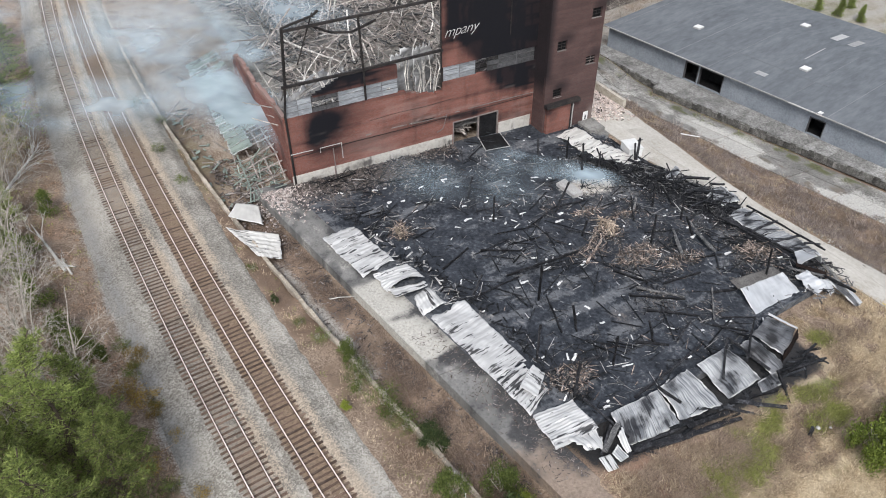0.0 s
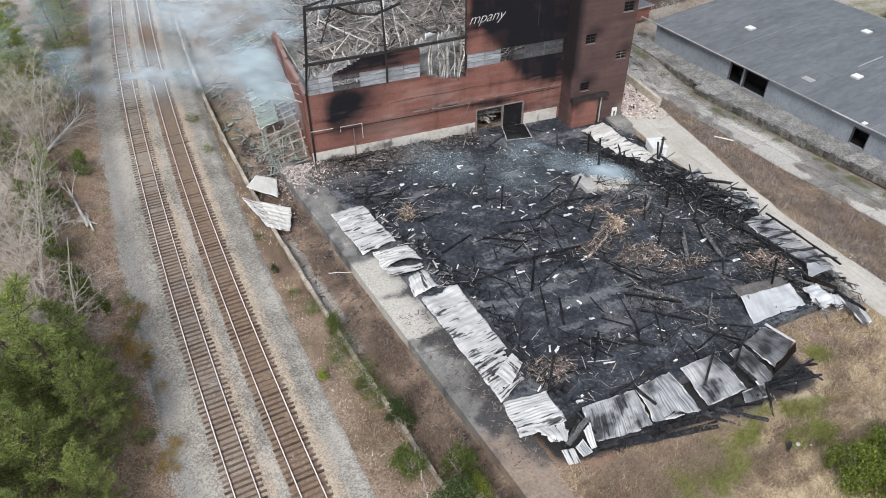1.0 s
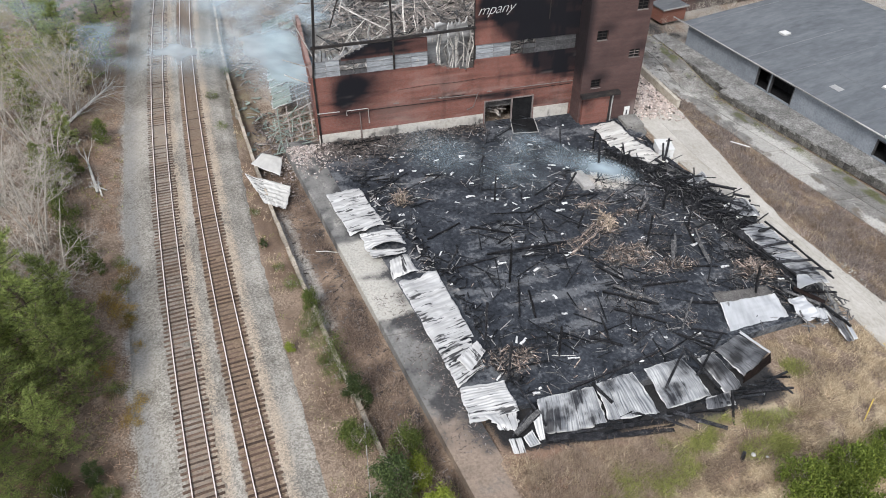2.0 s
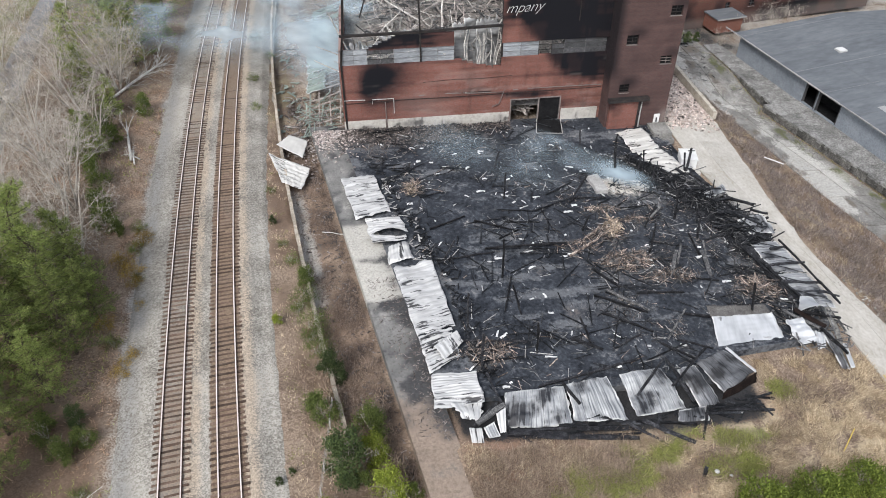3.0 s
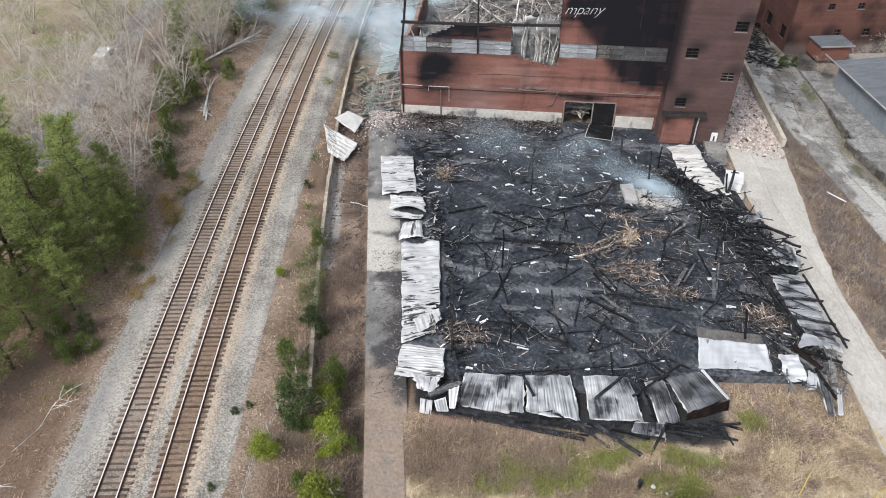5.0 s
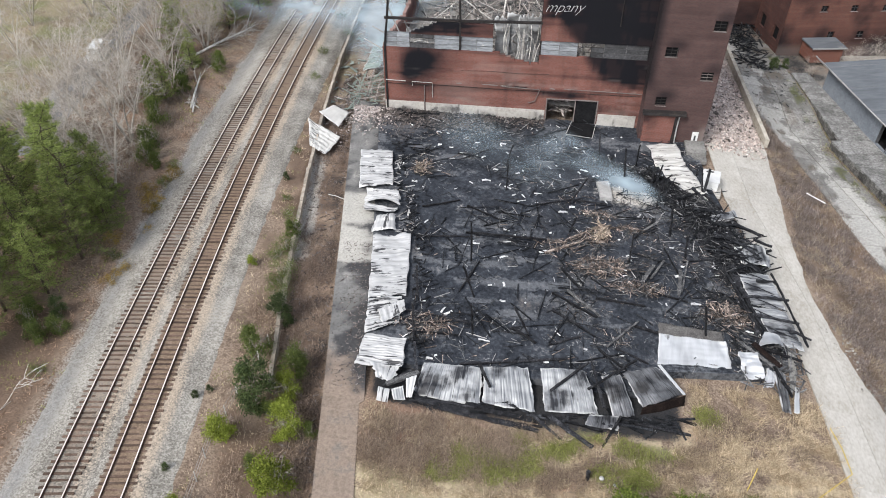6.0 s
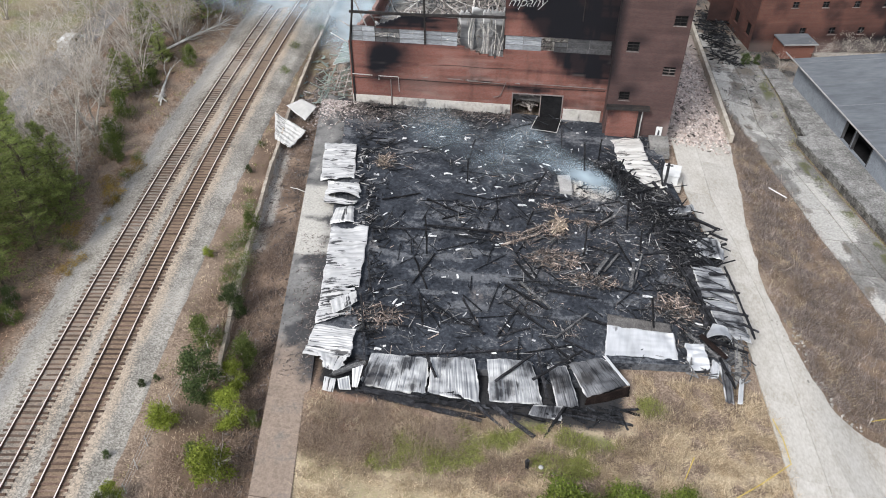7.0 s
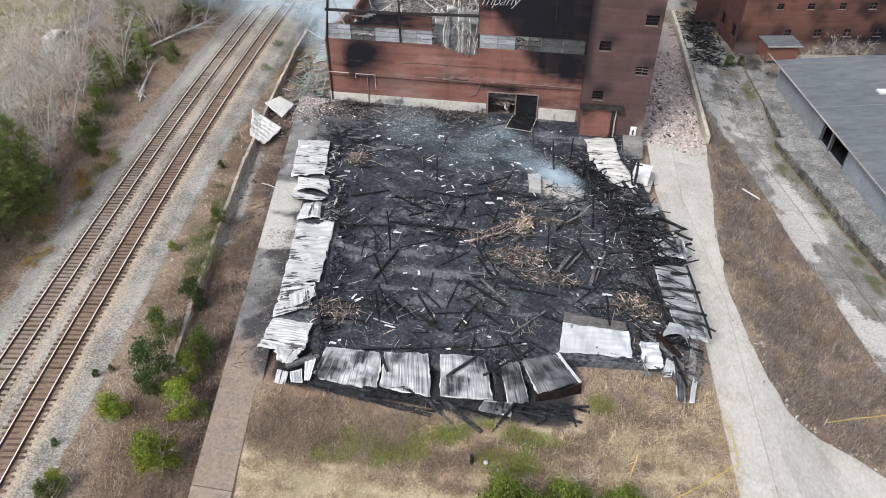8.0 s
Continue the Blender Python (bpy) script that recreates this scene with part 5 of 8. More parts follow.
sheet("metal_sheet", [fl(1.9, -18.5, 0.35), fl(5.4, -18.7, 0.6), fl(5.9, -21.1, 0.5), fl(2.1, -21.0, 0.3)], SHEET_PALE, "pale metal sheet buckled up into a hollow fold", "metal sheet", ROW_W, ribs=7, rib=0.04, warp=0.3, seed=31, cells=(30, 30), ragged=0.1, along_ribs=True, arch=0.75)
sheet("metal_sheet", [fl(2.2, -21.2, 0.2), fl(5.7, -21.3, 0.3), fl(5.6, -22.5, 0.75), fl(2.4, -22.5, 0.55)], SHEET_PALE, "lower lip of the buckled pale metal sheet", "metal sheet", ROW_W, ribs=4, rib=0.05, warp=0.25, curl=0.1, seed=32, cells=(30, 20), ragged=0.12, along_ribs=True)
sheet("metal_sheet", [fl(3.9, -22.9, 0.7), fl(5.7, -22.7, 0.9), fl(6.2, -25.1, 0.8), fl(3.7, -25.3, 0.4)], SHEET_PALE, "small pale metal sheet arched over the debris", "metal sheet", ROW_W, ribs=6, rib=0.03, warp=0.35, curl=-0.3, seed=33, cells=(24, 24), ragged=0.12)
sheet("metal_sheet", [fl(7.6, -42.2, 0.45), fl(10.1, -42.0, 0.5), fl(9.6, -43.9, 0.25), fl(8.4, -43.6, 0.2)], SHEET_PALE, "torn end of a pale metal sheet", "metal sheet", ROW_W, ribs=4, rib=0.03, warp=0.3, seed=35, cells=(20, 16), ragged=0.2)
sheet("metal_sheet", [fl(6.9, -36.4, 0.6), fl(8.9, -35.0, 0.9), fl(9.3, -36.2, 0.8), fl(7.6, -37.9, 0.5)], SHEET_PALE, "loose pale metal sheet tipped on the pile", "metal sheet", ROW_W, ribs=5, rib=0.03, warp=0.2, seed=36, cells=(20, 16), ragged=0.1)

F_LABEL = "scorched corrugated metal sheet slumped over charred beams"
front_sheets = [
    ((11.2, -44.2, -0.7), (16.6, -44.4, -0.85), (16.5, -41.6, 0.4), (11.9, -41.7, 0.45), SHEET_BURNT, 14),
    ((16.8, -44.2, -0.75), (20.9, -44.4, -0.85), (20.1, -41.0, 0.4), (16.6, -41.5, 0.45), SHEET_BURNT, 10),
    ((21.6, -44.3, -0.75), (25.7, -43.8, -0.85), (24.6, -40.6, 0.4), (21.1, -41.0, 0.4), SHEET_BURNT, 10),
    ((26.9, -44.1, -0.85), (28.5, -43.6, -0.8), (27.4, -40.7, 0.3), (25.9, -40.9, 0.3), SHEET_DARK, 5),
    ((29.1, -42.9, -0.65), (32.3, -41.3, -0.55), (30.2, -39.7, 0.6), (27.5, -40.6, 0.5), SHEET_DARK, 10),
]
for k, (a, b, c, d, mat, ribs) in enumerate(front_sheets):
    sheet("metal_sheet", [a, b, c, d], mat, F_LABEL, "metal sheet", ROW_S, ribs=2 * ribs, rib=0.007, warp=0.24, curl=-0.15, seed=40 + k, cells=(100, 26), ragged=0.07)
sheet("wall_end", [(29.0, -43.15, -1.5), (32.5, -41.75, -1.5), (32.4, -41.4, -0.6), (29.05, -42.95, -0.72)], RUST_BOARD, "dark rust-brown end of a fallen wall panel", "wall panel", ROW_S, warp=0.06, seed=47, cells=(20, 10), ragged=0.04)
sheet("metal_sheet", [(32.2, -41.45, -0.5), (32.42, -41.3, -0.52), (30.42, -39.55, 0.66), (30.2, -39.65, 0.66)], SHEET_CLEAN, "bright bent edge strip of the blackened sheet", "metal sheet", ROW_S, warp=0.06, seed=147, cells=(8, 30), ragged=0.1)
sheet("metal_sheet", [(24.6, -44.9, -1.2), (27.2, -44.9, -1.3), (27.2, -43.8, -0.95), (25.0, -44.0, -0.9)], SHEET_DARK, "blackened sheet slid onto the grass", "metal sheet", ROW_S, ribs=5, rib=0.03, warp=0.12, seed=48, ragged=0.08)
sheet("metal_sheet", [(29.8, -45.2, -1.55), (32.2, -45.0, -1.6), (31.9, -44.2, -1.5), (29.9, -44.4, -1.45)], SHEET_BURNT, "grey metal strip lying on the grass", "metal sheet", ROW_S, ribs=3, rib=0.03, warp=0.1, seed=49, cells=(24, 10), ragged=0.1)
sheet("metal_sheet", [(8.7, -45.5, -0.2), (9.6, -45.6, -0.2), (9.6, -44.5, 0.1), (8.65, -44.4, 0.15)], SHEET_PALE, "small pale metal flap bent at the corner", "metal sheet", ROW_S, ribs=4, rib=0.02, warp=0.08, seed=58, cells=(16, 12), ragged=0.05)
sheet("metal_sheet", [(10.0, -45.2, -0.3), (10.9, -45.1, -0.3), (10.55, -44.1, 0.15), (9.7, -44.5, 0.1)], SHEET_BURNT, "short scorched metal strip at the corner", "metal sheet", ROW_S, ribs=4, rib=0.02, warp=0.12, seed=59, cells=(20, 12), ragged=0.08)
sheet("metal_sheet", [(10.9, -44.8, -0.3), (11.35, -44.8, -0.3), (11.55, -43.2, 0.55), (10.75, -43.6, 0.45)], SHEET_PALE, "narrow pale metal piece standing folded at the corner", "metal sheet", ROW_S, ribs=2, rib=0.03, warp=0.2, seed=159, cells=(14, 20), ragged=0.1)
# clean white sheet with a dark upper edge
sheet("metal_sheet", [(30.5, -38.6, -0.75), (36.45, -37.95, -0.75), (36.1, -35.9, 0.2), (30.65, -35.9, 0.35)], SHEET_CLEAN, "large clean white metal sheet propped on the burnt floor edge", "metal sheet", ROW_S, ribs=3, rib=0.015, warp=0.14, curl=0.08, seed=52, cells=(40, 26), ragged=0.03)
sheet("metal_sheet", [(30.65, -35.95, 0.4), (36.0, -35.95, 0.25), (35.8, -35.0, 0.35), (30.7, -34.6, 0.5)], RUST_GREY, "dark flat sheet along the top of the white one", "metal sheet", ROW_S, warp=0.15, seed=53, cells=(30, 12), ragged=0.05)
sheet("metal_sheet", [(37.3, -39.0, -0.7), (38.8, -38.8, -0.7), (38.4, -36.8, 0.25), (36.9, -36.7, 0.2)], SHEET_CLEAN, "crumpled bright metal sheet on the grass edge", "metal sheet", ROW_S, warp=0.5, seed=54, cells=(24, 24), ragged=0.12)
sheet("metal_sheet", [(38.6, -39.6, -0.8), (39.45, -39.4, -0.8), (39.6, -38.4, -0.2), (39.1, -37.9, -0.2)], SHEET_CLEAN, "small folded bluish-white metal sheet", "metal sheet", ROW_S, ribs=2, rib=0.04, warp=0.2, seed=55, cells=(18, 18), ragged=0.12)
sheet("metal_sheet", [(39.75, -41.5, -1.1), (40.4, -41.6, -1.1), (40.4, -38.4, -0.25), (39.5, -38.2, -0.2)], SHEET_DARK, "long blackened trough of bent metal", "metal sheet", ROW_S, ribs=2, rib=0.09, warp=0.1, seed=155, cells=(20, 26), ragged=0.05)
sheet("board", [(40.65, -40.1, -1.0), (41.35, -38.7, -0.95), (41.9, -36.0, -0.5), (41.2, -35.6, -0.4)], PAD, "grey flat board lying at the corner of the ruin", "board", ROW_S, warp=0.06, seed=156, cells=(10, 24), ragged=0.08)
sheet("metal_sheet", [(39.5, -34.2, 0.1), (40.7, -34.3, 0.0), (40.95, -36.3, -0.35), (38.8, -35.6, -0.3)], SHEET_CLEAN, "white metal sheet rolled into a hood", "metal sheet", ROW_S, ribs=0, warp=0.22, seed=56, cells=(26, 24), ragged=0.06, arch=1.5)
sheet("metal_sheet", [(40.75, -41.3, -1.35), (41.15, -41.3, -1.35), (41.55, -39.0, -0.95), (41.2, -38.9, -0.9)], SHEET_CLEAN, "narrow white metal strip on the grass", "metal sheet", ROW_S, warp=0.1, seed=57, cells=(8, 16), ragged=0.08)
# east side
E_ROW = "fallen wall sheets along the drive"
sheet("metal_sheet", [fl(32.1, -4.4, 0.4), fl(35.4, -3.6, 0.5), fl(36.2, -8.2, 0.5), fl(32.8, -9.0, 0.4)], SHEET_CREAM, "pale metal sheet lying at the tower's foot", "metal sheet", E_ROW, ribs=8, rib=0.035, warp=0.25, seed=60, cells=(26, 36), ragged=0.06, along_ribs=True)
sheet("metal_sheet", [fl(32.9, -9.0, 0.4), fl(36.2, -8.3, 0.5), fl(38.2, -14.6, 0.3), fl(35.2, -13.4, 0.3)], SHEET_CREAM, "pale metal sheet running down beside the drive", "metal sheet", E_ROW, ribs=7, rib=0.04, warp=0.35, seed=61, cells=(26, 36), ragged=0.1, along_ribs=True)
sheet("metal_sheet", [fl(38.7, -25.9, 0.4), (41.6, -26.0, -0.3), (42.2, -30.6, -0.5), fl(39.3, -30.3, 0.35)], SHEET_BURNT, "scorched sheet of wall cladding leaning to the drive", "metal sheet", E_ROW, ribs=9, rib=0.04, warp=0.2, seed=62, cells=(30, 40), ragged=0.05, along_ribs=True)
sheet("metal_sheet", [fl(39.35, -30.4, 0.35), (42.2, -30.7, -0.5), (42.75, -35.1, -0.75), fl(40.5, -34.7, 0.15)], SHEET_BURNT, "grey and white sheet of wall cladding with burnt battens", "metal sheet", E_ROW, ribs=9, rib=0.04, warp=0.2, seed=63, cells=(30, 40), ragged=0.05, along_ribs=True)
sheet("metal_sheet", [fl(39.0, -22.9, 0.8), (41.6, -22.3, 0.3), (42.0, -24.9, -0.2), fl(39.2, -25.0, 0.9)], SHEET_BURNT, "warped sheet curled over the debris", "metal sheet", E_ROW, ribs=5, rib=0.05, warp=0.5, seed=64, cells=(26, 26), ragged=0.15)
sheet("metal_sheet", [fl(37.2, -18.3, 0.9), fl(39.8, -16.9, 0.9), fl(40.2, -17.6, 0.7), fl(37.6, -19.0, 0.8)], SHEET_BURNT, "narrow bent grey metal strip on the debris", "metal sheet", E_ROW, ribs=2, warp=0.2, seed=65, cells=(24, 8), ragged=0.05)
# by the tracks
T_ROW = "panels thrown beside the tracks"
sheet("metal_sheet", [(-8.0, -2.6, 0.1), (-5.0, -4.8, -0.5), (-4.5, -1.4, -0.4), (-6.6, -0.7, 0.2)], SHEET_PLAIN, "flat pale panel tipped against the retaining wall", "metal sheet", T_ROW, warp=0.1, seed=70, cells=(26, 16), ragged=0.04)
sheet("metal_sheet", [(-8.7, -4.8, 0.35), (-7.0, -10.2, 0.0), (-4.9, -11.3, -0.5), (-4.0, -7.6, -0.35)], SHEET_CREAM, "large buckled white panel hanging over the retaining wall", "metal sheet", T_ROW, ribs=6, rib=0.03, warp=0.16, seed=71, cells=(44, 34), ragged=0.05)
# hatch plate before the door
sheet("door_panel", [fl(22.7, -3.4, 0.2), fl(25.7, -3.8, 0.2), fl(26.2, -0.5, 0.3), fl(23.4, -0.4, 0.3)], VOID, "blackened door panel with a pale rim lying before the doorway", "door panel", warp=0.06, seed=75, cells=(20, 20))
rim = thing("door_panel_rim", 24.5, -2.0, floor_z(24.5), 0, "pale bent rim strip lying round the door panel", "door frame")
corner_pts = [Vector(p) - Vector((24.5, -2.0, floor_z(24.5))) for p in (fl(23.3, -0.45, 0.38), fl(22.65, -3.45, 0.28), fl(25.75, -3.85, 0.28), fl(26.25, -0.55, 0.38))]
for p, q in zip(corner_pts[:-1], corner_pts[1:]):
    part("rim_strip", Soup().bar([p, q], 0.08, 0.05), FRAME_PALE, rim)

# ======================= burnt timbers =======================
def ground_z(x, y):
    return float(land_z(np.array(x), np.array(y)))


def timber(name, pts, w, h, seed, material=CHAR_ONE, label="charred black timber beam on the burnt floor", group="fallen charred beams", category="beam"):
    """One burnt beam with a slight bow and uneven, eaten edges."""
    a, b = Vector(pts[0]), Vector(pts[-1])
    rg = random.Random(seed)
    n = max(3, int((b - a).length / 0.7))
    line = []
    for k in range(n + 1):
        p = a.lerp(b, k / n) - a
        line.append(p + Vector((rg.uniform(-0.03, 0.03), rg.uniform(-0.03, 0.03), rg.uniform(-0.02, 0.02))))
    ob = part(name, Soup().bar(line, w, h, rg, 0.28, 0.85), material)
    ob.location = a
    return tagged(ob, label, category, group)


POSTS = [(10.5, -38.8, 0.0, 4.3), (15.3, -37.5, -0.2, 3.6), (10.0, -34.1, 0.0, 4.1), (14.1, -28.1, -0.1, 4.6), (14.9, -32.9, -1.0, 3.7), (20.0, -36.9, -1.4, 3.5), (28.9, -26.0, -0.1, 3.6),
         (23.3, -22.0, 0.5, 1.8), (26.4, -9.0, -0.3, 4.0), (32.3, -16.2, 0.0, 3.2), (33.2, -21.1, -0.4, 3.6), (34.7, -35.4, -0.9, 4.3), (23.2, -17.4, 1.5, 3.3), (16.5, -15.8, 0.0, 3.2),
         (16.1, -10.9, 0.6, 2.6), (29.0, -14.0, -0.6, 5.4), (9.1, -24.8, 1.0, 1.9), (37.4, -13.0, -0.6, 2.7), (33.5, -27.0, -2.1, 3.4), (30.6, -8.7, 0.05, 2.8), (31.8, -13.1, 0.1, 2.9), (27.6, -11.2, -0.1, 2.4), (34.3, -24.3, -0.3, 2.6)]
for k, (x, y, lean, h) in enumerate(POSTS):
    timber("charred_post", [fl(x, y, -0.02), fl(x + lean, y + 0.2 * lean, h)], 0.17, 0.17, 200 + k, label="charred black post still standing on the burnt floor" if abs(lean) < 0.7 else "charred black post leaning over the burnt floor", group="charred posts", category="post")
BEAMS = [(9.1, -35.7, 14.7, -36.4), (18.4, -36.4, 20.6, -38.1), (22.5, -28.1, 24.4, -30.9), (21.8, -31.4, 25.7, -34.4), (23.1, -30.8, 26.0, -34.0), (21.9, -33.7, 25.5, -36.5), (26.5, -37.3, 29.2, -34.1),
         (30.7, -28.2, 32.2, -25.4), (33.3, -29.7, 34.3, -25.5), (25.7, -31.5, 30.0, -31.8), (8.1, -20.6, 11.9, -18.8), (12.7, -19.7, 16.4, -21.6), (8.3, -25.5, 13.9, -24.9), (13.1, -24.1, 21.1, -24.4),
         (13.5, -32.6, 14.9, -28.2), (20.1, -12.3, 22.2, -14.2), (23.1, -16.7, 27.1, -17.5), (29.6, -22.4, 31.8, -19.1), (30.7, -30.1, 33.8, -30.7), (28.9, -34.5, 30.9, -35.5), (21.6, -37.9, 24.3, -36.7),
         (14.6, -41.1, 23.2, -39.2), (27.2, -37.5, 29.7, -39.0), (25.8, -37.8, 27.9, -39.9)]
for k, (x0, y0, x1, y1) in enumerate(BEAMS):
    rg = random.Random(300 + k)
    grey = k in (7, 8, 6, 4)
    timber("charred_beam", [fl(x0, y0, 0.16 + rg.uniform(0, 0.2)), fl(x1, y1, 0.16 + rg.uniform(0, 0.45))], rg.uniform(0.14, 0.22), rg.uniform(0.12, 0.2), 320 + k, CHAR_GREY if grey else CHAR_ONE,
           "ash-grey burnt timber beam on the black floor" if grey else "charred black timber beam on the burnt floor")
EAST = [(36.7, -16.2, 42.0, -20.2), (36.2, -13.1, 38.4, -17.4), (33.8, -12.5, 36.7, -15.2), (37.4, -14.0, 39.0, -16.8), (38.9, -18.7, 42.3, -20.1), (38.4, -28.3, 39.9, -34.5), (37.4, -26.1, 39.5, -33.9),
        (39.1, -24.6, 42.6, -22.2), (41.0, -21.3, 42.7, -21.8), (38.5, -29.8, 42.6, -29.4), (41.8, -26.0, 42.85, -35.2), (38.4, -35.5, 42.1, -36.7), (39.6, -37.8, 40.4, -40.7), (41.7, -33.6, 43.4, -34.2), (40.2, -27.4, 41.9, -27.0),
        (39.0, -32.0, 42.9, -32.2)]
for k, (x0, y0, x1, y1) in enumerate(EAST):
    rg = random.Random(400 + k)
    timber("charred_beam", [fl(x0, y0, 0.5 + rg.uniform(0, 0.4)), fl(x1, y1, 0.3 + rg.uniform(0, 0.4))], rg.uniform(0.16, 0.26), rg.uniform(0.16, 0.24), 420 + k, label="charred black wall plate heaped beside the drive", group="charred wall timbers by the drive")
for k, (x0, y0, x1, y1, z0, z1) in enumerate(((11.4, -44.9, 20.6, -46.0, -0.7, -1.1), (12.0, -45.2, 21.5, -45.6, -0.95, -1.05), (20.6, -44.7, 23.6, -47.0, -0.8, -1.3), (21.4, -44.6, 26.0, -45.2, -0.9, -1.2),
                                              (27.4, -43.9, 25.8, -46.9, -0.9, -1.4), (28.4, -44.2, 32.6, -44.5, -1.2, -1.4), (11.2, -43.9, 13.6, -45.9, -0.6, -1.0), (11.1, -44.4, 16.4, -44.6, -0.8, -0.95), (24.8, -42.6, 28.5, -39.6, 0.3, 0.9), (21.9, -43.0, 24.8, -40.2, 0.05, 0.75),
                                              (16.25, -41.6, 17.3, -43.3, 0.75, 0.1), (9.0, -44.2, 11.0, -42.6, 0.0, 0.35), (10.7, -39.6, 11.7, -44.0, 0.35, 0.1), (26.0, -44.0, 25.0, -40.0, 0.0, 0.7))):
    timber("charred_beam", [(x0, y0, z0 + 0.03), (x1, y1, z1 + 0.03)], 0.19, 0.16, 450 + k, label="charred black beam slumped at the front edge", group="charred beams at the front")


timber("weathered_plank", [fl(9.3, -44.2, 0.45), fl(11.6, -42.7, 0.6)], 0.42, 0.22, 470, CHAR_GREY, "grey burnt plank propped at the front corner", "grey planks", "plank")
timber("weathered_plank", [(37.25, -35.6, 0.1), (40.35, -38.5, -0.35)], 0.3, 0.1, 471, CHAR_GREY, "long pale-edged board lying over bent metal", "grey planks", "plank")
timber("rusty_plank", [(38.3, -35.6, 0.0), (40.2, -37.6, -0.3)], 0.5, 0.06, 472, RUST_BOARD, "rust-brown plank beside the white hood", "grey planks", "plank")
timber("split_beam", [fl(21.0, -25.9, 0.2), fl(24.2, -23.9, 0.3)], 0.2, 0.16, 473, SPLINTER, "half-burnt brown beam leading to the wood pile", "half-burnt beams", "beam")
timber("split_beam", [fl(22.9, -23.7, 0.2), fl(24.8, -22.4, 0.5)], 0.16, 0.14, 474, SPLINTER, "half-burnt brown beam leading to the wood pile", "half-burnt beams", "beam")
timber("weathered_plank", [fl(30.3, -21.4, 0.3), fl(32.2, -19.5, 0.6)], 0.24, 0.12, 475, CHAR_GREY, "grey plank lying over the charred heap", "grey planks", "plank")


def west_edge(y):
    """Where the fallen sheets on the apron end and the bare burnt floor begins."""
    return float(np.interp(-y, [0, 9, 10, 17.5, 19.2, 25.2, 25.6, 34, 38.8, 39.1, 42.5], [1.0, 2.6, 3.2, 4.7, 6.0, 6.5, 8.1, 9.3, 9.4, 10.3, 10.5]))


# what is left of the east wall: a low black sill, eaten to stumps
for k, (x0, y0, x1, y1) in enumerate(((38.35, -26.2, 39.3, -33.8), (36.9, -14.9, 38.8, -19.6), (38.7, -19.9, 39.3, -25.4))):
    timber("burnt_sill", [fl(x0, y0, 0.18), fl(x1, y1, 0.22)], 0.75, 0.55, 480 + k, label="thick black burnt sill along the edge of the floor", group="burnt wall sills", category="sill")
for k, (x0, y0, x1, y1) in enumerate(((37.5, -19.4, 39.6, -18.2), (32.9, -30.6, 33.4, -27.2), (29.7, -29.4, 31.0, -26.9))):
    timber("weathered_plank", [fl(x0, y0, 0.75), fl(x1, y1, 0.85)], 0.3, 0.08, 490 + k, CHAR_GREY, "grey plank lying over the charred heap", "grey planks", "plank")

for k in range(5):
    y = -26.8 - 1.7 * k
    timber("charred_batten", [(38.9 + 0.09 * k, y + 0.5, 0.05), (42.1 + 0.1 * k, y - 0.4, -0.55 - 0.03 * k)], 0.07, 0.06, 520 + k, label="thin charred batten across the scorched cladding", group="battens on the cladding", category="batten")

for k, (x0, y0, x1, y1) in enumerate(((11.6, -44.75, 17.2, -45.35), (13.4, -45.2, 21.2, -46.0), (16.8, -44.8, 21.6, -45.3), (21.9, -44.6, 25.2, -46.9))):
    timber("charred_board", [(x0, y0, ground_z(x0, y0) + 0.28), (x1, y1, ground_z(x1, y1) + 0.2)], 0.38, 0.1, 540 + k, label="long black charred board lying under the front sheets", group="boards under the front sheets", category="board")


def in_floor(x, y):
    return west_edge(y) + 0.2 < x < float(floor_right(y)) - 0.3 and -41 < y < -0.8


def scatter(name, count, seed, place, length, width, material, label, category, lift=0.12, tilt=0.12, bend=0.0, height=None, ways=(), clear=True):
    """One heap of many sticks or scraps, too many to count."""
    rg = random.Random(seed)
    s, made = Soup(), 0
    while made < count:
        spot = place(rg)
        if spot is None:
            continue
        x, y, z = spot
        L, q = rg.uniform(*length), (7.0 * float(fbm(x, y, 1.3, 157, 2)) + rg.gauss(0, 0.4) if ways == "bundles" else rg.choice(ways) + rg.gauss(0, 0.22) if ways and rg.random() < 0.75 else rg.uniform(0, 2 * math.pi))
        w = rg.uniform(*width)
        e = rg.gauss(0, tilt)
        if clear and -42 < y < -9 and x > 0 and x - abs(math.cos(q)) * L / 2 < west_edge(y):
            L = max(0.3, L * 0.3)
        way = Vector((math.cos(q) * math.cos(e), math.sin(q) * math.cos(e), math.sin(e)))
        a = Vector((x, y, z + rg.uniform(0.02, lift) + abs(way.z) * L / 2))
        pts = [a - way * L / 2, a + Vector((rg.gauss(0, bend), rg.gauss(0, bend), rg.gauss(0, bend))) * L, a + way * L / 2] if bend else [a - way * L / 2, a + way * L / 2]
        s.bar(pts, w, w * (height or rg.uniform(0.4, 1.0)), rg, 0.2)
        made += 1
    return tagged(part(name, s, material), label, category, kind="stuff")


ASH_PALE = surface("pale_burnt_stick", [(0.15, 0.145, 0.145), (0.32, 0.31, 0.305), (0.55, 0.54, 0.53)], size=0.4, fine=0.05, rough=0.9, vary=0.4, island=True)


def on_floor(rg):
    x, y = rg.uniform(2, 43), rg.uniform(-41, -1)
    return (x, y, floor_z(x)) if in_floor(x, y) else None


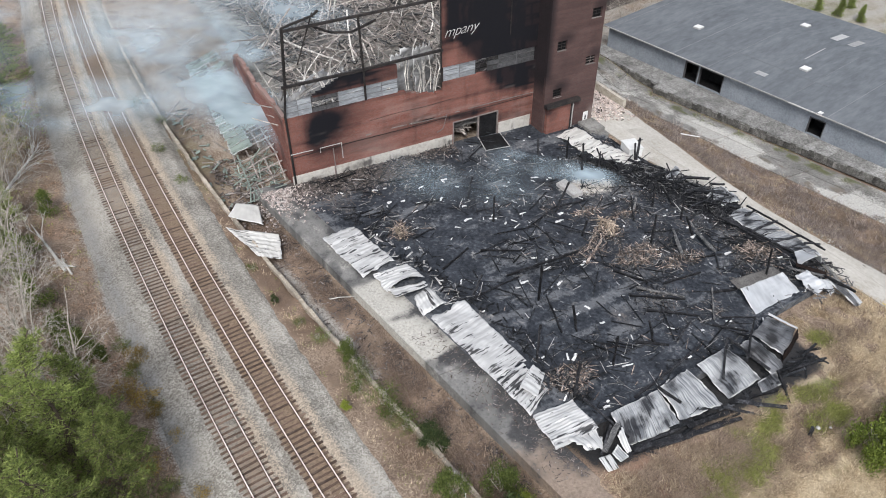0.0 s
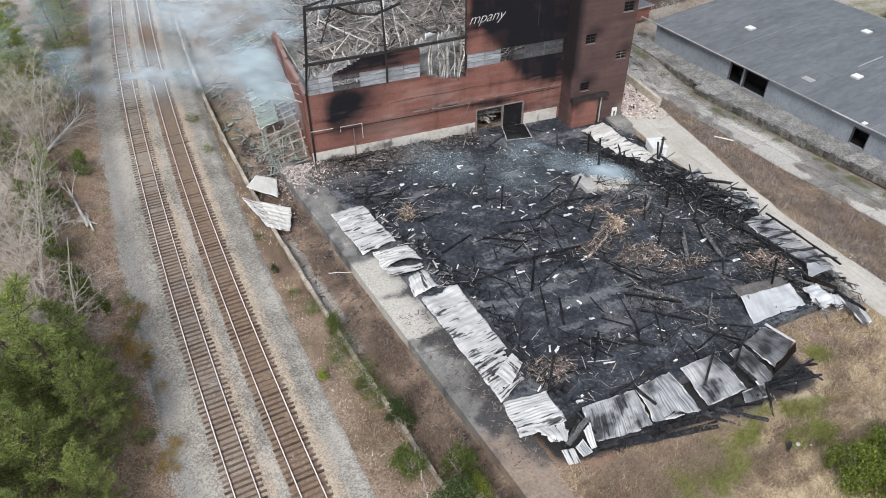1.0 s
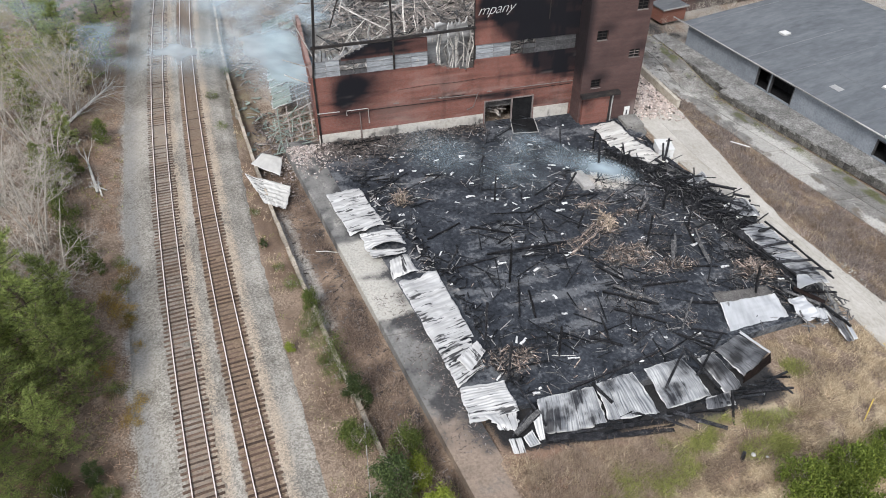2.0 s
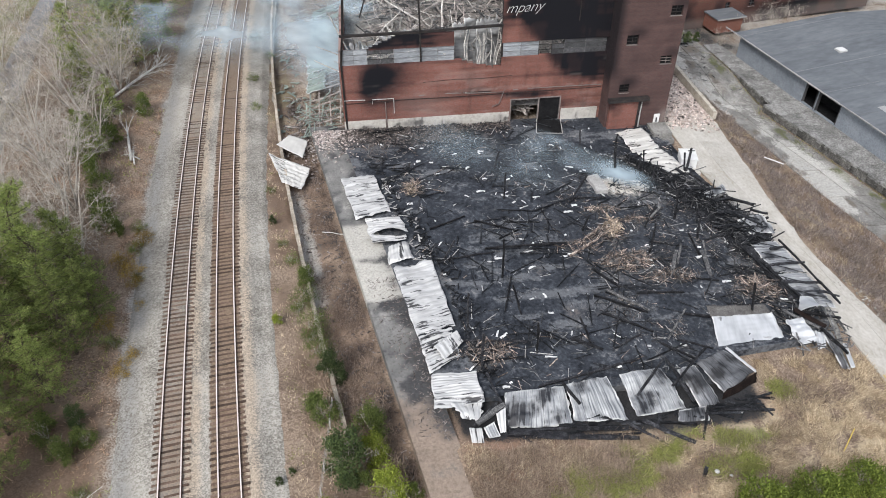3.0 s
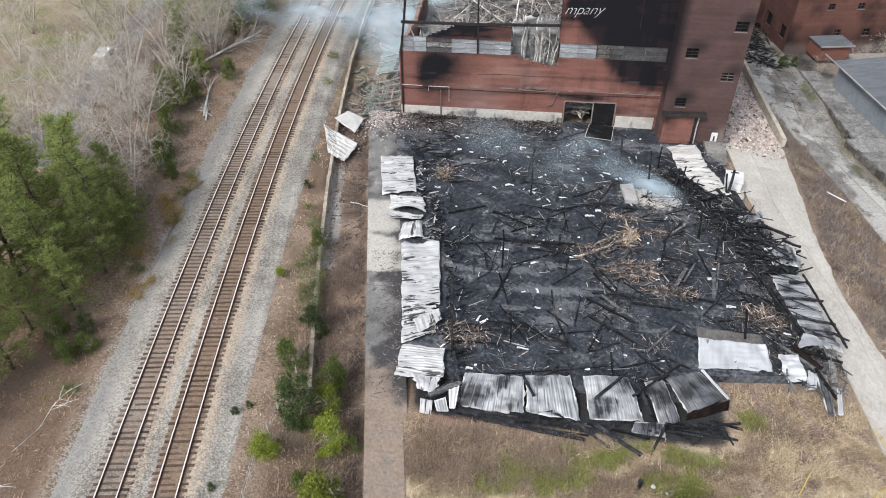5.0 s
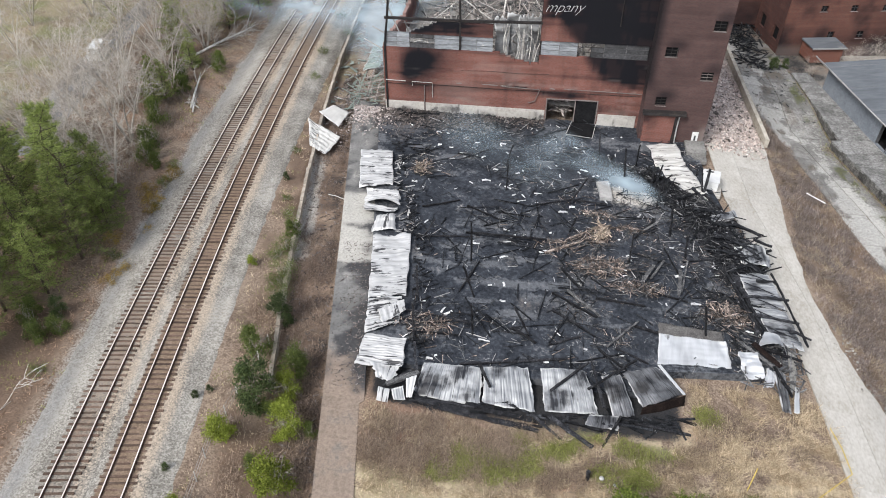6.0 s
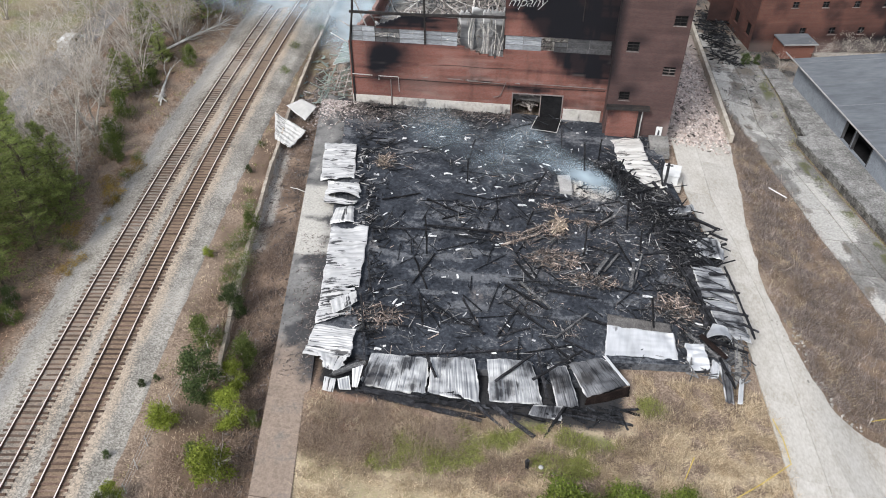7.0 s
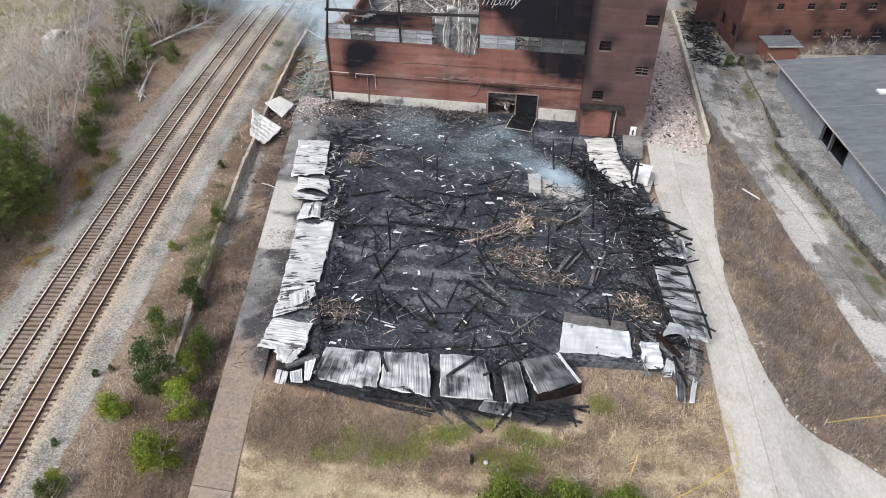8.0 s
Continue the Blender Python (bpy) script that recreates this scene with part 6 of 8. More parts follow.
def clumped(rg):
    spot = on_floor(rg)  # drifts of debris with bare floor between
    if spot is None or rg.random() > ramp(fbm(spot[0], spot[1], 3.0, 141), 0.35, 0.7) + 0.06:
        return None
    return spot


def heap_right(y):
    """The outer line of the burnt heap on the drive side."""
    return float(np.interp(-y, [8, 12, 14.4, 16.4, 19, 21.4, 23.3, 26, 35], [31.5, 34.2, 37.2, 39.2, 40.0, 41.0, 42.0, 41.6, 42.4]))


def heap_top(x, y):
    edge = np.interp(-np.asarray(y, float), [8, 12, 14.4, 16.4, 19, 21.4, 23.3, 26, 35], [31.5, 34.2, 37.2, 39.2, 40.0, 41.0, 42.0, 41.6, 42.4])
    h = 0.75 * np.exp(-((x - edge + 2.6) / 1.9) ** 2) * ramp(-np.asarray(y, float), 9, 14) * (x < edge + 0.2) * (1 - ramp(-np.asarray(y, float), 24.5, 29))
    return floor_z(x) - 0.06 + h * (0.5 + fbm(x, y, 1.6, 155)) + 0.22 * (fbm(x, y, 0.5, 156) - 0.5) * ramp(h, 0.05, 0.3)


def east_side(rg):
    y = rg.uniform(-35, -9)
    x = heap_right(y) - abs(rg.gauss(0, 3.0))
    if y < -25.5 and x > 38.4 and rg.random() < 0.93:
        return None
    return (x, y, max(floor_z(x), float(heap_top(x, y))))


def around(cx, cy, rx, ry, top=0.3):
    def spot(rg):
        a, r = rg.uniform(0, 2 * math.pi), math.sqrt(rg.random()) * rg.uniform(0.7, 1.15)
        x, y = cx + rx * r * math.cos(a), cy + ry * r * math.sin(a)
        return (x, y, floor_z(x) + top * max(0, 1 - r) * rg.random())
    return spot


scatter("charred_debris", 210, 1, clumped, (1.4, 4.6), (0.06, 0.13), CHAR, "scattered charred black timbers on the burnt floor", "debris", 0.25, 0.05, ways=(0.05, 0.6, -0.7, 1.4))
scatter("charred_debris", 850, 2, clumped, (0.25, 1.6), (0.03, 0.07), CHAR, "small charred sticks and coals over the floor", "debris", 0.15, 0.12)
scatter("ash_debris", 520, 3, clumped, (0.3, 1.9), (0.025, 0.065), CHAR_GREY, "ash-grey burnt sticks and flakes over the floor", "debris", 0.16, 0.08, ways="bundles")
ev, ef = lay_grid(np.linspace(31, 42.6, 90), np.linspace(-31, -9, 150), heap_top)
mid = ev[ef].mean(1)
ef = ef[heap_top(mid[:, 0], mid[:, 1]) > floor_z(mid[:, 0]) + 0.04]
me = bpy.data.meshes.new("ash_heap")
me.from_pydata(ev.tolist(), [], ef.tolist())
me.materials.append(surface("burnt_heap", [(0.007, 0.0072, 0.0085), (0.018, 0.0185, 0.021), (0.06, 0.061, 0.066)], spec=0.05, size=0.9, fine=0.14, rough=0.95, vary=0, bump=1.0))
tagged(new("ash_heap", me), "low mound of black ash and charred fragments by the drive", "debris", kind="stuff")
def right_half(rg):
    x, y = rg.uniform(22, 41), rg.uniform(-37, -15)
    return (x, y, floor_z(x)) if in_floor(x, y) and rg.random() < ramp(fbm(x, y, 2.0, 158), 0.35, 0.6) else None


scatter("fine_debris", 1500, 43, right_half, (0.12, 0.9), (0.015, 0.05), CHAR_GREY, "fine grey and black splinters strewn over the floor", "debris", 0.12, 0.1, height=0.5)
scatter("fine_debris", 500, 44, right_half, (0.12, 0.8), (0.015, 0.045), SPLINTER, "fine brown splinters strewn over the floor", "debris", 0.12, 0.1, height=0.5)
scatter("charred_debris", 85, 4, east_side, (1.4, 4.6), (0.07, 0.17), CHAR, "heap of charred timbers along the drive side", "debris", 0.5, 0.08, ways=(-0.75, -0.6, 0.1, 0.7))
scatter("charred_debris", 700, 6, east_side, (0.15, 1.1), (0.03, 0.09), CHAR, "small charred fragments in the heap along the drive", "debris", 0.2, 0.15)
scatter("ash_debris", 420, 5, east_side, (0.3, 1.8), (0.025, 0.07), CHAR_GREY, "grey burnt sticks in the heap along the drive", "debris", 0.2, 0.12)
for k, (cx, cy, rx, ry, n, top) in enumerate(((26.3, -27.2, 2.3, 1.3, 230, 0.4), (29.6, -29.6, 2.4, 0.8, 90, 0.25), (36.9, -32.0, 1.9, 1.5, 190, 0.6), (7.0, -13.4, 0.9, 1.5, 80, 0.7), (11.1, -37.2, 2.2, 1.4, 150, 0.4), (26.0, -19.0, 1.5, 0.7, 60, 0.25), (28.9, -21.0, 1.7, 0.4, 50, 0.3), (22.4, -24.6, 2.0, 0.9, 60, 0.3), (25.4, -23.0, 1.8, 1.2, 70, 0.4))):
    scatter("wood_pile", n * 4 // 5, 10 + k, around(cx, cy, rx * 1.15, ry * 1.15, top), (0.3, 1.4), (0.03, 0.085), SPLINTER, "heap of split unburnt wood among the char", "wood pile", 0.35, 0.15, height=0.5)
    scatter("ash_debris", n // 2, 110 + k, around(cx, cy, rx * 1.2, ry * 1.2, top), (0.3, 1.5), (0.03, 0.08), CHAR_GREY, "burnt sticks mixed into the split wood", "debris", 0.25, 0.14, ways="bundles")
scatter("wood_pile", 60, 30, around(26.2, -22.0, 0.8, 1.4, 0.7), (0.7, 2.0), (0.05, 0.14), FRESH_WOOD, "heap of bright yellow split wood on the black floor", "wood pile", 0.4, 0.22, height=0.5, ways=(0.5, 0.9, 1.3, 2.2))
scatter("wood_pile", 26, 32, around(6.8, -13.5, 0.6, 1.2, 0.6), (0.5, 1.6), (0.05, 0.12), FRESH_WOOD, "heap of reddish split wood beside the fallen sheets", "wood pile", 0.4, 0.2, height=0.5)
# single bright scraps of sheet on the floor
SCRAPS = [(12.4, -6.9), (9.5, -8.4), (8.1, -8.0), (18.2, -17.7), (20.8, -25.7), (23.5, -17.9), (12.6, -15.2), (8.9, -22.8), (17.7, -23.9), (22.4, -19.0), (16.6, -15.5), (7.6, -5.2), (8.7, -5.3), (15.4, -6.6), (6.5, -16.0), (24.8, -10.8),
          (13.4, -9.9), (19.9, -16.1), (14.2, -14.5), (14.2, -25.5), (17.2, -24.8), (17.1, -27.1), (9.9, -10.7), (15.0, -12.2), (28.4, -28.0), (33.4, -27.2), (34.5, -30.8), (12.4, -35.1), (12.9, -35.4), (12.1, -40.8), (16.3, -38.1), (22.6, -19.0)]
for k, (x, y) in enumerate(SCRAPS):
    rg = random.Random(700 + k)
    q, L = rg.gauss(0.1, 0.6), rg.uniform(0.2, 0.5)
    way = Vector((math.cos(q), math.sin(q), rg.uniform(-0.1, 0.15))) * L
    up = Vector((0, 0, rg.uniform(0.0, 0.06)))
    ob = part("metal_scrap", Soup().bar([-way, up - way * 0.3, up * 0.6 + way * 0.4, way], rg.uniform(0.12, 0.32), 0.05, rg, 0.5, rg.uniform(0.5, 1.0)), SCRAP)
    ob.location = (x, y, floor_z(x) + 0.12)
    tagged(ob, "bent scrap of white metal sheet on the black floor", "metal scrap", "white scraps on the floor")
scatter("ash_flakes", 900, 28, clumped, (0.1, 0.5), (0.03, 0.08), ASH_BITS, "pale ash flakes and small rubbish over the black floor", "debris", 0.08, 0.15, height=0.4)
scatter("ash_flakes", 260, 29, east_side, (0.06, 0.3), (0.03, 0.1), ASH_BITS, "pale ash flakes in the heap along the drive", "debris", 0.5, 0.2, height=0.4)
scatter("pale_sticks", 170, 27, clumped, (0.4, 2.0), (0.03, 0.06), ASH_PALE, "thin pale burnt sticks across the black floor", "debris", 0.2, 0.06, ways="bundles")
scatter("wood_scraps", 130, 20, clumped, (0.3, 1.4), (0.03, 0.07), SPLINTER, "scattered brown wood splinters on the burnt floor", "debris", 0.16, 0.08)
scatter("metal_scraps", 130, 21, on_floor, (0.15, 0.7), (0.06, 0.2), SCRAP, "scattered white metal scraps on the burnt floor", "debris", 0.15, 0.12, bend=0.05, height=0.25)
foot = lambda x0, x1, depth: lambda rg: (lambda x, y: (x, y, floor_z(x)))(rg.uniform(x0, x1), -abs(rg.gauss(0, depth)) - 0.15)
scatter("fallen_masonry", 1500, 22, foot(-0.5, 13.5, 2.6), (0.06, 0.4), (0.03, 0.11), BRICK_BITS, "broken brick, bark and plaster along the wall foot", "debris", 0.14, 0.15, height=0.5)
scatter("fallen_masonry", 420, 18, foot(13, 20, 0.9), (0.08, 0.45), (0.03, 0.11), BRICK_BITS, "broken brick and boards along the wall foot", "debris", 0.12, 0.15, height=0.5)
scatter("charred_debris", 260, 36, foot(2, 20, 2.0), (0.3, 1.4), (0.03, 0.08), CHAR, "charred sticks along the wall foot", "debris", 0.2, 0.1)
scatter("fallen_masonry", 900, 19, lambda rg: (lambda x, y: (x, y, floor_z(x) if x > dock_x(y) else float(land_z(x, y)) + 0.3 * rg.random()))(rg.gauss(-2.2, 1.5), -0.3 - abs(rg.gauss(0, 2.4))), (0.07, 0.3), (0.05, 0.14), PALE_BITS, "pale broken plaster and brick at the factory corner", "debris", 0.12, 0.2)
# torn edge of the fallen sheets, with ash and shards beside them
scatter("sheet_shards", 55, 39, lambda rg: (lambda y: (west_edge(y) + rg.gauss(0.7, 0.6), y, floor_z(5)))(rg.uniform(-26, -11)), (0.3, 1.3), (0.03, 0.16), ASH_PALE, "pale torn shards and battens beside the fallen sheets", "debris", 0.45, 0.2, height=0.35, clear=False)
scatter("charred_debris", 60, 23, lambda rg: (lambda x: (x, -44.45 + 0.06 * max(0, x - 21) + rg.gauss(0, 0.3), -0.8 - 0.022 * x))(rg.uniform(9.5, 32)), (0.6, 3.2), (0.1, 0.3), CHAR, "charred boards spilled under the front sheets", "debris", 0.35, 0.06, height=0.35, ways=(-0.1, -0.02, 0.08))
scatter("apron_litter", 420, 42, lambda rg: (lambda y: (dock_x(y) + 3.1 * math.sqrt(rg.random()), y, floor_z(4) + 0.03))(rg.uniform(-45, -27)), (0.05, 0.5), (0.02, 0.07), BRICK_BITS, "dark bits and sticks littered over the apron", "litter", 0.03, 0.04, height=0.4, clear=False)
scatter("charred_debris", 200, 24, lambda rg: (lambda y: (west_edge(y) + 0.2 + abs(rg.gauss(0, 0.8)), y, floor_z(5)))(rg.uniform(-41, -8)), (0.3, 1.2), (0.05, 0.14), CHAR, "charred boards beside the west sheets", "debris", 0.35, 0.15)
scatter("ash_debris", 90, 25, lambda rg: (rg.uniform(37, 42.3), rg.uniform(-39.5, -35), -1.0), (0.4, 1.8), (0.05, 0.13), CHAR_GREY, "weathered burnt boards at the front corner", "debris", 0.6, 0.2)

# white block and ash on the floor
block = thing("insulation_block", 27.6, -14.5, floor_z(27.6), 6, "pale block of fallen insulation on ash", "block")
s = Soup().bar([(-0.7, -1.5, 0.22), (-0.6, 0, 0.26), (-0.75, 1.5, 0.2)], 1.3, 0.5, random.Random(3), 0.12)
part("slab", s, FRAME_PALE, block)
scatter("ash_heap", 170, 26, around(29.8, -14.8, 2.3, 1.5, 0.15), (0.04, 0.16), (0.03, 0.1), surface("ash", [(0.42, 0.39, 0.36), (0.62, 0.59, 0.55), (0.75, 0.72, 0.69)], size=0.5, fine=0.08, rough=0.95, vary=0.2, island=True), "heap of white ash and plaster on the floor", "ash", 0.15, 0.1)

# utility box and posts by the drive
box_thing = thing("utility_box", 38.4, -11.0, -0.95, -12, "white metal utility box on a concrete pad beside the drive", "utility box")
s = Soup().bar([(0, -1.1, 0.62), (0, 1.1, 0.62)], 1.7, 1.1)
part("body", s, WHITE, box_thing)
part("lid", Soup().box(-0.92, 0.92, -1.18, 1.18, 1.17, 1.26), WHITE, box_thing)
part("pad", Soup().box(-1.3, 1.3, -1.9, 1.7, -0.25, 0.07), CONCRETE, box_thing)
post = thing("pole_stub", 37.5, -13.0, -1.0, 0, "burnt stub of a service pole beside the white box", "post")
part("shaft", Soup().tube([(0, 0, -0.2), (0.05, 0, 1.8), (0.0, 0, 3.4)], [0.16, 0.15, 0.13], 8), CHAR_ONE, post)
part("bracket", Soup().bar([(-0.3, 0, 3.1), (0.5, 0.1, 3.0)], 0.1, 0.1), CHAR_ONE, post)
step = thing("doorstep", 36.6, -3.9, -1.1, 0, "grey concrete block steps at the tower's foot", "steps")
part("step", Soup().box(0, 2.2, -1.4, 1.3, -0.2, 0.75), PAD, step)
part("step", Soup().box(0, 2.2, -2.3, -1.43, -0.2, 0.35), PAD, step)

scatter("drive_stones", 80, 56, lambda rg: (lambda y: (lambda x: (x, y, float(land_z(x, y)) + 0.02))(float(drive_right(y)) + rg.gauss(0.4, 0.8)))(rg.uniform(-43, -30)), (0.08, 0.3), (0.06, 0.16), surface("kerb_chips", [(0.2, 0.187, 0.168), (0.36, 0.34, 0.31), (0.54, 0.52, 0.485)], size=0.5, fine=0.08, rough=0.95, vary=0.3, island=True), "broken concrete chips along the edge of the drive", "stones", 0.1, 0.2)

# ======================= collapsed inside of the factory =======================
def heap_z(x, y):
    x, y = np.asarray(x, float), np.asarray(y, float)
    return 1.4 + 4.4 * ramp(y, 1, 16) * (0.45 + 0.75 * fbm(x, y, 7, 151)) - 2.5 * ramp(y, 40, 60) + 0.8 * (fbm(x, y, 1.5, 152) - 0.5)


hv, hf = lay_grid(np.linspace(0.5, 38.2, 60), np.linspace(0.6, 60, 90), heap_z)
me = bpy.data.meshes.new("rubble_heap")
me.from_pydata(hv.tolist(), [], hf.tolist())
me.materials.append(surface("rubble_dust", [(0.12, 0.11, 0.1), (0.24, 0.225, 0.205), (0.4, 0.38, 0.35)], size=1.5, fine=0.15, rough=0.95, vary=0, bump=0.8))
tagged(new("rubble_heap", me), "grey heap of collapsed floors inside the brick shell", "rubble", kind="stuff")
inside = lambda rg: (lambda x, y: (x, y, float(heap_z(x, y))))(rg.uniform(3.4, 34), rg.uniform(4.2, 52))
near_wall = lambda rg: (lambda x, y: (x, y, float(heap_z(x, y))))(rg.uniform(1.6, 30), rg.uniform(1.7, 6))
def bent_strips(name, count, seed, place, length, width, curl, material, label):
    """Long strips of duct and sheet, bowed and looped by the heat."""
    rg = random.Random(seed)
    s = Soup()
    for _ in range(count):
        p = Vector(place(rg)) + Vector((0, 0, rg.uniform(0.2, 1.8)))
        d, axis = rand_unit(rg), rand_unit(rg)
        d.z = abs(d.z) * 0.6
        d.normalize()
        L, turn, n = rg.uniform(*length), rg.gauss(0, curl), 9
        pts = [p]
        for k in range(n):
            d = (Matrix.Rotation(turn / n, 3, axis) @ d).normalized()
            pts.append(pts[-1] + d * L / n)
        low = min(q.z for q in pts)
        pts = [q + Vector((0, 0, max(0.0, p.z - 0.6 - low))) for q in pts]
        w = rg.uniform(*width)
        s.bar(pts, w, w * rg.uniform(0.3, 0.9), rg, 0.1, rg.uniform(0.6, 1.0))
    return tagged(part(name, s, material), label, "rubble", kind="stuff")


bent_strips("bent_ducts", 120, 37, inside, (3.0, 8.0), (0.06, 0.22), 1.0, DUCT, "pale ducts and strips looped by the fire inside the brick shell")
# torn sheets and ribbons hanging in the breach of the wall
rng = random.Random(38)
for k, (x0, x1, y, z0, z1) in enumerate(((13.3, 15.0, 1.3, 6.4, 11.6), (14.6, 16.4, 1.9, 5.8, 11.7), (16.0, 17.3, 1.4, 5.6, 11.7), (17.1, 18.7, 1.7, 5.4, 11.8))):
    sheet("metal_sheet", [(x0 + rng.uniform(-0.3, 0.3), y, z0), (x1 + rng.uniform(-0.3, 0.3), y + 0.3, z0 - 0.3), (x1, y + 0.8, z1), (x0, y + 0.5, z1)], SHEET_DUSTY, "dusty grey sheet hanging torn in the breach of the factory wall", "metal sheet", "sheets hanging in the breach", ribs=3, rib=0.06, warp=0.4, seed=170 + k, cells=(14, 26), ragged=0.2, along_ribs=True)
s = Soup()
for k in range(13):
    x = rng.uniform(14.6, 18.5)
    lean, bow = rng.gauss(0, 0.35), rng.gauss(0, 0.5)
    s.bar([(x, 0.75, 7.0 + rng.uniform(-0.6, 0.5)), (x + bow * 0.6, 0.7, 8.4), (x + bow + lean * 0.5, 0.8, 9.6), (x + lean, 1.0, 11.2 + rng.uniform(-0.8, 0.4))], rng.uniform(0.08, 0.2), 0.06, rng, 0.15)
tagged(part("bent_ducts", s, DUCT), "pale metal ribbons hanging in the breach of the wall", "rubble", kind="stuff")
# slumped sheets half buried in the nearest rubble
for k, (x0, y0, x1, y1, z0, z1) in enumerate(((1.2, 3.0, 5.2, 8.4, 5.2, 6.6), (5.6, 5.0, 10.4, 11.0, 5.0, 6.8))):
    sheet("roof_sheet", [(x0, y0, z0), (x1, y0 + 0.9, z0 - 0.9), (x1 + 0.6, y1, z1), (x0 + 0.2, y1 + 0.6, z1 + 0.3)], SHEET_DUSTY, "wide grey roof sheet slumped over the rubble in the factory", "roof sheet", "sheets slumped in the factory", ribs=2, rib=0.04, warp=1.2, seed=180 + k, cells=(26, 26), ragged=0.35, holes=0.2)
bent_strips("bent_ducts", 60, 40, lambda rg: (rg.uniform(1.0, 12.5), rg.uniform(1.6, 8.0), rg.uniform(4.5, 7.0)), (2.5, 6.0), (0.06, 0.2), 1.2, DUCT, "pale strips and pipes fallen across the nearest rubble")
scatter("fallen_timbers", 420, 31, inside, (2.5, 7.5), (0.07, 0.2), RUBBLE_WOOD, "tangle of pale bent timbers inside the brick shell", "rubble", 2.0, 0.4, bend=0.03)
scatter("fallen_timbers", 1500, 32, inside, (0.8, 3.2), (0.04, 0.13), RUBBLE_WOOD, "pale broken boards inside the brick shell", "rubble", 1.2, 0.35, bend=0.07)
scatter("fallen_timbers", 500, 36, near_wall, (0.8, 2.4), (0.06, 0.18), RUBBLE_WOOD, "pale broken boards behind the front wall", "rubble", 1.0, 0.35, bend=0.07)
scatter("fallen_timbers", 700, 33, inside, (1.2, 5.0), (0.08, 0.2), CHAR_GREY, "scorched grey beams inside the brick shell", "rubble", 1.3, 0.3, bend=0.07)
scatter("fallen_timbers", 20, 34, lambda rg: (rg.uniform(13.8, 17.6), rg.uniform(1.2, 3.0), rg.uniform(4.5, 8.5)), (1.0, 2.2), (0.06, 0.13), RUBBLE_WOOD, "bent boards hanging in the breach of the wall", "rubble", 0.4, 0.9, bend=0.08)
scatter("fallen_timbers", 60, 35, lambda rg: (rg.uniform(20.8, 22.8), rg.uniform(1.4, 2.8), rg.uniform(-0.4, 1.4)), (0.9, 1.9), (0.08, 0.2), RUBBLE_WOOD, "broken boards behind the open doorway", "rubble", 0.3, 0.4)

# wreckage between the factory and the tracks
lee = lambda rg: (lambda y: (lambda x: (x, y, float(land_z(x, y)) + 1.3 * ramp(x, -5, -1) * rg.random()))(rg.uniform(max(dock_x(y) - 2.5, float(ret_x(y)) + 1.0), -0.3)))(rg.uniform(1, 58))
scatter("wreckage", 130, 41, lee, (0.5, 3.4), (0.05, 0.14), RUBBLE_WOOD, "pale boards and battens fallen beside the factory", "wreckage", 0.6, 0.3)
scatter("wreckage", 260, 42, lambda rg: (rg.uniform(-7.5, -0.5), rg.uniform(-4, 10), -0.9), (0.2, 0.9), (0.08, 0.25), BRICK_BITS, "broken brick and plaster beside the factory corner", "wreckage", 0.25, 0.2)
scatter("wreckage", 60, 43, lambda rg: (rg.uniform(-8.5, -3), rg.uniform(0, 45), -1.05), (0.3, 1.2), (0.15, 0.4), SHEET_GREEN, "green-white roofing scraps strewn on the ground", "wreckage", 0.15, 0.15, height=0.2)
# slumped canopy between the factory's side wall and the dock edge
canopy_z = lambda x, y: 2.6 + 0.3 * x + 0.25 * math.sin(y * 0.5) - (0.34 * max(0.0, 8.0 - y) if y < 8 else 0.0)
lean_to = thing("canopy", -2.3, 16.0, 0, 0, "slumped lean-to canopy with torn pale green sheets beside the factory", "canopy")
at = lambda x, y, dz=0.0: Vector((x + 2.3, y - 16.0, canopy_z(x, y) + dz))
rg = random.Random(77)
for k in range(25):
    y = 0.8 + k * 1.4
    x1 = -4.6 + rg.uniform(-0.25, 0.4)
    part("rafter", Soup().bar([at(-0.06, y, -0.1), at(-2.3, y + rg.uniform(-0.2, 0.2), -0.12), at(x1, y + rg.uniform(-0.3, 0.3), -0.1)], 0.12, 0.14, rg, 0.08), RUBBLE_WOOD, lean_to)
for x in (-0.5, -1.8, -3.1, -4.4):
    part("purlin", Soup().bar([at(x + rg.uniform(-0.2, 0.2), y, 0.02) for y in (1.0, 5.0, 9.0, 15.0, 22.0, 29.0, 34.5)], 0.14, 0.1, rg, 0.08), SHEET_GREEN if x < -4 else RUBBLE_WOOD, lean_to)
for k in range(6):
    y = 3.0 + k * 6.0
    foot = Vector((-4.5 + 2.3, y - 16.0, -1.1))
    part("post", Soup().bar([foot, at(-4.5, y, -0.15)], 0.16, 0.16, rg, 0.05), RUBBLE_WOOD, lean_to)
for k in range(16):
    y = 7.6 + k * 1.7
    for x0, x1 in ((-4.75, -2.3), (-2.35, -0.2)):
        if (k < 2 and x1 > -1) or rg.random() < 0.1:
            continue
        j = rg.uniform(-0.15, 0.15)
        corners = [(x0 + rg.uniform(-0.2, 0.2), y), (x1, y + j), (x1, y + 1.75 + j), (x0 + rg.uniform(-0.2, 0.2), y + 1.75)]
        ob = sheet("roof_sheet", [tuple(at(px, py, 0.1 + rg.uniform(0, 0.12))) for px, py in corners], SHEET_GREEN, "", "", "", ribs=5, rib=0.03, warp=0.16, seed=500 + 2 * k + (x0 > -3), cells=(22, 14), ragged=0.14, along_ribs=True, holes=0.18 if x0 < -3 else 0.36)
        ob.parent = lean_to
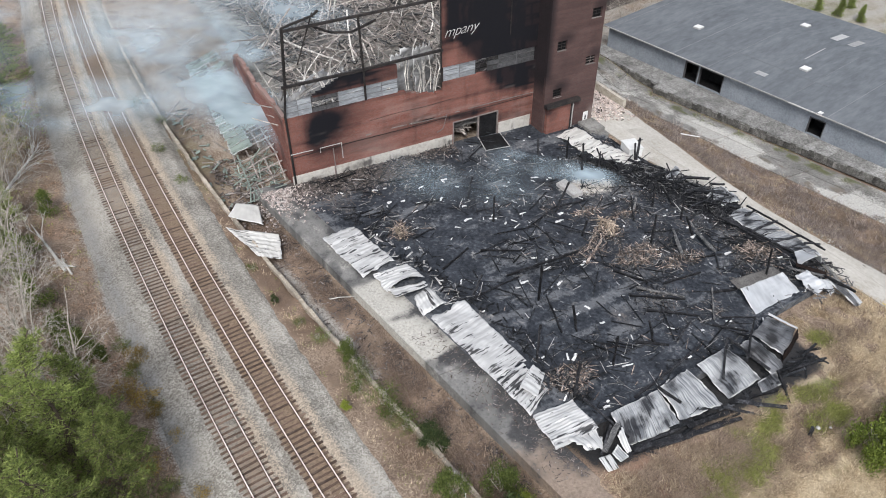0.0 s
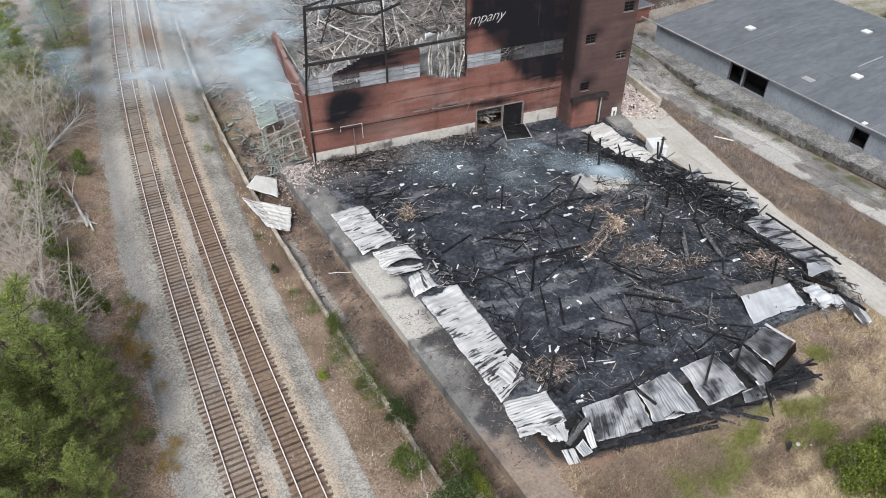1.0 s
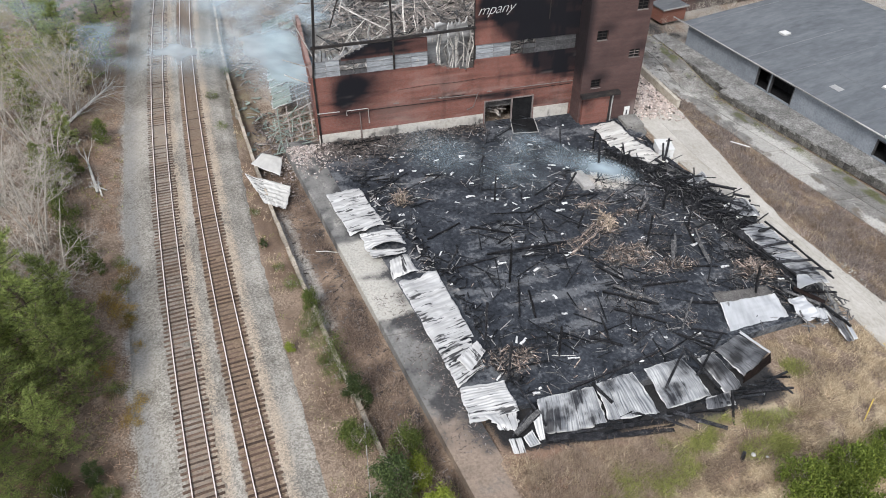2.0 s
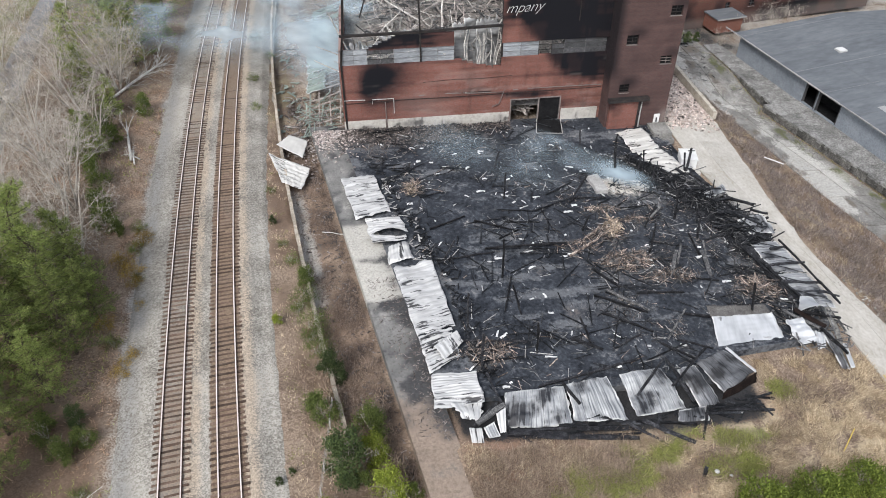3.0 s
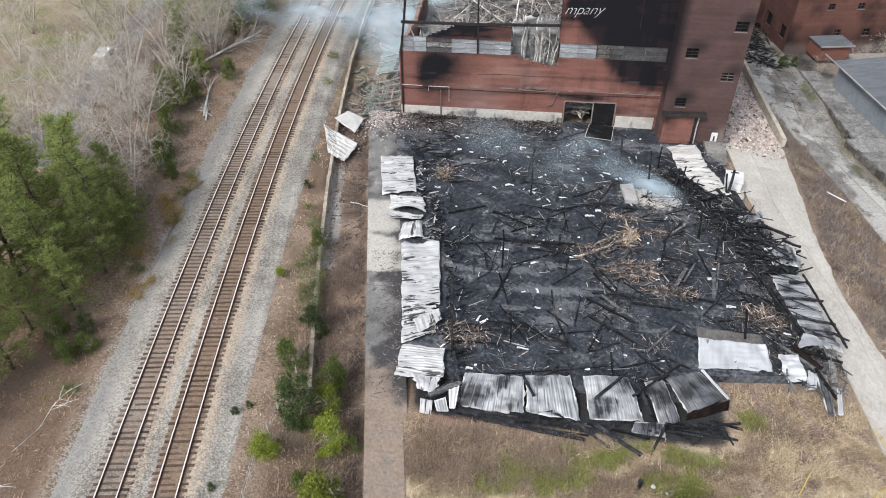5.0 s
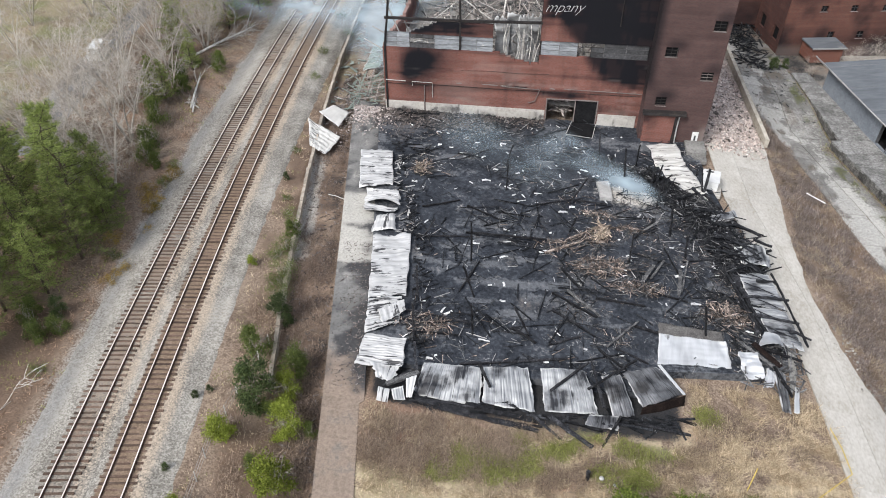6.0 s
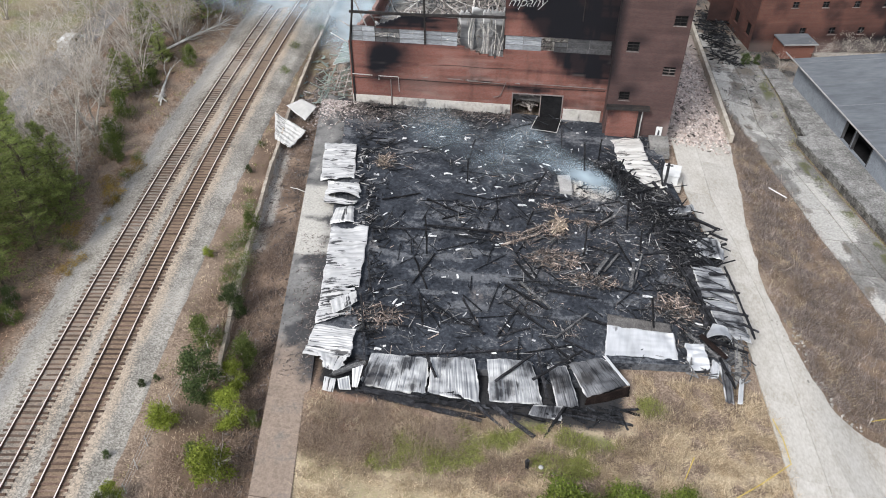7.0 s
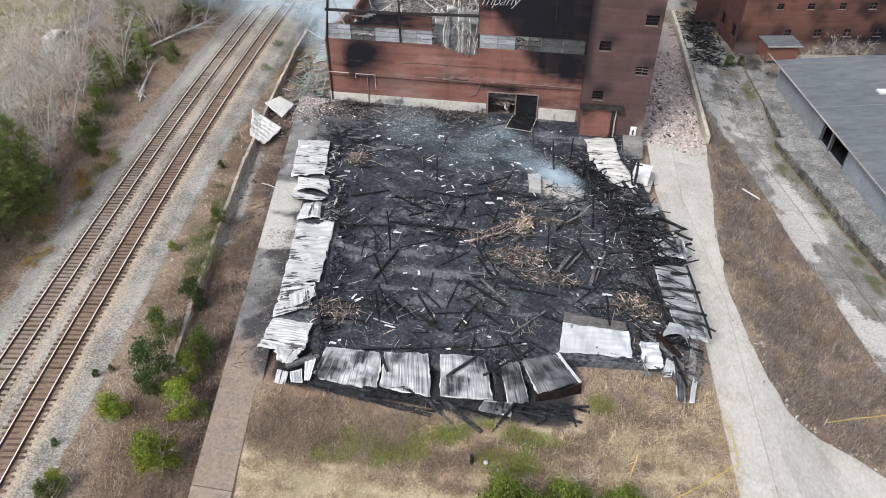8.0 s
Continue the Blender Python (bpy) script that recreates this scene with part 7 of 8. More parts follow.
scatter("green_battens", 80, 44, lambda rg: (lambda x: (x, rg.uniform(-0.5, 8), -0.8))(rg.uniform(-5.0, -0.4)), (0.8, 3.4), (0.06, 0.13), SHEET_GREEN, "pale green battens and strips fallen from the canopy", "wreckage", 1.0, 0.35, ways=(0.1, 1.5))
scatter("green_scraps", 60, 46, lambda rg: (rg.uniform(-9, -4.5), rg.uniform(-1, 26), -1.05), (0.3, 1.3), (0.15, 0.35), SHEET_GREEN, "bits of green sheeting thrown on the ground", "wreckage", 0.2, 0.15, height=0.15)
scatter("strip_litter", 700, 45, lambda rg: (lambda y: (lambda x: (x, y, float(land_z(x, y))))(rg.uniform(float(ret_x(y)) + 0.5, dock_x(y) - 0.2)))(rg.uniform(-60, -2)), (0.08, 0.7), (0.02, 0.1), BRICK_BITS, "bits of brick, bark and sticks below the apron", "litter", 0.1, 0.1)
# fallen brick along the east side
def bank_z(x, y):
    x, y = np.asarray(x, float), np.asarray(y, float)
    return yard_z(x, y) + 0.05 + 0.75 * ramp(46.8 - x, 0.2, 6) * ramp(y, -2.0, 4.0) * (1 - 0.6 * ramp(y, 10, 24)) + 0.3 * (fbm(x, y, 1.0, 161) - 0.5) * ramp(y, -2.5, 1.5)


def east_strip(rg):
    y = rg.uniform(-3.5, 26)
    if rg.random() > float(ramp(y, -3.5, 2.0)) * (1 - 0.75 * float(ramp(y, 12, 24))):
        return None
    x = rg.uniform(39.0, float(drive_right(y)) - 0.3)
    return (x, y, float(max(bank_z(x, y), yard_z(x, y) + 0.14)) - 0.03)


scatter("brick_rubble", 3600, 51, east_strip, (0.08, 0.4), (0.06, 0.2), PINK_BITS, "pale broken brick and block heaped along the factory", "rubble", 0.14, 0.3)
scatter("dark_rubble", 300, 53, east_strip, (0.1, 0.6), (0.06, 0.2), BRICK_BITS, "dark burnt bits in the brick rubble", "rubble", 0.16, 0.3)
bv, bf = lay_grid(np.linspace(38.8, 46.9, 36), np.linspace(-2.5, 38, 110), bank_z)
me = bpy.data.meshes.new("rubble_bank")
me.from_pydata(bv.tolist(), [], bf.tolist())
me.materials.append(surface("rubble_bank", [(0.34, 0.27, 0.235), (0.5, 0.43, 0.385), (0.66, 0.6, 0.55)], size=0.8, fine=0.12, rough=0.95, vary=0, bump=0.9))
tagged(new("rubble_bank", me), "bank of crushed brick and mortar along the factory", "rubble", kind="stuff")
scatter("burnt_scraps", 500, 54, lambda rg: (lambda x, y: (x, y, float(land_z(x, y))))(rg.gauss(50.0, 1.6), rg.uniform(24, 44)), (0.3, 1.8), (0.05, 0.16), CHAR, "black burnt timbers heaped between the factories", "debris", 0.7, 0.25)
scatter("burnt_scraps", 160, 52, lambda rg: (lambda x, y: (x, y, float(land_z(x, y))))(rg.uniform(48, 56), rg.uniform(10, 36)), (0.1, 0.7), (0.03, 0.09), CHAR_GREY, "dark burnt scraps over the back yard", "debris", 0.3, 0.2)

# ======================= plants =======================
def branchy(rg, base, way, length, radius, depth, s, tips, droop=0.0, spread=0.6, kids=(2, 4), twig=0.012):
    """Tapered limbs that fork and fork again."""
    n = 4 if depth > 1 else 3
    pts, radii = [Vector(base)], [radius]
    d = Vector(way).normalized()
    for k in range(n):
        d = (d + rand_unit(rg) * 0.16 + Vector((0, 0, 0.05 - droop))).normalized()
        pts.append(pts[-1] + d * (length / n))
        radii.append(max(twig, radius * (1 - 0.62 * (k + 1) / n)))
    s.tube(pts, radii, 6 if depth > 2 else (4 if depth > 1 else 3))
    if depth == 0:
        tips.append(pts[-1])
        return
    for k in range(rg.randint(*kids) + (1 if depth > 2 else 0)):
        f = rg.uniform(0.35, 1.0)
        i = min(n - 1, int(f * n))
        p = pts[i].lerp(pts[i + 1], f * n - i)
        q = (d + rand_unit(rg) * spread * 1.3).normalized()
        branchy(rg, p, q, length * rg.uniform(0.5, 0.75), max(twig, radii[i] * 0.55), depth - 1, s, tips, droop, spread, kids, twig)


def leaf_cloud(rg, s, centre, radius, count, size, flat=0.8):
    """Small leaves round a point, facing every way."""
    for _ in range(count):
        p = Vector(centre) + Vector((rg.gauss(0, 0.5), rg.gauss(0, 0.5), rg.gauss(0, 0.5 * flat))) * radius
        a, b = rand_unit(rg), rand_unit(rg)
        b = (b - a * b.dot(a)).normalized()
        L, w = size * rg.uniform(0.6, 1.3), size * rg.uniform(0.3, 0.6)
        s.add([p - a * L / 2, p + b * w / 2, p + a * L / 2, p - b * w / 2], [(0, 1, 2, 3)])


def bare_tree(seed, height, label, buds=0):
    """Several pale stems from one foot, arching apart, with side limbs and fine twigs."""
    rg = random.Random(seed)
    t = thing("bare_tree", 0, 0, 0, 0, label, "tree", "bare trees at the wood's edge")
    trunk, limbs, tips = Soup(), Soup(), []
    turn = rg.uniform(0, 6)
    for stem in range(4):
        q = turn + stem * 1.6 + rg.gauss(0, 0.3)
        d = Vector((math.cos(q) * 0.24, math.sin(q) * 0.24, 1)).normalized()
        L, n = height * rg.uniform(0.75, 1.0), 8
        pts = [Vector((math.cos(q) * 0.1, math.sin(q) * 0.1, -0.4))]
        for k in range(n):
            d = (d + rand_unit(rg) * 0.12 + Vector((math.cos(q), math.sin(q), 0)) * 0.035).normalized()
            pts.append(pts[-1] + d * L / n)
        radii = [max(0.022, 0.012 * height * (1 - 0.93 * k / n)) for k in range(n + 1)]
        trunk.tube(pts, radii, 7)
        for k in range(11):
            f = rg.uniform(0.18, 0.98) * n
            i = min(n - 1, int(f))
            a = rg.uniform(0, 2 * math.pi)
            way = Vector((math.cos(a), math.sin(a), rg.uniform(0.25, 1.1)))
            branchy(rg, pts[i].lerp(pts[i + 1], f - i), way, height * rg.uniform(0.16, 0.32), max(0.02, radii[i] * 0.42), 2, limbs, tips, 0.01, 0.7, (2, 3), 0.011)
    for p in tips:  # sprays of single twigs
        for _ in range(4):
            d = (rand_unit(rg) + Vector((0, 0, 0.35))).normalized()
            e = rand_unit(rg)
            wd = (e - d * e.dot(d)).normalized() * rg.uniform(0.006, 0.011)
            o = p - d * 0.25 + rand_unit(rg) * 0.2
            limbs.add([o - wd, o + wd, o + d * rg.uniform(0.5, 1.3)], [(0, 1, 2)])
    part("trunk", trunk, BARK, t, smooth=True)
    tagged(part("branch_work", limbs, BARK, t, "fine grey leafless branches"), kind="stuff")
    if buds:
        leaves = Soup()
        for p in tips:
            leaf_cloud(rg, leaves, p, 0.5, buds, 0.16)
        part("crown", leaves, BUDS, t, "sparse yellow-olive young leaves")
    return t


def pine_tree(seed, height, label, group="pines at the wood's edge"):
    """A slim trunk with whorls of level limbs; needles sit in flat plumes on the outer half, with air between."""
    rg = random.Random(seed)
    t = thing("pine_tree", 0, 0, 0, 0, label, "tree", group)
    trunk, limbs, needles = Soup(), Soup(), Soup()
    pts = [Vector((rg.gauss(0, 0.06) * k, rg.gauss(0, 0.06) * k, -0.4 + (height + 0.2) * k / 7)) for k in range(8)]
    trunk.tube(pts, [0.016 * height * (1 - 0.12 * k) for k in range(8)], 8)
    z = height * 0.16
    while z < height * 0.985:
        f = z / height
        reach = height * (0.31 * (1 - f) ** 0.8 + 0.025)
        turn = rg.uniform(0, 6)
        for w in range(5):
            q = turn + w * 1.257 + rg.gauss(0, 0.25)
            R = reach * rg.uniform(0.45, 1.2)
            i = min(6, int(f * 7))
            a = pts[i].lerp(pts[i + 1], f * 7 - i)
            out = Vector((math.cos(q), math.sin(q), 0))
            side = Vector((-out.y, out.x, 0))
            b = a + out * R + Vector((0, 0, R * rg.uniform(-0.02, 0.3)))
            m = a.lerp(b, 0.5) - Vector((0, 0, 0.05 * R))
            limbs.tube([a, m, b], [0.05 * (1.2 - f), 0.034, 0.014], 4)
            k = 0.3
            while k < 1.03:
                base = a.lerp(m, k * 2) if k < 0.5 else m.lerp(b, (k - 0.5) * 2)
                width = R * 0.3 * (1.15 - k)
                for s_ in (-1, 0, 1):
                    p = base + side * s_ * width * rg.uniform(0.6, 1.2) + out * abs(s_) * width * 0.5 + Vector((0, 0, rg.gauss(0.05, 0.08)))
                    if s_:
                        limbs.tube([base, p], [0.016, 0.008], 3)
                    for _ in range(17):
                        d = (Vector((rg.gauss(0, 0.6), rg.gauss(0, 0.6), rg.gauss(0, 0.35))) + out * 0.5 + side * s_ * 0.5 + Vector((0, 0, 0.35))).normalized()
                        e = rand_unit(rg)
                        L = rg.uniform(0.14, 0.38)
                        wd = (e - d * e.dot(d)).normalized() * rg.uniform(0.015, 0.035)
                        o = p + rand_unit(rg) * rg.uniform(0, 0.3)
                        needles.add([o - wd, o + wd, o + d * L], [(0, 1, 2)])
                k += 0.42 / max(R, 0.6)
        z += height * rg.uniform(0.045, 0.07)
    part("trunk", trunk, BARK_PINE, t, smooth=True)
    tagged(part("branch_work", limbs, BARK_PINE, t), kind="stuff")
    part("crown", needles, NEEDLES, t, "loose olive-green needles in plumes with gaps")
    return t


def shrub(seed, radius, height, leaves, material, label, size=0.16, group="shrubs on the trackside strip"):
    rg = random.Random(seed)
    t = thing("shrub", 0, 0, 0, 0, label, "shrub", group)
    stems, crown, tips = Soup(), Soup(), []
    for k in range(6):
        q = rg.uniform(0, 2 * math.pi)
        branchy(rg, (0, 0, -0.1), Vector((math.cos(q) * radius, math.sin(q) * radius, height * rg.uniform(0.8, 1.6))), height * 0.6, 0.035, 2, stems, tips, 0, 0.8, (2, 3), 0.008)
    lumps = []
    for k in range(22):
        q, r, f = rg.uniform(0, 2 * math.pi), radius * math.sqrt(rg.random()), rg.random()
        r *= math.sqrt(max(0.05, 1 - (f - 0.35) ** 2 / 0.45))
        lumps.append(Vector((math.cos(q) * r, math.sin(q) * r, height * (0.12 + 0.85 * f))))
    for c in lumps:
        leaf_cloud(rg, crown, c, radius * rg.uniform(0.26, 0.5), leaves // 22, size)
    tagged(part("branch_work", stems, BARK, t), kind="stuff")
    part("crown", crown, material, t)
    return t


def plant(maker_result, spots, natural, slim=1.0):
    """The first spot takes the thing itself, the rest take copies; spots hold x, y and a height; slim narrows the crown."""
    for k, (x, y, h) in enumerate(spots):
        s = h / natural
        m = pose(x, y, ground_z(x, y) - 0.05, 0, 0, (x * 77 + y * 131) % 360) @ Matrix.Diagonal((s * slim, s * slim, s, 1))
        if k == 0:
            first = m
        else:
            copy_thing(maker_result, m)
    maker_result.matrix_basis = first


# young pines and cedars on the west bank
plant(pine_tree(801, 12.0, "open olive-green pine on the wooded bank"), [(-24.2, -29.6, 14), (-28.5, -36, 14), (-23.0, -26.4, 10), (-28.5, 20, 12), (-32.5, 25, 14), (-31.5, 33, 13), (-31, -28, 14), (-27, 46, 11), (-23.8, -45.5, 10), ], 12.0)
plant(pine_tree(802, 12.0, "bushy green pine on the wooded bank"), [(-27.6, -31.5, 13), (-22.0, -33.6, 11), (-22.4, -38.6, 8), (-27.0, -26.5, 12), (-31, 24, 13), (-27.5, 37, 12), (-30, -42, 13), (-25.0, -50, 10), (-27.0, -56, 11), (-31.6, 8.5, 8)], 12.0)
plant(pine_tree(803, 12.0, "ragged green pine among bare trees"), [(-24.9, -36.0, 12), (-24.6, -41.4, 9), (-34, 15, 11), (-26.5, 28, 9), (-35, -25, 12), (-30, 56, 12), (-21.4, -29.5, 7), (-28.0, 5.5, 6), (-27.6, -3.4, 6), (-29.0, -39, 12), (-28.3, -4.9, 7)], 12.0)
plant(bare_tree(811, 12.0, "grey leafless tree with several arching stems"), [(-24.5, -23.5, 13), (-33, -5, 12), (-38, -16, 11), (-29, 12, 11), (-43, 0, 11), (-31.5, -19, 11), (-46, 20, 12), (-54, 32, 12), (-60, 18, 11)], 12.0)
plant(bare_tree(812, 12.0, "pale leafless tree with fine twigs"), [(-27.5, -13.5, 12), (-30.0, -7, 11), (-37, 4, 12), (-31.5, 5, 11), (-35, -15, 11), (-27, -18, 11), (-42, -12, 9)], 12.0)
plant(bare_tree(813, 12.0, "thin leafless tree at the wood's edge"), [(-28.4, 0, 9), (-36, -9, 11), (-27.4, -24.5, 10), (-40, -6, 10), (-36, 12, 11), (-29.4, 15, 8), (-39, 22, 10), (-52, 22, 11), (-48, 34, 11), (-56, 8, 11), (-44, 42, 11), (64.5, 27.6, 4.5), (68.5, 28.6, 5.0), (72.5, 29.4, 4.5), (58.0, 24.0, 3.0)], 12.0)
plant(bare_tree(814, 10.0, "tree in sparse yellow-olive young leaf", 5), [(-29.0, 12.5, 10), (-31.5, 17.5, 10), (-37, -1, 9)], 10.0)
plant(pine_tree(804, 5.0, "small dark evergreen on the lawn beyond the warehouse", "evergreens on the far lawn"), [(105, 17.5, 3.4), (107, 14.5, 3.6), (109.5, 11.5, 3.2), (112, 16, 3.4)], 5.0)
# shrubs
plant(shrub(821, 1.25, 3.0, 5000, LEAF_DARK, "dark green evergreen shrub among dry weeds"), [(-0.3, -46.9, 4.6), (-1.4, -37.6, 3.2), (-7.4, -17.5, 1.0), (-4.9, -47.5, 0.8), (-4.1, -46.7, 0.7), (-4.4, -53.8, 0.8), (-20.0, -40.8, 2.1), (53.2, 25.5, 1.9), (55.0, 26.4, 1.6)], 3.0, 0.86)
plant(shrub(822, 1.2, 2.6, 4600, LEAF_BRIGHT, "bright yellow-green shrub in fresh leaf"), [(2.4, -48.9, 3.4), (3.4, -53.9, 4.0), (1.5, -45.6, 2.8), (-1.3, -50.8, 3.1), (-6.0, -32.0, 1.2), (-2.3, -56.9, 1.9), (3.6, -60.5, 2.6)], 2.6, 0.78)
plant(shrub(823, 1.2, 2.2, 3600, CEDAR, "loose mid-green shrub on the trackside strip"), [(-2.1, -41.9, 2.7), (1.4, -42.8, 2.9), (0.6, -47.6, 1.6), (4.3, -48.6, 1.3), (1.2, -52.4, 1.4), (-21.8, -41.9, 2.4), (-19.0, -42.6, 1.9), (-20.2, -43.8, 2.2), (-3.9, -26.4, 2.0), (-2.4, -57.5, 2.0), (-24.6, 6.5, 2.6), (-22.4, -17.8, 2.0), (-23.9, -16.4, 2.6), (-24.8, -14.0, 3.0), (-26.4, -8.6, 3.2), (-26.6, -1.0, 2.4), (-28.2, 1.8, 3.0), (-28.6, 6.8, 2.4)], 2.2, 0.8)
plant(shrub(824, 1.6, 2.4, 5600, BUSH_LEAF, "dense green shrub at the edge of the field", 0.2, "shrubs by the field"), [(27.4, -52.8, 3.6), (31.6, -52.4, 3.4), (35.4, -51.6, 2.9), (29.3, -53.2, 2.9), (33.2, -52.6, 2.5), (37.0, -52.2, 2.0), (29.0, -56.0, 4.0)], 2.4, 0.66)
plant(shrub(825, 1.2, 1.3, 1300, CEDAR, "low weedy bush in dry grass", 0.12), [(-4.0, -28.7, 1.4), (-4.2, -30.1, 1.2), (-3.1, -32.2, 1.5), (-3.0, -33.8, 1.2), (-5.2, -23.4, 1.0), (-2.6, -35.2, 1.3), (-8.0, -12.0, 0.7), (-11.0, 6, 0.9), (-12.2, 14, 1.0), (-12.8, 27, 1.1), (-6.2, -21.0, 0.7), (-20.6, -17, 0.9), (-20.2, -20.4, 0.9), (-19.0, -24.8, 0.8), (-19.4, -33, 0.9), (-18.2, -47, 0.9), (-10.6, 22, 0.9)], 1.3)

plant(shrub(826, 1.0, 1.2, 1500, FERN, "rusty yellow dead fern clump on the bank", 0.1, "ferns on the bank"), [(-19.8, -19.3, 1.5), (-19.6, -24.0, 1.4), (-19.3, -25.3, 1.0), (-17.8, -34.5, 1.1), (-18.0, -36.2, 1.0), (-18.2, -28.4, 0.8), (-20.6, -30.5, 1.2), (-21.0, -22.2, 1.3)], 1.2)


def blades(name, count, seed, place, height, width, lean, material, label, category, comb=0.0, loose=0.13):
    """Loose grass or brush: very many single blades in tufts, laid over one way where comb is set."""
    rs = np.random.RandomState(seed)
    pts = place(rs, count)
    n = len(pts)
    per = 6
    base = np.repeat(pts, per, 0) + np.concatenate([rs.normal(0, loose, (n * per, 2)), np.zeros((n * per, 1))], 1)
    m = len(base)
    q = rs.uniform(0, 2 * np.pi, m)
    if comb:
        q = 9.0 * fbm(base[:, 0], base[:, 1], 3.5, 190, 2) + rs.normal(0, comb, m)
    h = rs.uniform(*height, m)
    tip = base + np.stack([np.cos(q) * h * rs.uniform(0, lean, m), np.sin(q) * h * rs.uniform(0, lean, m), h * rs.uniform(0.3, 1, m)], 1)
    side = np.stack([-np.sin(q), np.cos(q), 0 * q], 1) * rs.uniform(*width, m)[:, None]
    verts = np.stack([base - side, base + side, tip], 1).reshape(-1, 3)
    me = bpy.data.meshes.new(name)
    me.from_pydata(verts.tolist(), [], np.arange(3 * m).reshape(-1, 3).tolist())
    me.materials.append(material)
    return tagged(new(name, me), label, category, kind="stuff")


def zone(x0, x1, y0, y1, inside_zone, size=3.0, seed=0, low=0.3, high=0.65):
    def pick(rs, count):
        x, y = rs.uniform(x0, x1, count), rs.uniform(y0, y1, count)
        keep = inside_zone(x, y) & (rs.uniform(0, 1, count) < ramp(fbm(x, y, size, seed), low, high))
        x, y = x[keep], y[keep]
        return np.stack([x, y, land_z(x, y) - 0.03], 1)
    return pick


front_zone = lambda x, y: (x > dock_x(y) + 3.2) & (x < np.array([float(v) for v in drive_left(y)]) + 0.4) & ((y < -46.0 + 0.5 * np.sin(x)) | ((x > 33) & (y < -39.5))) & ((np.abs(np.abs(y + 53.3 - 0.13 * (x - 8) - 0.5 * np.sin(x * 0.2)) - 0.85) > 0.4) | (fbm(x, y, 0.5, 203, 2) > 0.58))
blades("dry_grass", 46000, 1, zone(4, 46, -66, -39, lambda x, y: front_zone(x, y) & ((x - 8) / 26 + 0.9 * fbm(x, y, 2.5, 185) > 0.45) & (green_at(x, y) < 0.15 + 0.7 * fbm(x, y, 0.5, 191, 2)), 1.1, 171, 0.36, 0.56), (0.12, 0.5), (0.012, 0.028), 1.7, STRAW, "matted dry straw-coloured grass in the field", "grass", 2.2, 0.16)
blades("green_grass", 62000, 2, zone(9, 42, -58, -41, lambda x, y: front_zone(x, y) & (green_at(x, y) > 0.1 + 0.85 * fbm(x, y, 0.6, 192, 2)), 1.5, 172, 0.2, 0.5), (0.15, 0.5), (0.012, 0.028), 1.3, GREEN_GRASS, "patches of fresh green grass in the field", "grass", 0.0, 0.2)
blades("weeds", 34000, 3, zone(4, 46, -52.0, -39, lambda x, y: front_zone(x, y) & ((x - 22) / 26 + 0.3 < fbm(x, y, 1.6, 187) + 0.15) & (green_at(x, y) < 0.4), 1.1, 173, 0.4, 0.58), (0.2, 0.65), (0.01, 0.024), 1.5, BRUSH, "brown dead weeds in the field", "weeds", 0.0, 0.2)
blades("bramble", 16000, 15, zone(6, 42, -50.5, -39, front_zone, 1.5, 189, 0.5, 0.68), (0.15, 0.6), (0.01, 0.02), 1.6, VINE, "dark tangled dead bramble in the field", "weeds", 0.0, 0.25)
blades("bramble", 6000, 28, zone(9, 20, -51, -45.5, front_zone, 0.9, 204, 0.48, 0.62), (0.2, 0.7), (0.01, 0.02), 1.8, BRAMBLE, "purplish dead bramble canes matted in the field", "weeds", 0.0, 0.25)
blades("tussocks", 9000, 25, zone(20, 46, -51, -39, lambda x, y: front_zone(x, y) & (green_at(x, y) < 0.5), 0.8, 199, 0.52, 0.64), (0.35, 0.8), (0.012, 0.028), 1.3, STRAW, "tall pale tussocks of dead grass leaning over", "grass", 0.9, 0.12)
blades("path_grass", 9000, 17, zone(5, 42, -60, -50, lambda x, y: front_zone(x, y) & (-y - 51.0 - 0.1 * (x - 18) > 0.3), 1.5, 194, 0.2, 0.5), (0.06, 0.25), (0.012, 0.025), 1.5, STRAW, "short pale grass on the mown track", "grass", 0.0, 0.25)
brush_zone = lambda x, y: (x > drive_right(y) + 0.4 + 2.4 * (fbm(x, y, 1.1, 196) - 0.5)) & (x < pad_left(y) + 2.2 * (fbm(x, y, 1.1, 197) - 0.5))
blades("brush", 66000, 4, zone(44, 62, -46, 12, brush_zone, 1.3, 174, 0.42, 0.58), (0.1, 0.5), (0.012, 0.03), 1.6, THICKET, "thick brown dead brush beside the drive", "brush", 0.0, 0.22)
blades("bramble", 16000, 24, zone(44, 62, -46, 12, brush_zone, 1.0, 198, 0.5, 0.66), (0.3, 0.9), (0.012, 0.03), 1.6, BRAMBLE, "dark dead stems tangled in the brush", "brush", 0.0, 0.22)
blades("twig_clumps", 10000, 27, zone(44, 62, -46, 12, brush_zone, 0.9, 202, 0.54, 0.62), (0.5, 1.4), (0.01, 0.02), 0.9, THICKET, "taller twiggy dead bushes in the brush", "brush", 0.0, 0.25)
blades("brush_straw", 20000, 14, zone(44, 62, -46, 12, brush_zone, 1.0, 188, 0.5, 0.62), (0.12, 0.5), (0.01, 0.025), 1.8, STRAW, "pale dry stalks in the brush beside the drive", "brush")
blades("dead_weeds", 9000, 29, zone(-7, 6, -62, -36, lambda x, y: (x > ret_x(y) - 3.0) & (x < ret_x(y) + 3.5), 1.2, 205, 0.4, 0.62), (0.2, 0.8), (0.01, 0.022), 1.5, BRAMBLE, "grey dead weeds under the trackside shrubs", "weeds", 0.0, 0.25)
strip_in = lambda x, y: (x > ret_x(y) + 0.3) & (x < dock_x(y) - 0.1)
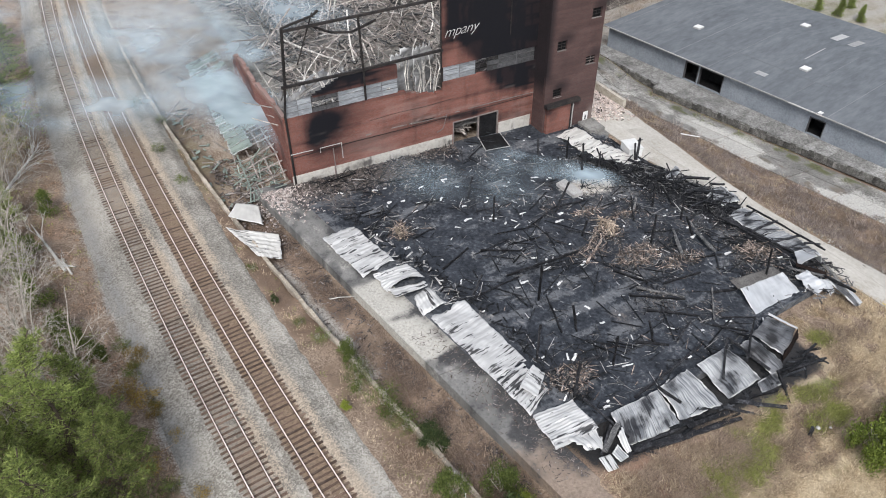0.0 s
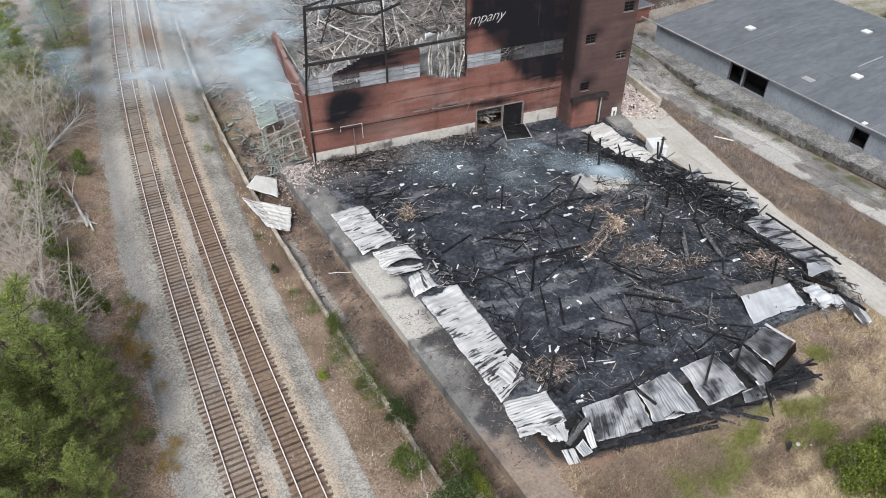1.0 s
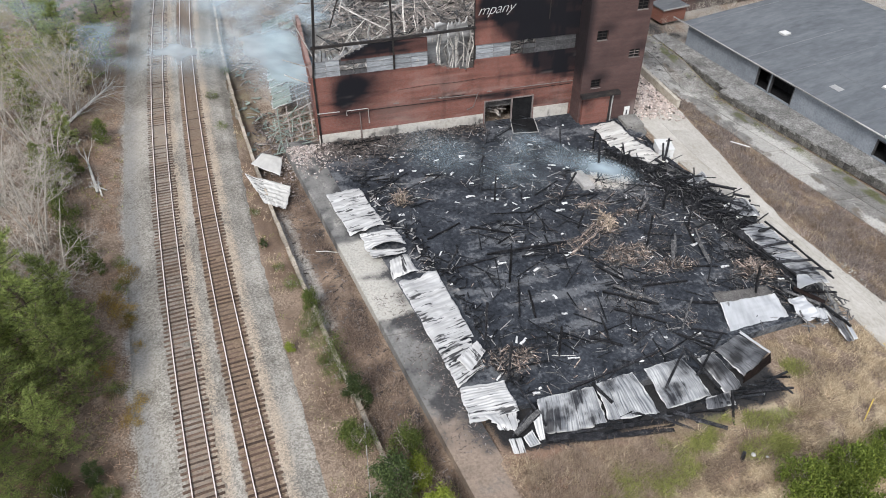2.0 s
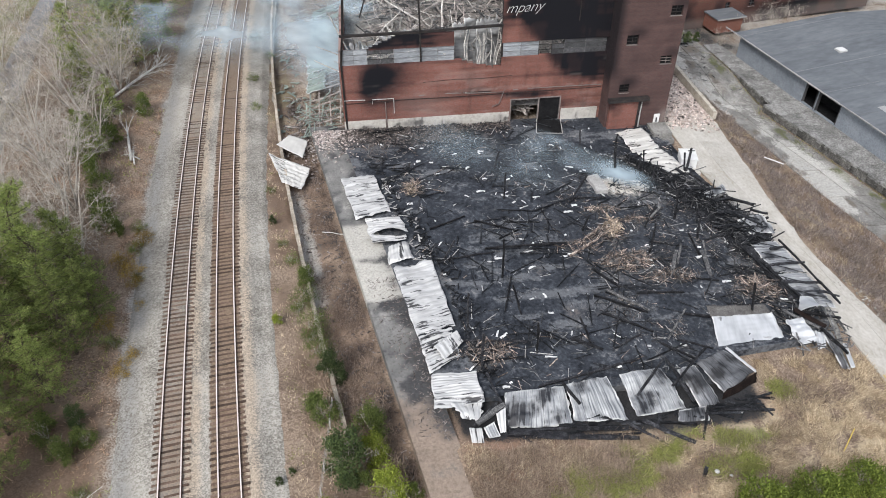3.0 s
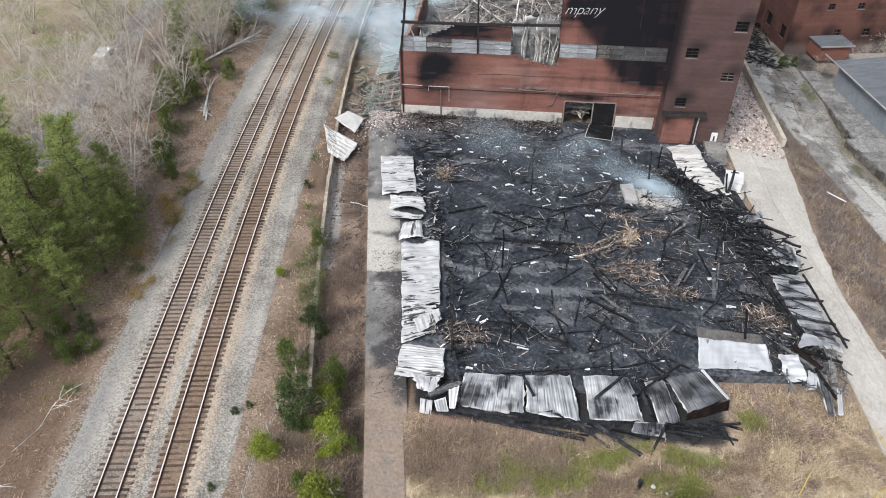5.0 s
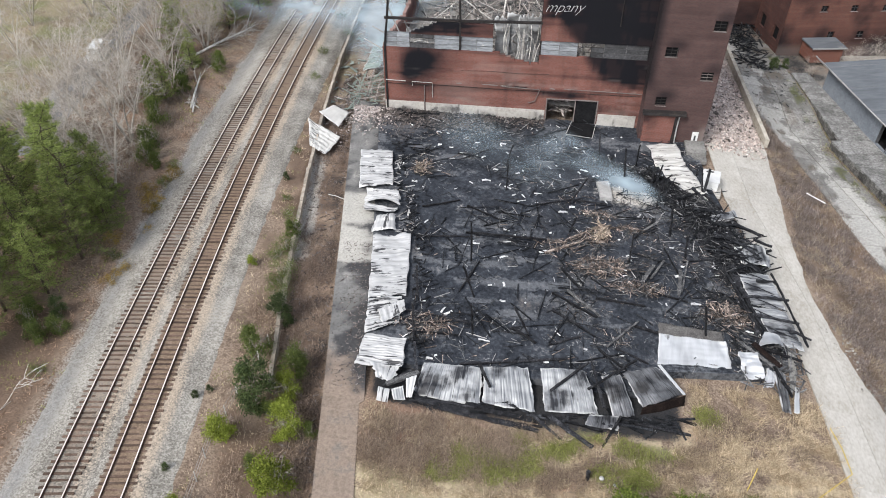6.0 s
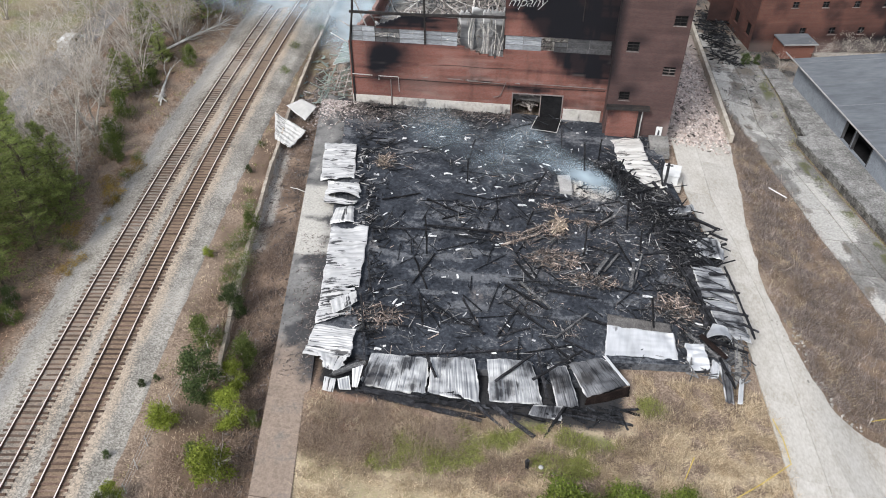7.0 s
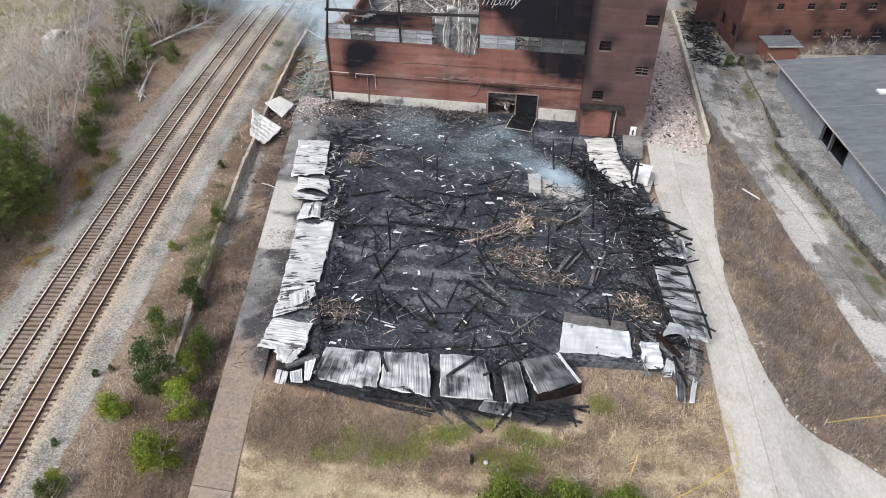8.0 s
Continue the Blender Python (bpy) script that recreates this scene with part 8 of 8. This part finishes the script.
blades("dead_weeds", 26000, 5, zone(-8, 7, -66, 0, strip_in, 2.2, 175, 0.3, 0.65), (0.15, 0.7), (0.01, 0.022), 1.8, VINE, "brown dead vines and weeds below the apron", "weeds")
verge_in = lambda x, y: (x > rail_x(y) + 6.2) & (x < ret_x(y) - 0.3)
blades("verge_grass", 16000, 6, zone(-16, 2, -66, 50, verge_in, 2.4, 176, 0.35, 0.65), (0.1, 0.4), (0.01, 0.025), 1.3, STRAW, "sparse dry grass between ballast and wall", "grass")
blades("verge_weeds", 12000, 7, zone(-16, 2, -66, 50, verge_in, 1.8, 177, 0.5, 0.75), (0.1, 0.4), (0.015, 0.03), 1.0, GREEN_GRASS, "low green weeds between ballast and wall", "weeds")
wood_in = lambda x, y: (x < rail_x(y) - 6.6)
blades("leaf_litter", 24000, 8, zone(-50, -15, -66, 60, wood_in, 2.2, 178, 0.3, 0.6), (0.06, 0.35), (0.02, 0.06), 2.5, LITTER, "brown leaf litter and dead stems on the bank", "leaf litter")
blades("woodland_brush", 16000, 16, zone(-46, -20, -30, 30, lambda x, y: x < rail_x(y) - 9.5, 3.0, 193, 0.35, 0.6), (0.5, 1.9), (0.008, 0.018), 0.9, TWIGS, "tangled dry undergrowth beneath the bare trees", "brush", 0.0, 0.4)
blades("bank_grass", 9000, 9, zone(-32, -15, -66, 60, lambda x, y: (x < rail_x(y) - 6.2) & (x > rail_x(y) - 12), 2.0, 179, 0.5, 0.72), (0.1, 0.45), (0.015, 0.035), 1.2, GREEN_GRASS, "tufts of olive weeds along the bank", "weeds")
blades("joint_weeds", 22000, 10, zone(48, 62, -50, 25, lambda x, y: (x > dock2_x(y) - 0.6 - 0.8 * fbm(x, y, 1.5, 200)) & (x < dock2_x(y) + 0.1), 1.4, 180, 0.3, 0.55), (0.1, 0.4), (0.012, 0.03), 1.2, GREEN_GRASS, "weeds along the foot of the loading platform", "weeds")
blades("dead_joint_weeds", 55000, 26, zone(48, 62, -50, 25, lambda x, y: (x > dock2_x(y) - 0.6 - 0.8 * fbm(x, y, 1.5, 200)) & (x < dock2_x(y) + 0.1), 1.4, 180, 0.3, 0.55), (0.1, 0.4), (0.012, 0.03), 1.2, TWIGS, "dry grey weeds along the foot of the loading platform", "weeds")
blades("yard_weeds", 5000, 11, zone(47, 62, 2, 34, lambda x, y: x > drive_right(y) + 0.6, 2.0, 181, 0.5, 0.75), (0.1, 0.5), (0.012, 0.03), 1.2, VINE, "dead weeds over the back yard", "weeds")


def log(name, a, b, r, seed, label, twigs=10):
    rg = random.Random(seed)
    a, b = Vector(a), Vector(b)
    t = thing(name, a.x, a.y, a.z, 0, label, "log", "fallen trees on the bank")
    d = b - a
    s = Soup().tube([Vector((0, 0, 0)), d * 0.35 + Vector((0, 0, 0.1)), d * 0.7, d], [r, r * 0.85, r * 0.6, r * 0.2], 8)
    part("trunk", s, DEADWOOD, t, smooth=True)
    br, tips = Soup(), []
    for k in range(twigs):
        f = rg.uniform(0.25, 0.95)
        branchy(rg, d * f, d.normalized() + rand_unit(rg) * 0.8 + Vector((0, 0, 0.2)), d.length * rg.uniform(0.14, 0.3), r * 0.24, 2, br, tips, 0.05, 0.6, (1, 3), 0.015)
    tagged(part("branch_work", br, DEADWOOD, t), kind="stuff")


log("fallen_tree", (-29.4, 9.6, 0.9), (-24.6, 20.6, 1.0), 0.19, 91, "pale dead tree fallen towards the tracks", 26)
log("fallen_tree", (-23.9, -4.6, 0.6), (-26.3, 4.2, 1.0), 0.17, 92, "grey dead trunk with splayed roots lying on the bank", 3)
log("fallen_tree", (-23.4, -5.4, 0.5), (-24.0, -3.0, 0.8), 0.1, 93, "broken grey branches heaped on the bank", 16)
log("fallen_tree", (-23.0, -4.4, 0.5), (-24.8, -3.4, 0.7), 0.08, 96, "pale broken limb in the branch heap", 12)
log("fallen_tree", (-2.6, -18.4, -0.95), (0.0, -19.3, -0.9), 0.05, 94, "thin pale stick lying below the apron", 1)
log("fallen_tree", (-22.4, -60, 0.5), (-18.5, -50, 0.5), 0.06, 95, "thin pale dead branch on the bank", 6)

# ======================= small things =======================
# wire fence beyond the end of the retaining wall
fence = thing("wire_fence", -1.4, -41, -0.9, 0, "thin leaning wire fence on grey posts", "fence")
fence_pts = [(-1.4 - 0.18 * k + (0.35 * (k - 5) if k > 5 else 0), -41 - 1.9 * k) for k in range(11)]
for k, (x, y) in enumerate(fence_pts):
    z = ground_z(x, y)
    part("post", Soup().tube([(x + 1.4, y + 41, z + 0.6), (x + 1.45, y + 41, z + 2.1)], [0.045, 0.04], 6), DEADWOOD, fence)
for h in (1.2, 1.6, 2.0):
    part("wire", Soup().tube([(x + 1.43, y + 41, ground_z(x, y) + h) for x, y in fence_pts], [0.012] * len(fence_pts), 4), FRAME_PALE, fence)
# rubbish in the field
for x, y, w in ((25.8, -49.4, 0.2), (26.7, -49.8, 0.13)):
    rg = random.Random(int(x * 10))
    ob = part("rubbish_bag", Soup().tube([(0, 0, 0), (0.02, 0.03, w * 0.35), (0, 0.02, w * 0.8), (0.03, 0, w)], [w * 0.7, w, w * 0.75, w * 0.15], 8), FRAME_PALE, smooth=True)
    ob.location = (x, y, ground_z(x, y) + 0.12)
    tagged(ob, "small white crumpled plastic bag in dry grass", "bag", "white rubbish in the field")
stump = part("burnt_post", Soup().bar([(0, 0, -0.2), (0.03, 0.02, 0.4), (0.0, 0.05, 0.95)], 0.24, 0.22, random.Random(12), 0.15), CHAR_ONE)
stump.location = (24.8, -49.5, ground_z(24.8, -49.5))
tagged(stump, "short charred post standing in the field", "post")
# marking tape
stake = thing("tape_stake", 36.0, -48.6, ground_z(36.0, -48.6), 0, "thin stake with yellow tape standing in the grass", "stake")
part("shaft", Soup().bar([(0, 0, -0.1), (0.2, 0.4, 2.2)], 0.06, 0.06), TAPE, stake)
for k, line in enumerate((((38.6, -50.2), (41.2, -48.2), (43.9, -45.9), (43.8, -43.7), (43.4, -41.9)), ((52.1, -39.3), (54.2, -38.4), (58.0, -37.2)))):
    t = new("barrier_tape")
    pts = [(x, y, ground_z(x, y) + (0.35 if k == 0 else 0.5) + 0.1 * math.sin(3 * x)) for x, y in line]
    origin = Vector((line[0][0], line[0][1], ground_z(*line[0])))
    t.location = origin
    part("tape", Soup().bar([Vector(p) - origin for p in pts], 0.07, 0.02), TAPE, t)
    part("stake", Soup().bar([(0, 0, -0.1), (0, 0, 0.9)], 0.05, 0.05), DEADWOOD, t)
    tagged(t, "sagging yellow barrier tape over the ground", "tape")
# white stake and pipe in the yard
pole = thing("white_pole", 50.9, -7.6, -3.95, 0, "white pole lying over the brush beside the drive", "pole")
part("shaft", Soup().tube([(-0.5, 0.6, 0.35), (1.1, -1.2, 0.35)], [0.07, 0.07], 8), WHITE, pole)
# lane and parked van behind the trees
lane = edged_strip("road", lambda y: -44.0 - 0.12 * y, lambda y: -39.2 - 0.165 * y, -18, 60, 1.0, lambda x, y: land_z(x, y) + 0.06, 0.3, ASPHALT, "grey asphalt lane behind the trees", "road", cells=8)
van = thing("van", -42.3, 7.4, ground_z(-42.3, 7.4) + 0.06, 9, "white van parked on the lane behind bare trees", "van")
s = Soup().bar([(0, -2.4, 0.85), (0, -2.0, 0.9), (0, 2.2, 0.9), (0, 2.5, 0.8)], 1.9, 0.95)
part("body", s, WHITE, van)
part("roof", Soup().bar([(0, -2.3, 1.8), (0, 0.9, 1.85), (0, 1.5, 1.6)], 1.7, 0.75, None, 0, 0.9), WHITE, van)
part("windscreen", Soup().box(-0.75, 0.75, 1.62, 1.68, 1.35, 1.8), GLASS_DARK, van)
for sx in (-0.97, 0.97):
    part("side_window", Soup().box(min(sx, sx * 0.9), max(sx, sx * 0.9), -0.4, 1.0, 1.45, 1.85), GLASS_DARK, van)
    for sy in (-1.5, 1.55):
        wheel = part("wheel", Soup().tube([(sx * 0.85, sy, 0.34), (sx * 1.0, sy, 0.34)], [0.34, 0.34], 14), VOID, van)
        part("rim", Soup().tube([(sx * 1.0, sy, 0.34), (sx * 1.02, sy, 0.34)], [0.2, 0.2], 12), FRAME_PALE, wheel)

# ======================= smoke =======================
def smoke_material():
    m, n, l = nodes_of("thin_smoke")
    out = n["Material Output"]
    n.remove(n["Principled BSDF"])
    clear, body, mix, at = n.new("ShaderNodeBsdfTransparent"), n.new("ShaderNodeBsdfDiffuse"), n.new("ShaderNodeMixShader"), n.new("ShaderNodeAttribute")
    body.inputs["Color"].default_value = (0.48, 0.59, 0.66, 1)
    at.attribute_name = "thick"
    l.new(at.outputs["Fac"], mix.inputs[0])
    l.new(clear.outputs[0], mix.inputs[1])
    l.new(body.outputs[0], mix.inputs[2])
    l.new(mix.outputs[0], out.inputs["Surface"])
    return m


SMOKE = smoke_material()


def smoke(spine, half, lift, peak, seed, label):
    """A drifting veil along a spine: a billowing sheet that thins to nothing at its rim."""
    P = np.array(spine, float)
    s = np.linspace(0, 1, len(P))
    u, v = np.linspace(0, 1, 70), np.linspace(-1, 1, 46)
    U, V = np.meshgrid(u, v)
    C = np.stack([np.interp(U, s, P[:, k]) for k in range(3)], -1)
    T = np.gradient(C, axis=1)
    side = np.stack([-T[..., 1], T[..., 0], 0 * T[..., 0]], -1)
    side /= np.linalg.norm(side, axis=-1, keepdims=True) + 1e-9
    H = np.interp(U, s, half)
    Q = C + side * (V * H)[..., None]
    billow = fbm(Q[..., 0], Q[..., 1], 5.0, seed) - 0.5
    Q[..., 2] += lift * (2 * billow + 0.5 * (1 - V ** 2))
    wisp = ramp(fbm(Q[..., 0] + 9, Q[..., 1], 6.0, seed + 5, 5), 0.22, 0.72) * (0.55 + 0.6 * fbm(Q[..., 0], Q[..., 1] + 4, 2.0, seed + 6))
    thick = peak * wisp * (1 - V ** 2) ** 1.5 * ramp(U, 0, 0.3) * (1 - ramp(U, 0.55, 1.0))
    nx, ny = len(u), len(v)
    i = (np.arange(ny - 1)[:, None] * nx + np.arange(nx - 1)[None]).ravel()
    me = bpy.data.meshes.new("smoke")
    me.from_pydata(Q.reshape(-1, 3).tolist(), [], np.stack([i, i + 1, i + nx + 1, i + nx], -1).tolist())
    me.materials.append(SMOKE)
    me.shade_smooth()
    set_attribute(me, "thick", np.clip(thick, 0, 1))
    return tagged(new("smoke", me), label, "smoke", kind="stuff")


SLAB_SMOKE = "thin blue-grey smoke drifting off the burnt floor"
smoke([(33.0, -17.4, 0.2), (28.6, -14.2, 1.0), (23.5, -10.8, 1.9), (18.0, -7.6, 2.8)], [1.3, 2.6, 3.3, 3.6], 0.4, 0.95, 1, SLAB_SMOKE)
smoke([(33.0, -16.8, 0.4), (28.8, -13.8, 1.3), (24, -11.2, 2.0), (18, -9, 3.0)], [1.0, 2.0, 2.6, 3.2], 0.5, 0.45, 2, SLAB_SMOKE)
smoke([(24, -16, 0.6), (18, -12, 1.2), (12, -8, 2.2), (6, -4, 3.5)], [3.0, 4.5, 5.0, 4.0], 0.4, 0.24, 3, SLAB_SMOKE)
LEE_SMOKE = "pale smoke hanging beside the burnt factory"
smoke([(6, 2, 3.0), (0, 10, 4.0), (-4, 22, 5.0), (-10, 46, 9.0)], [5, 8, 11, 14], 0.8, 0.65, 5, LEE_SMOKE)
smoke([(8, 14, 5.5), (-1, 22, 6.0), (-9, 34, 7.0), (-20, 54, 10.0)], [6, 10, 14, 18], 1.0, 0.6, 4, LEE_SMOKE)
smoke([(14, 14, 8.0), (9, 24, 9.0), (2, 36, 10.0), (-6, 56, 13.0)], [6, 9, 12, 14], 1.2, 0.42, 6, LEE_SMOKE)
smoke([(-4, 12, 3.0), (-15, 19, 4.5), (-26, 24, 6.0), (-40, 26, 7.5)], [5, 8, 11, 13], 0.8, 0.55, 9, LEE_SMOKE)
smoke([(-16, 46, 8.0), (-28, 40, 10.0), (-42, 38, 12.0), (-66, 40, 14.0)], [18, 24, 28, 30], 1.5, 0.55, 7, "thin smoke drifting over the woods")
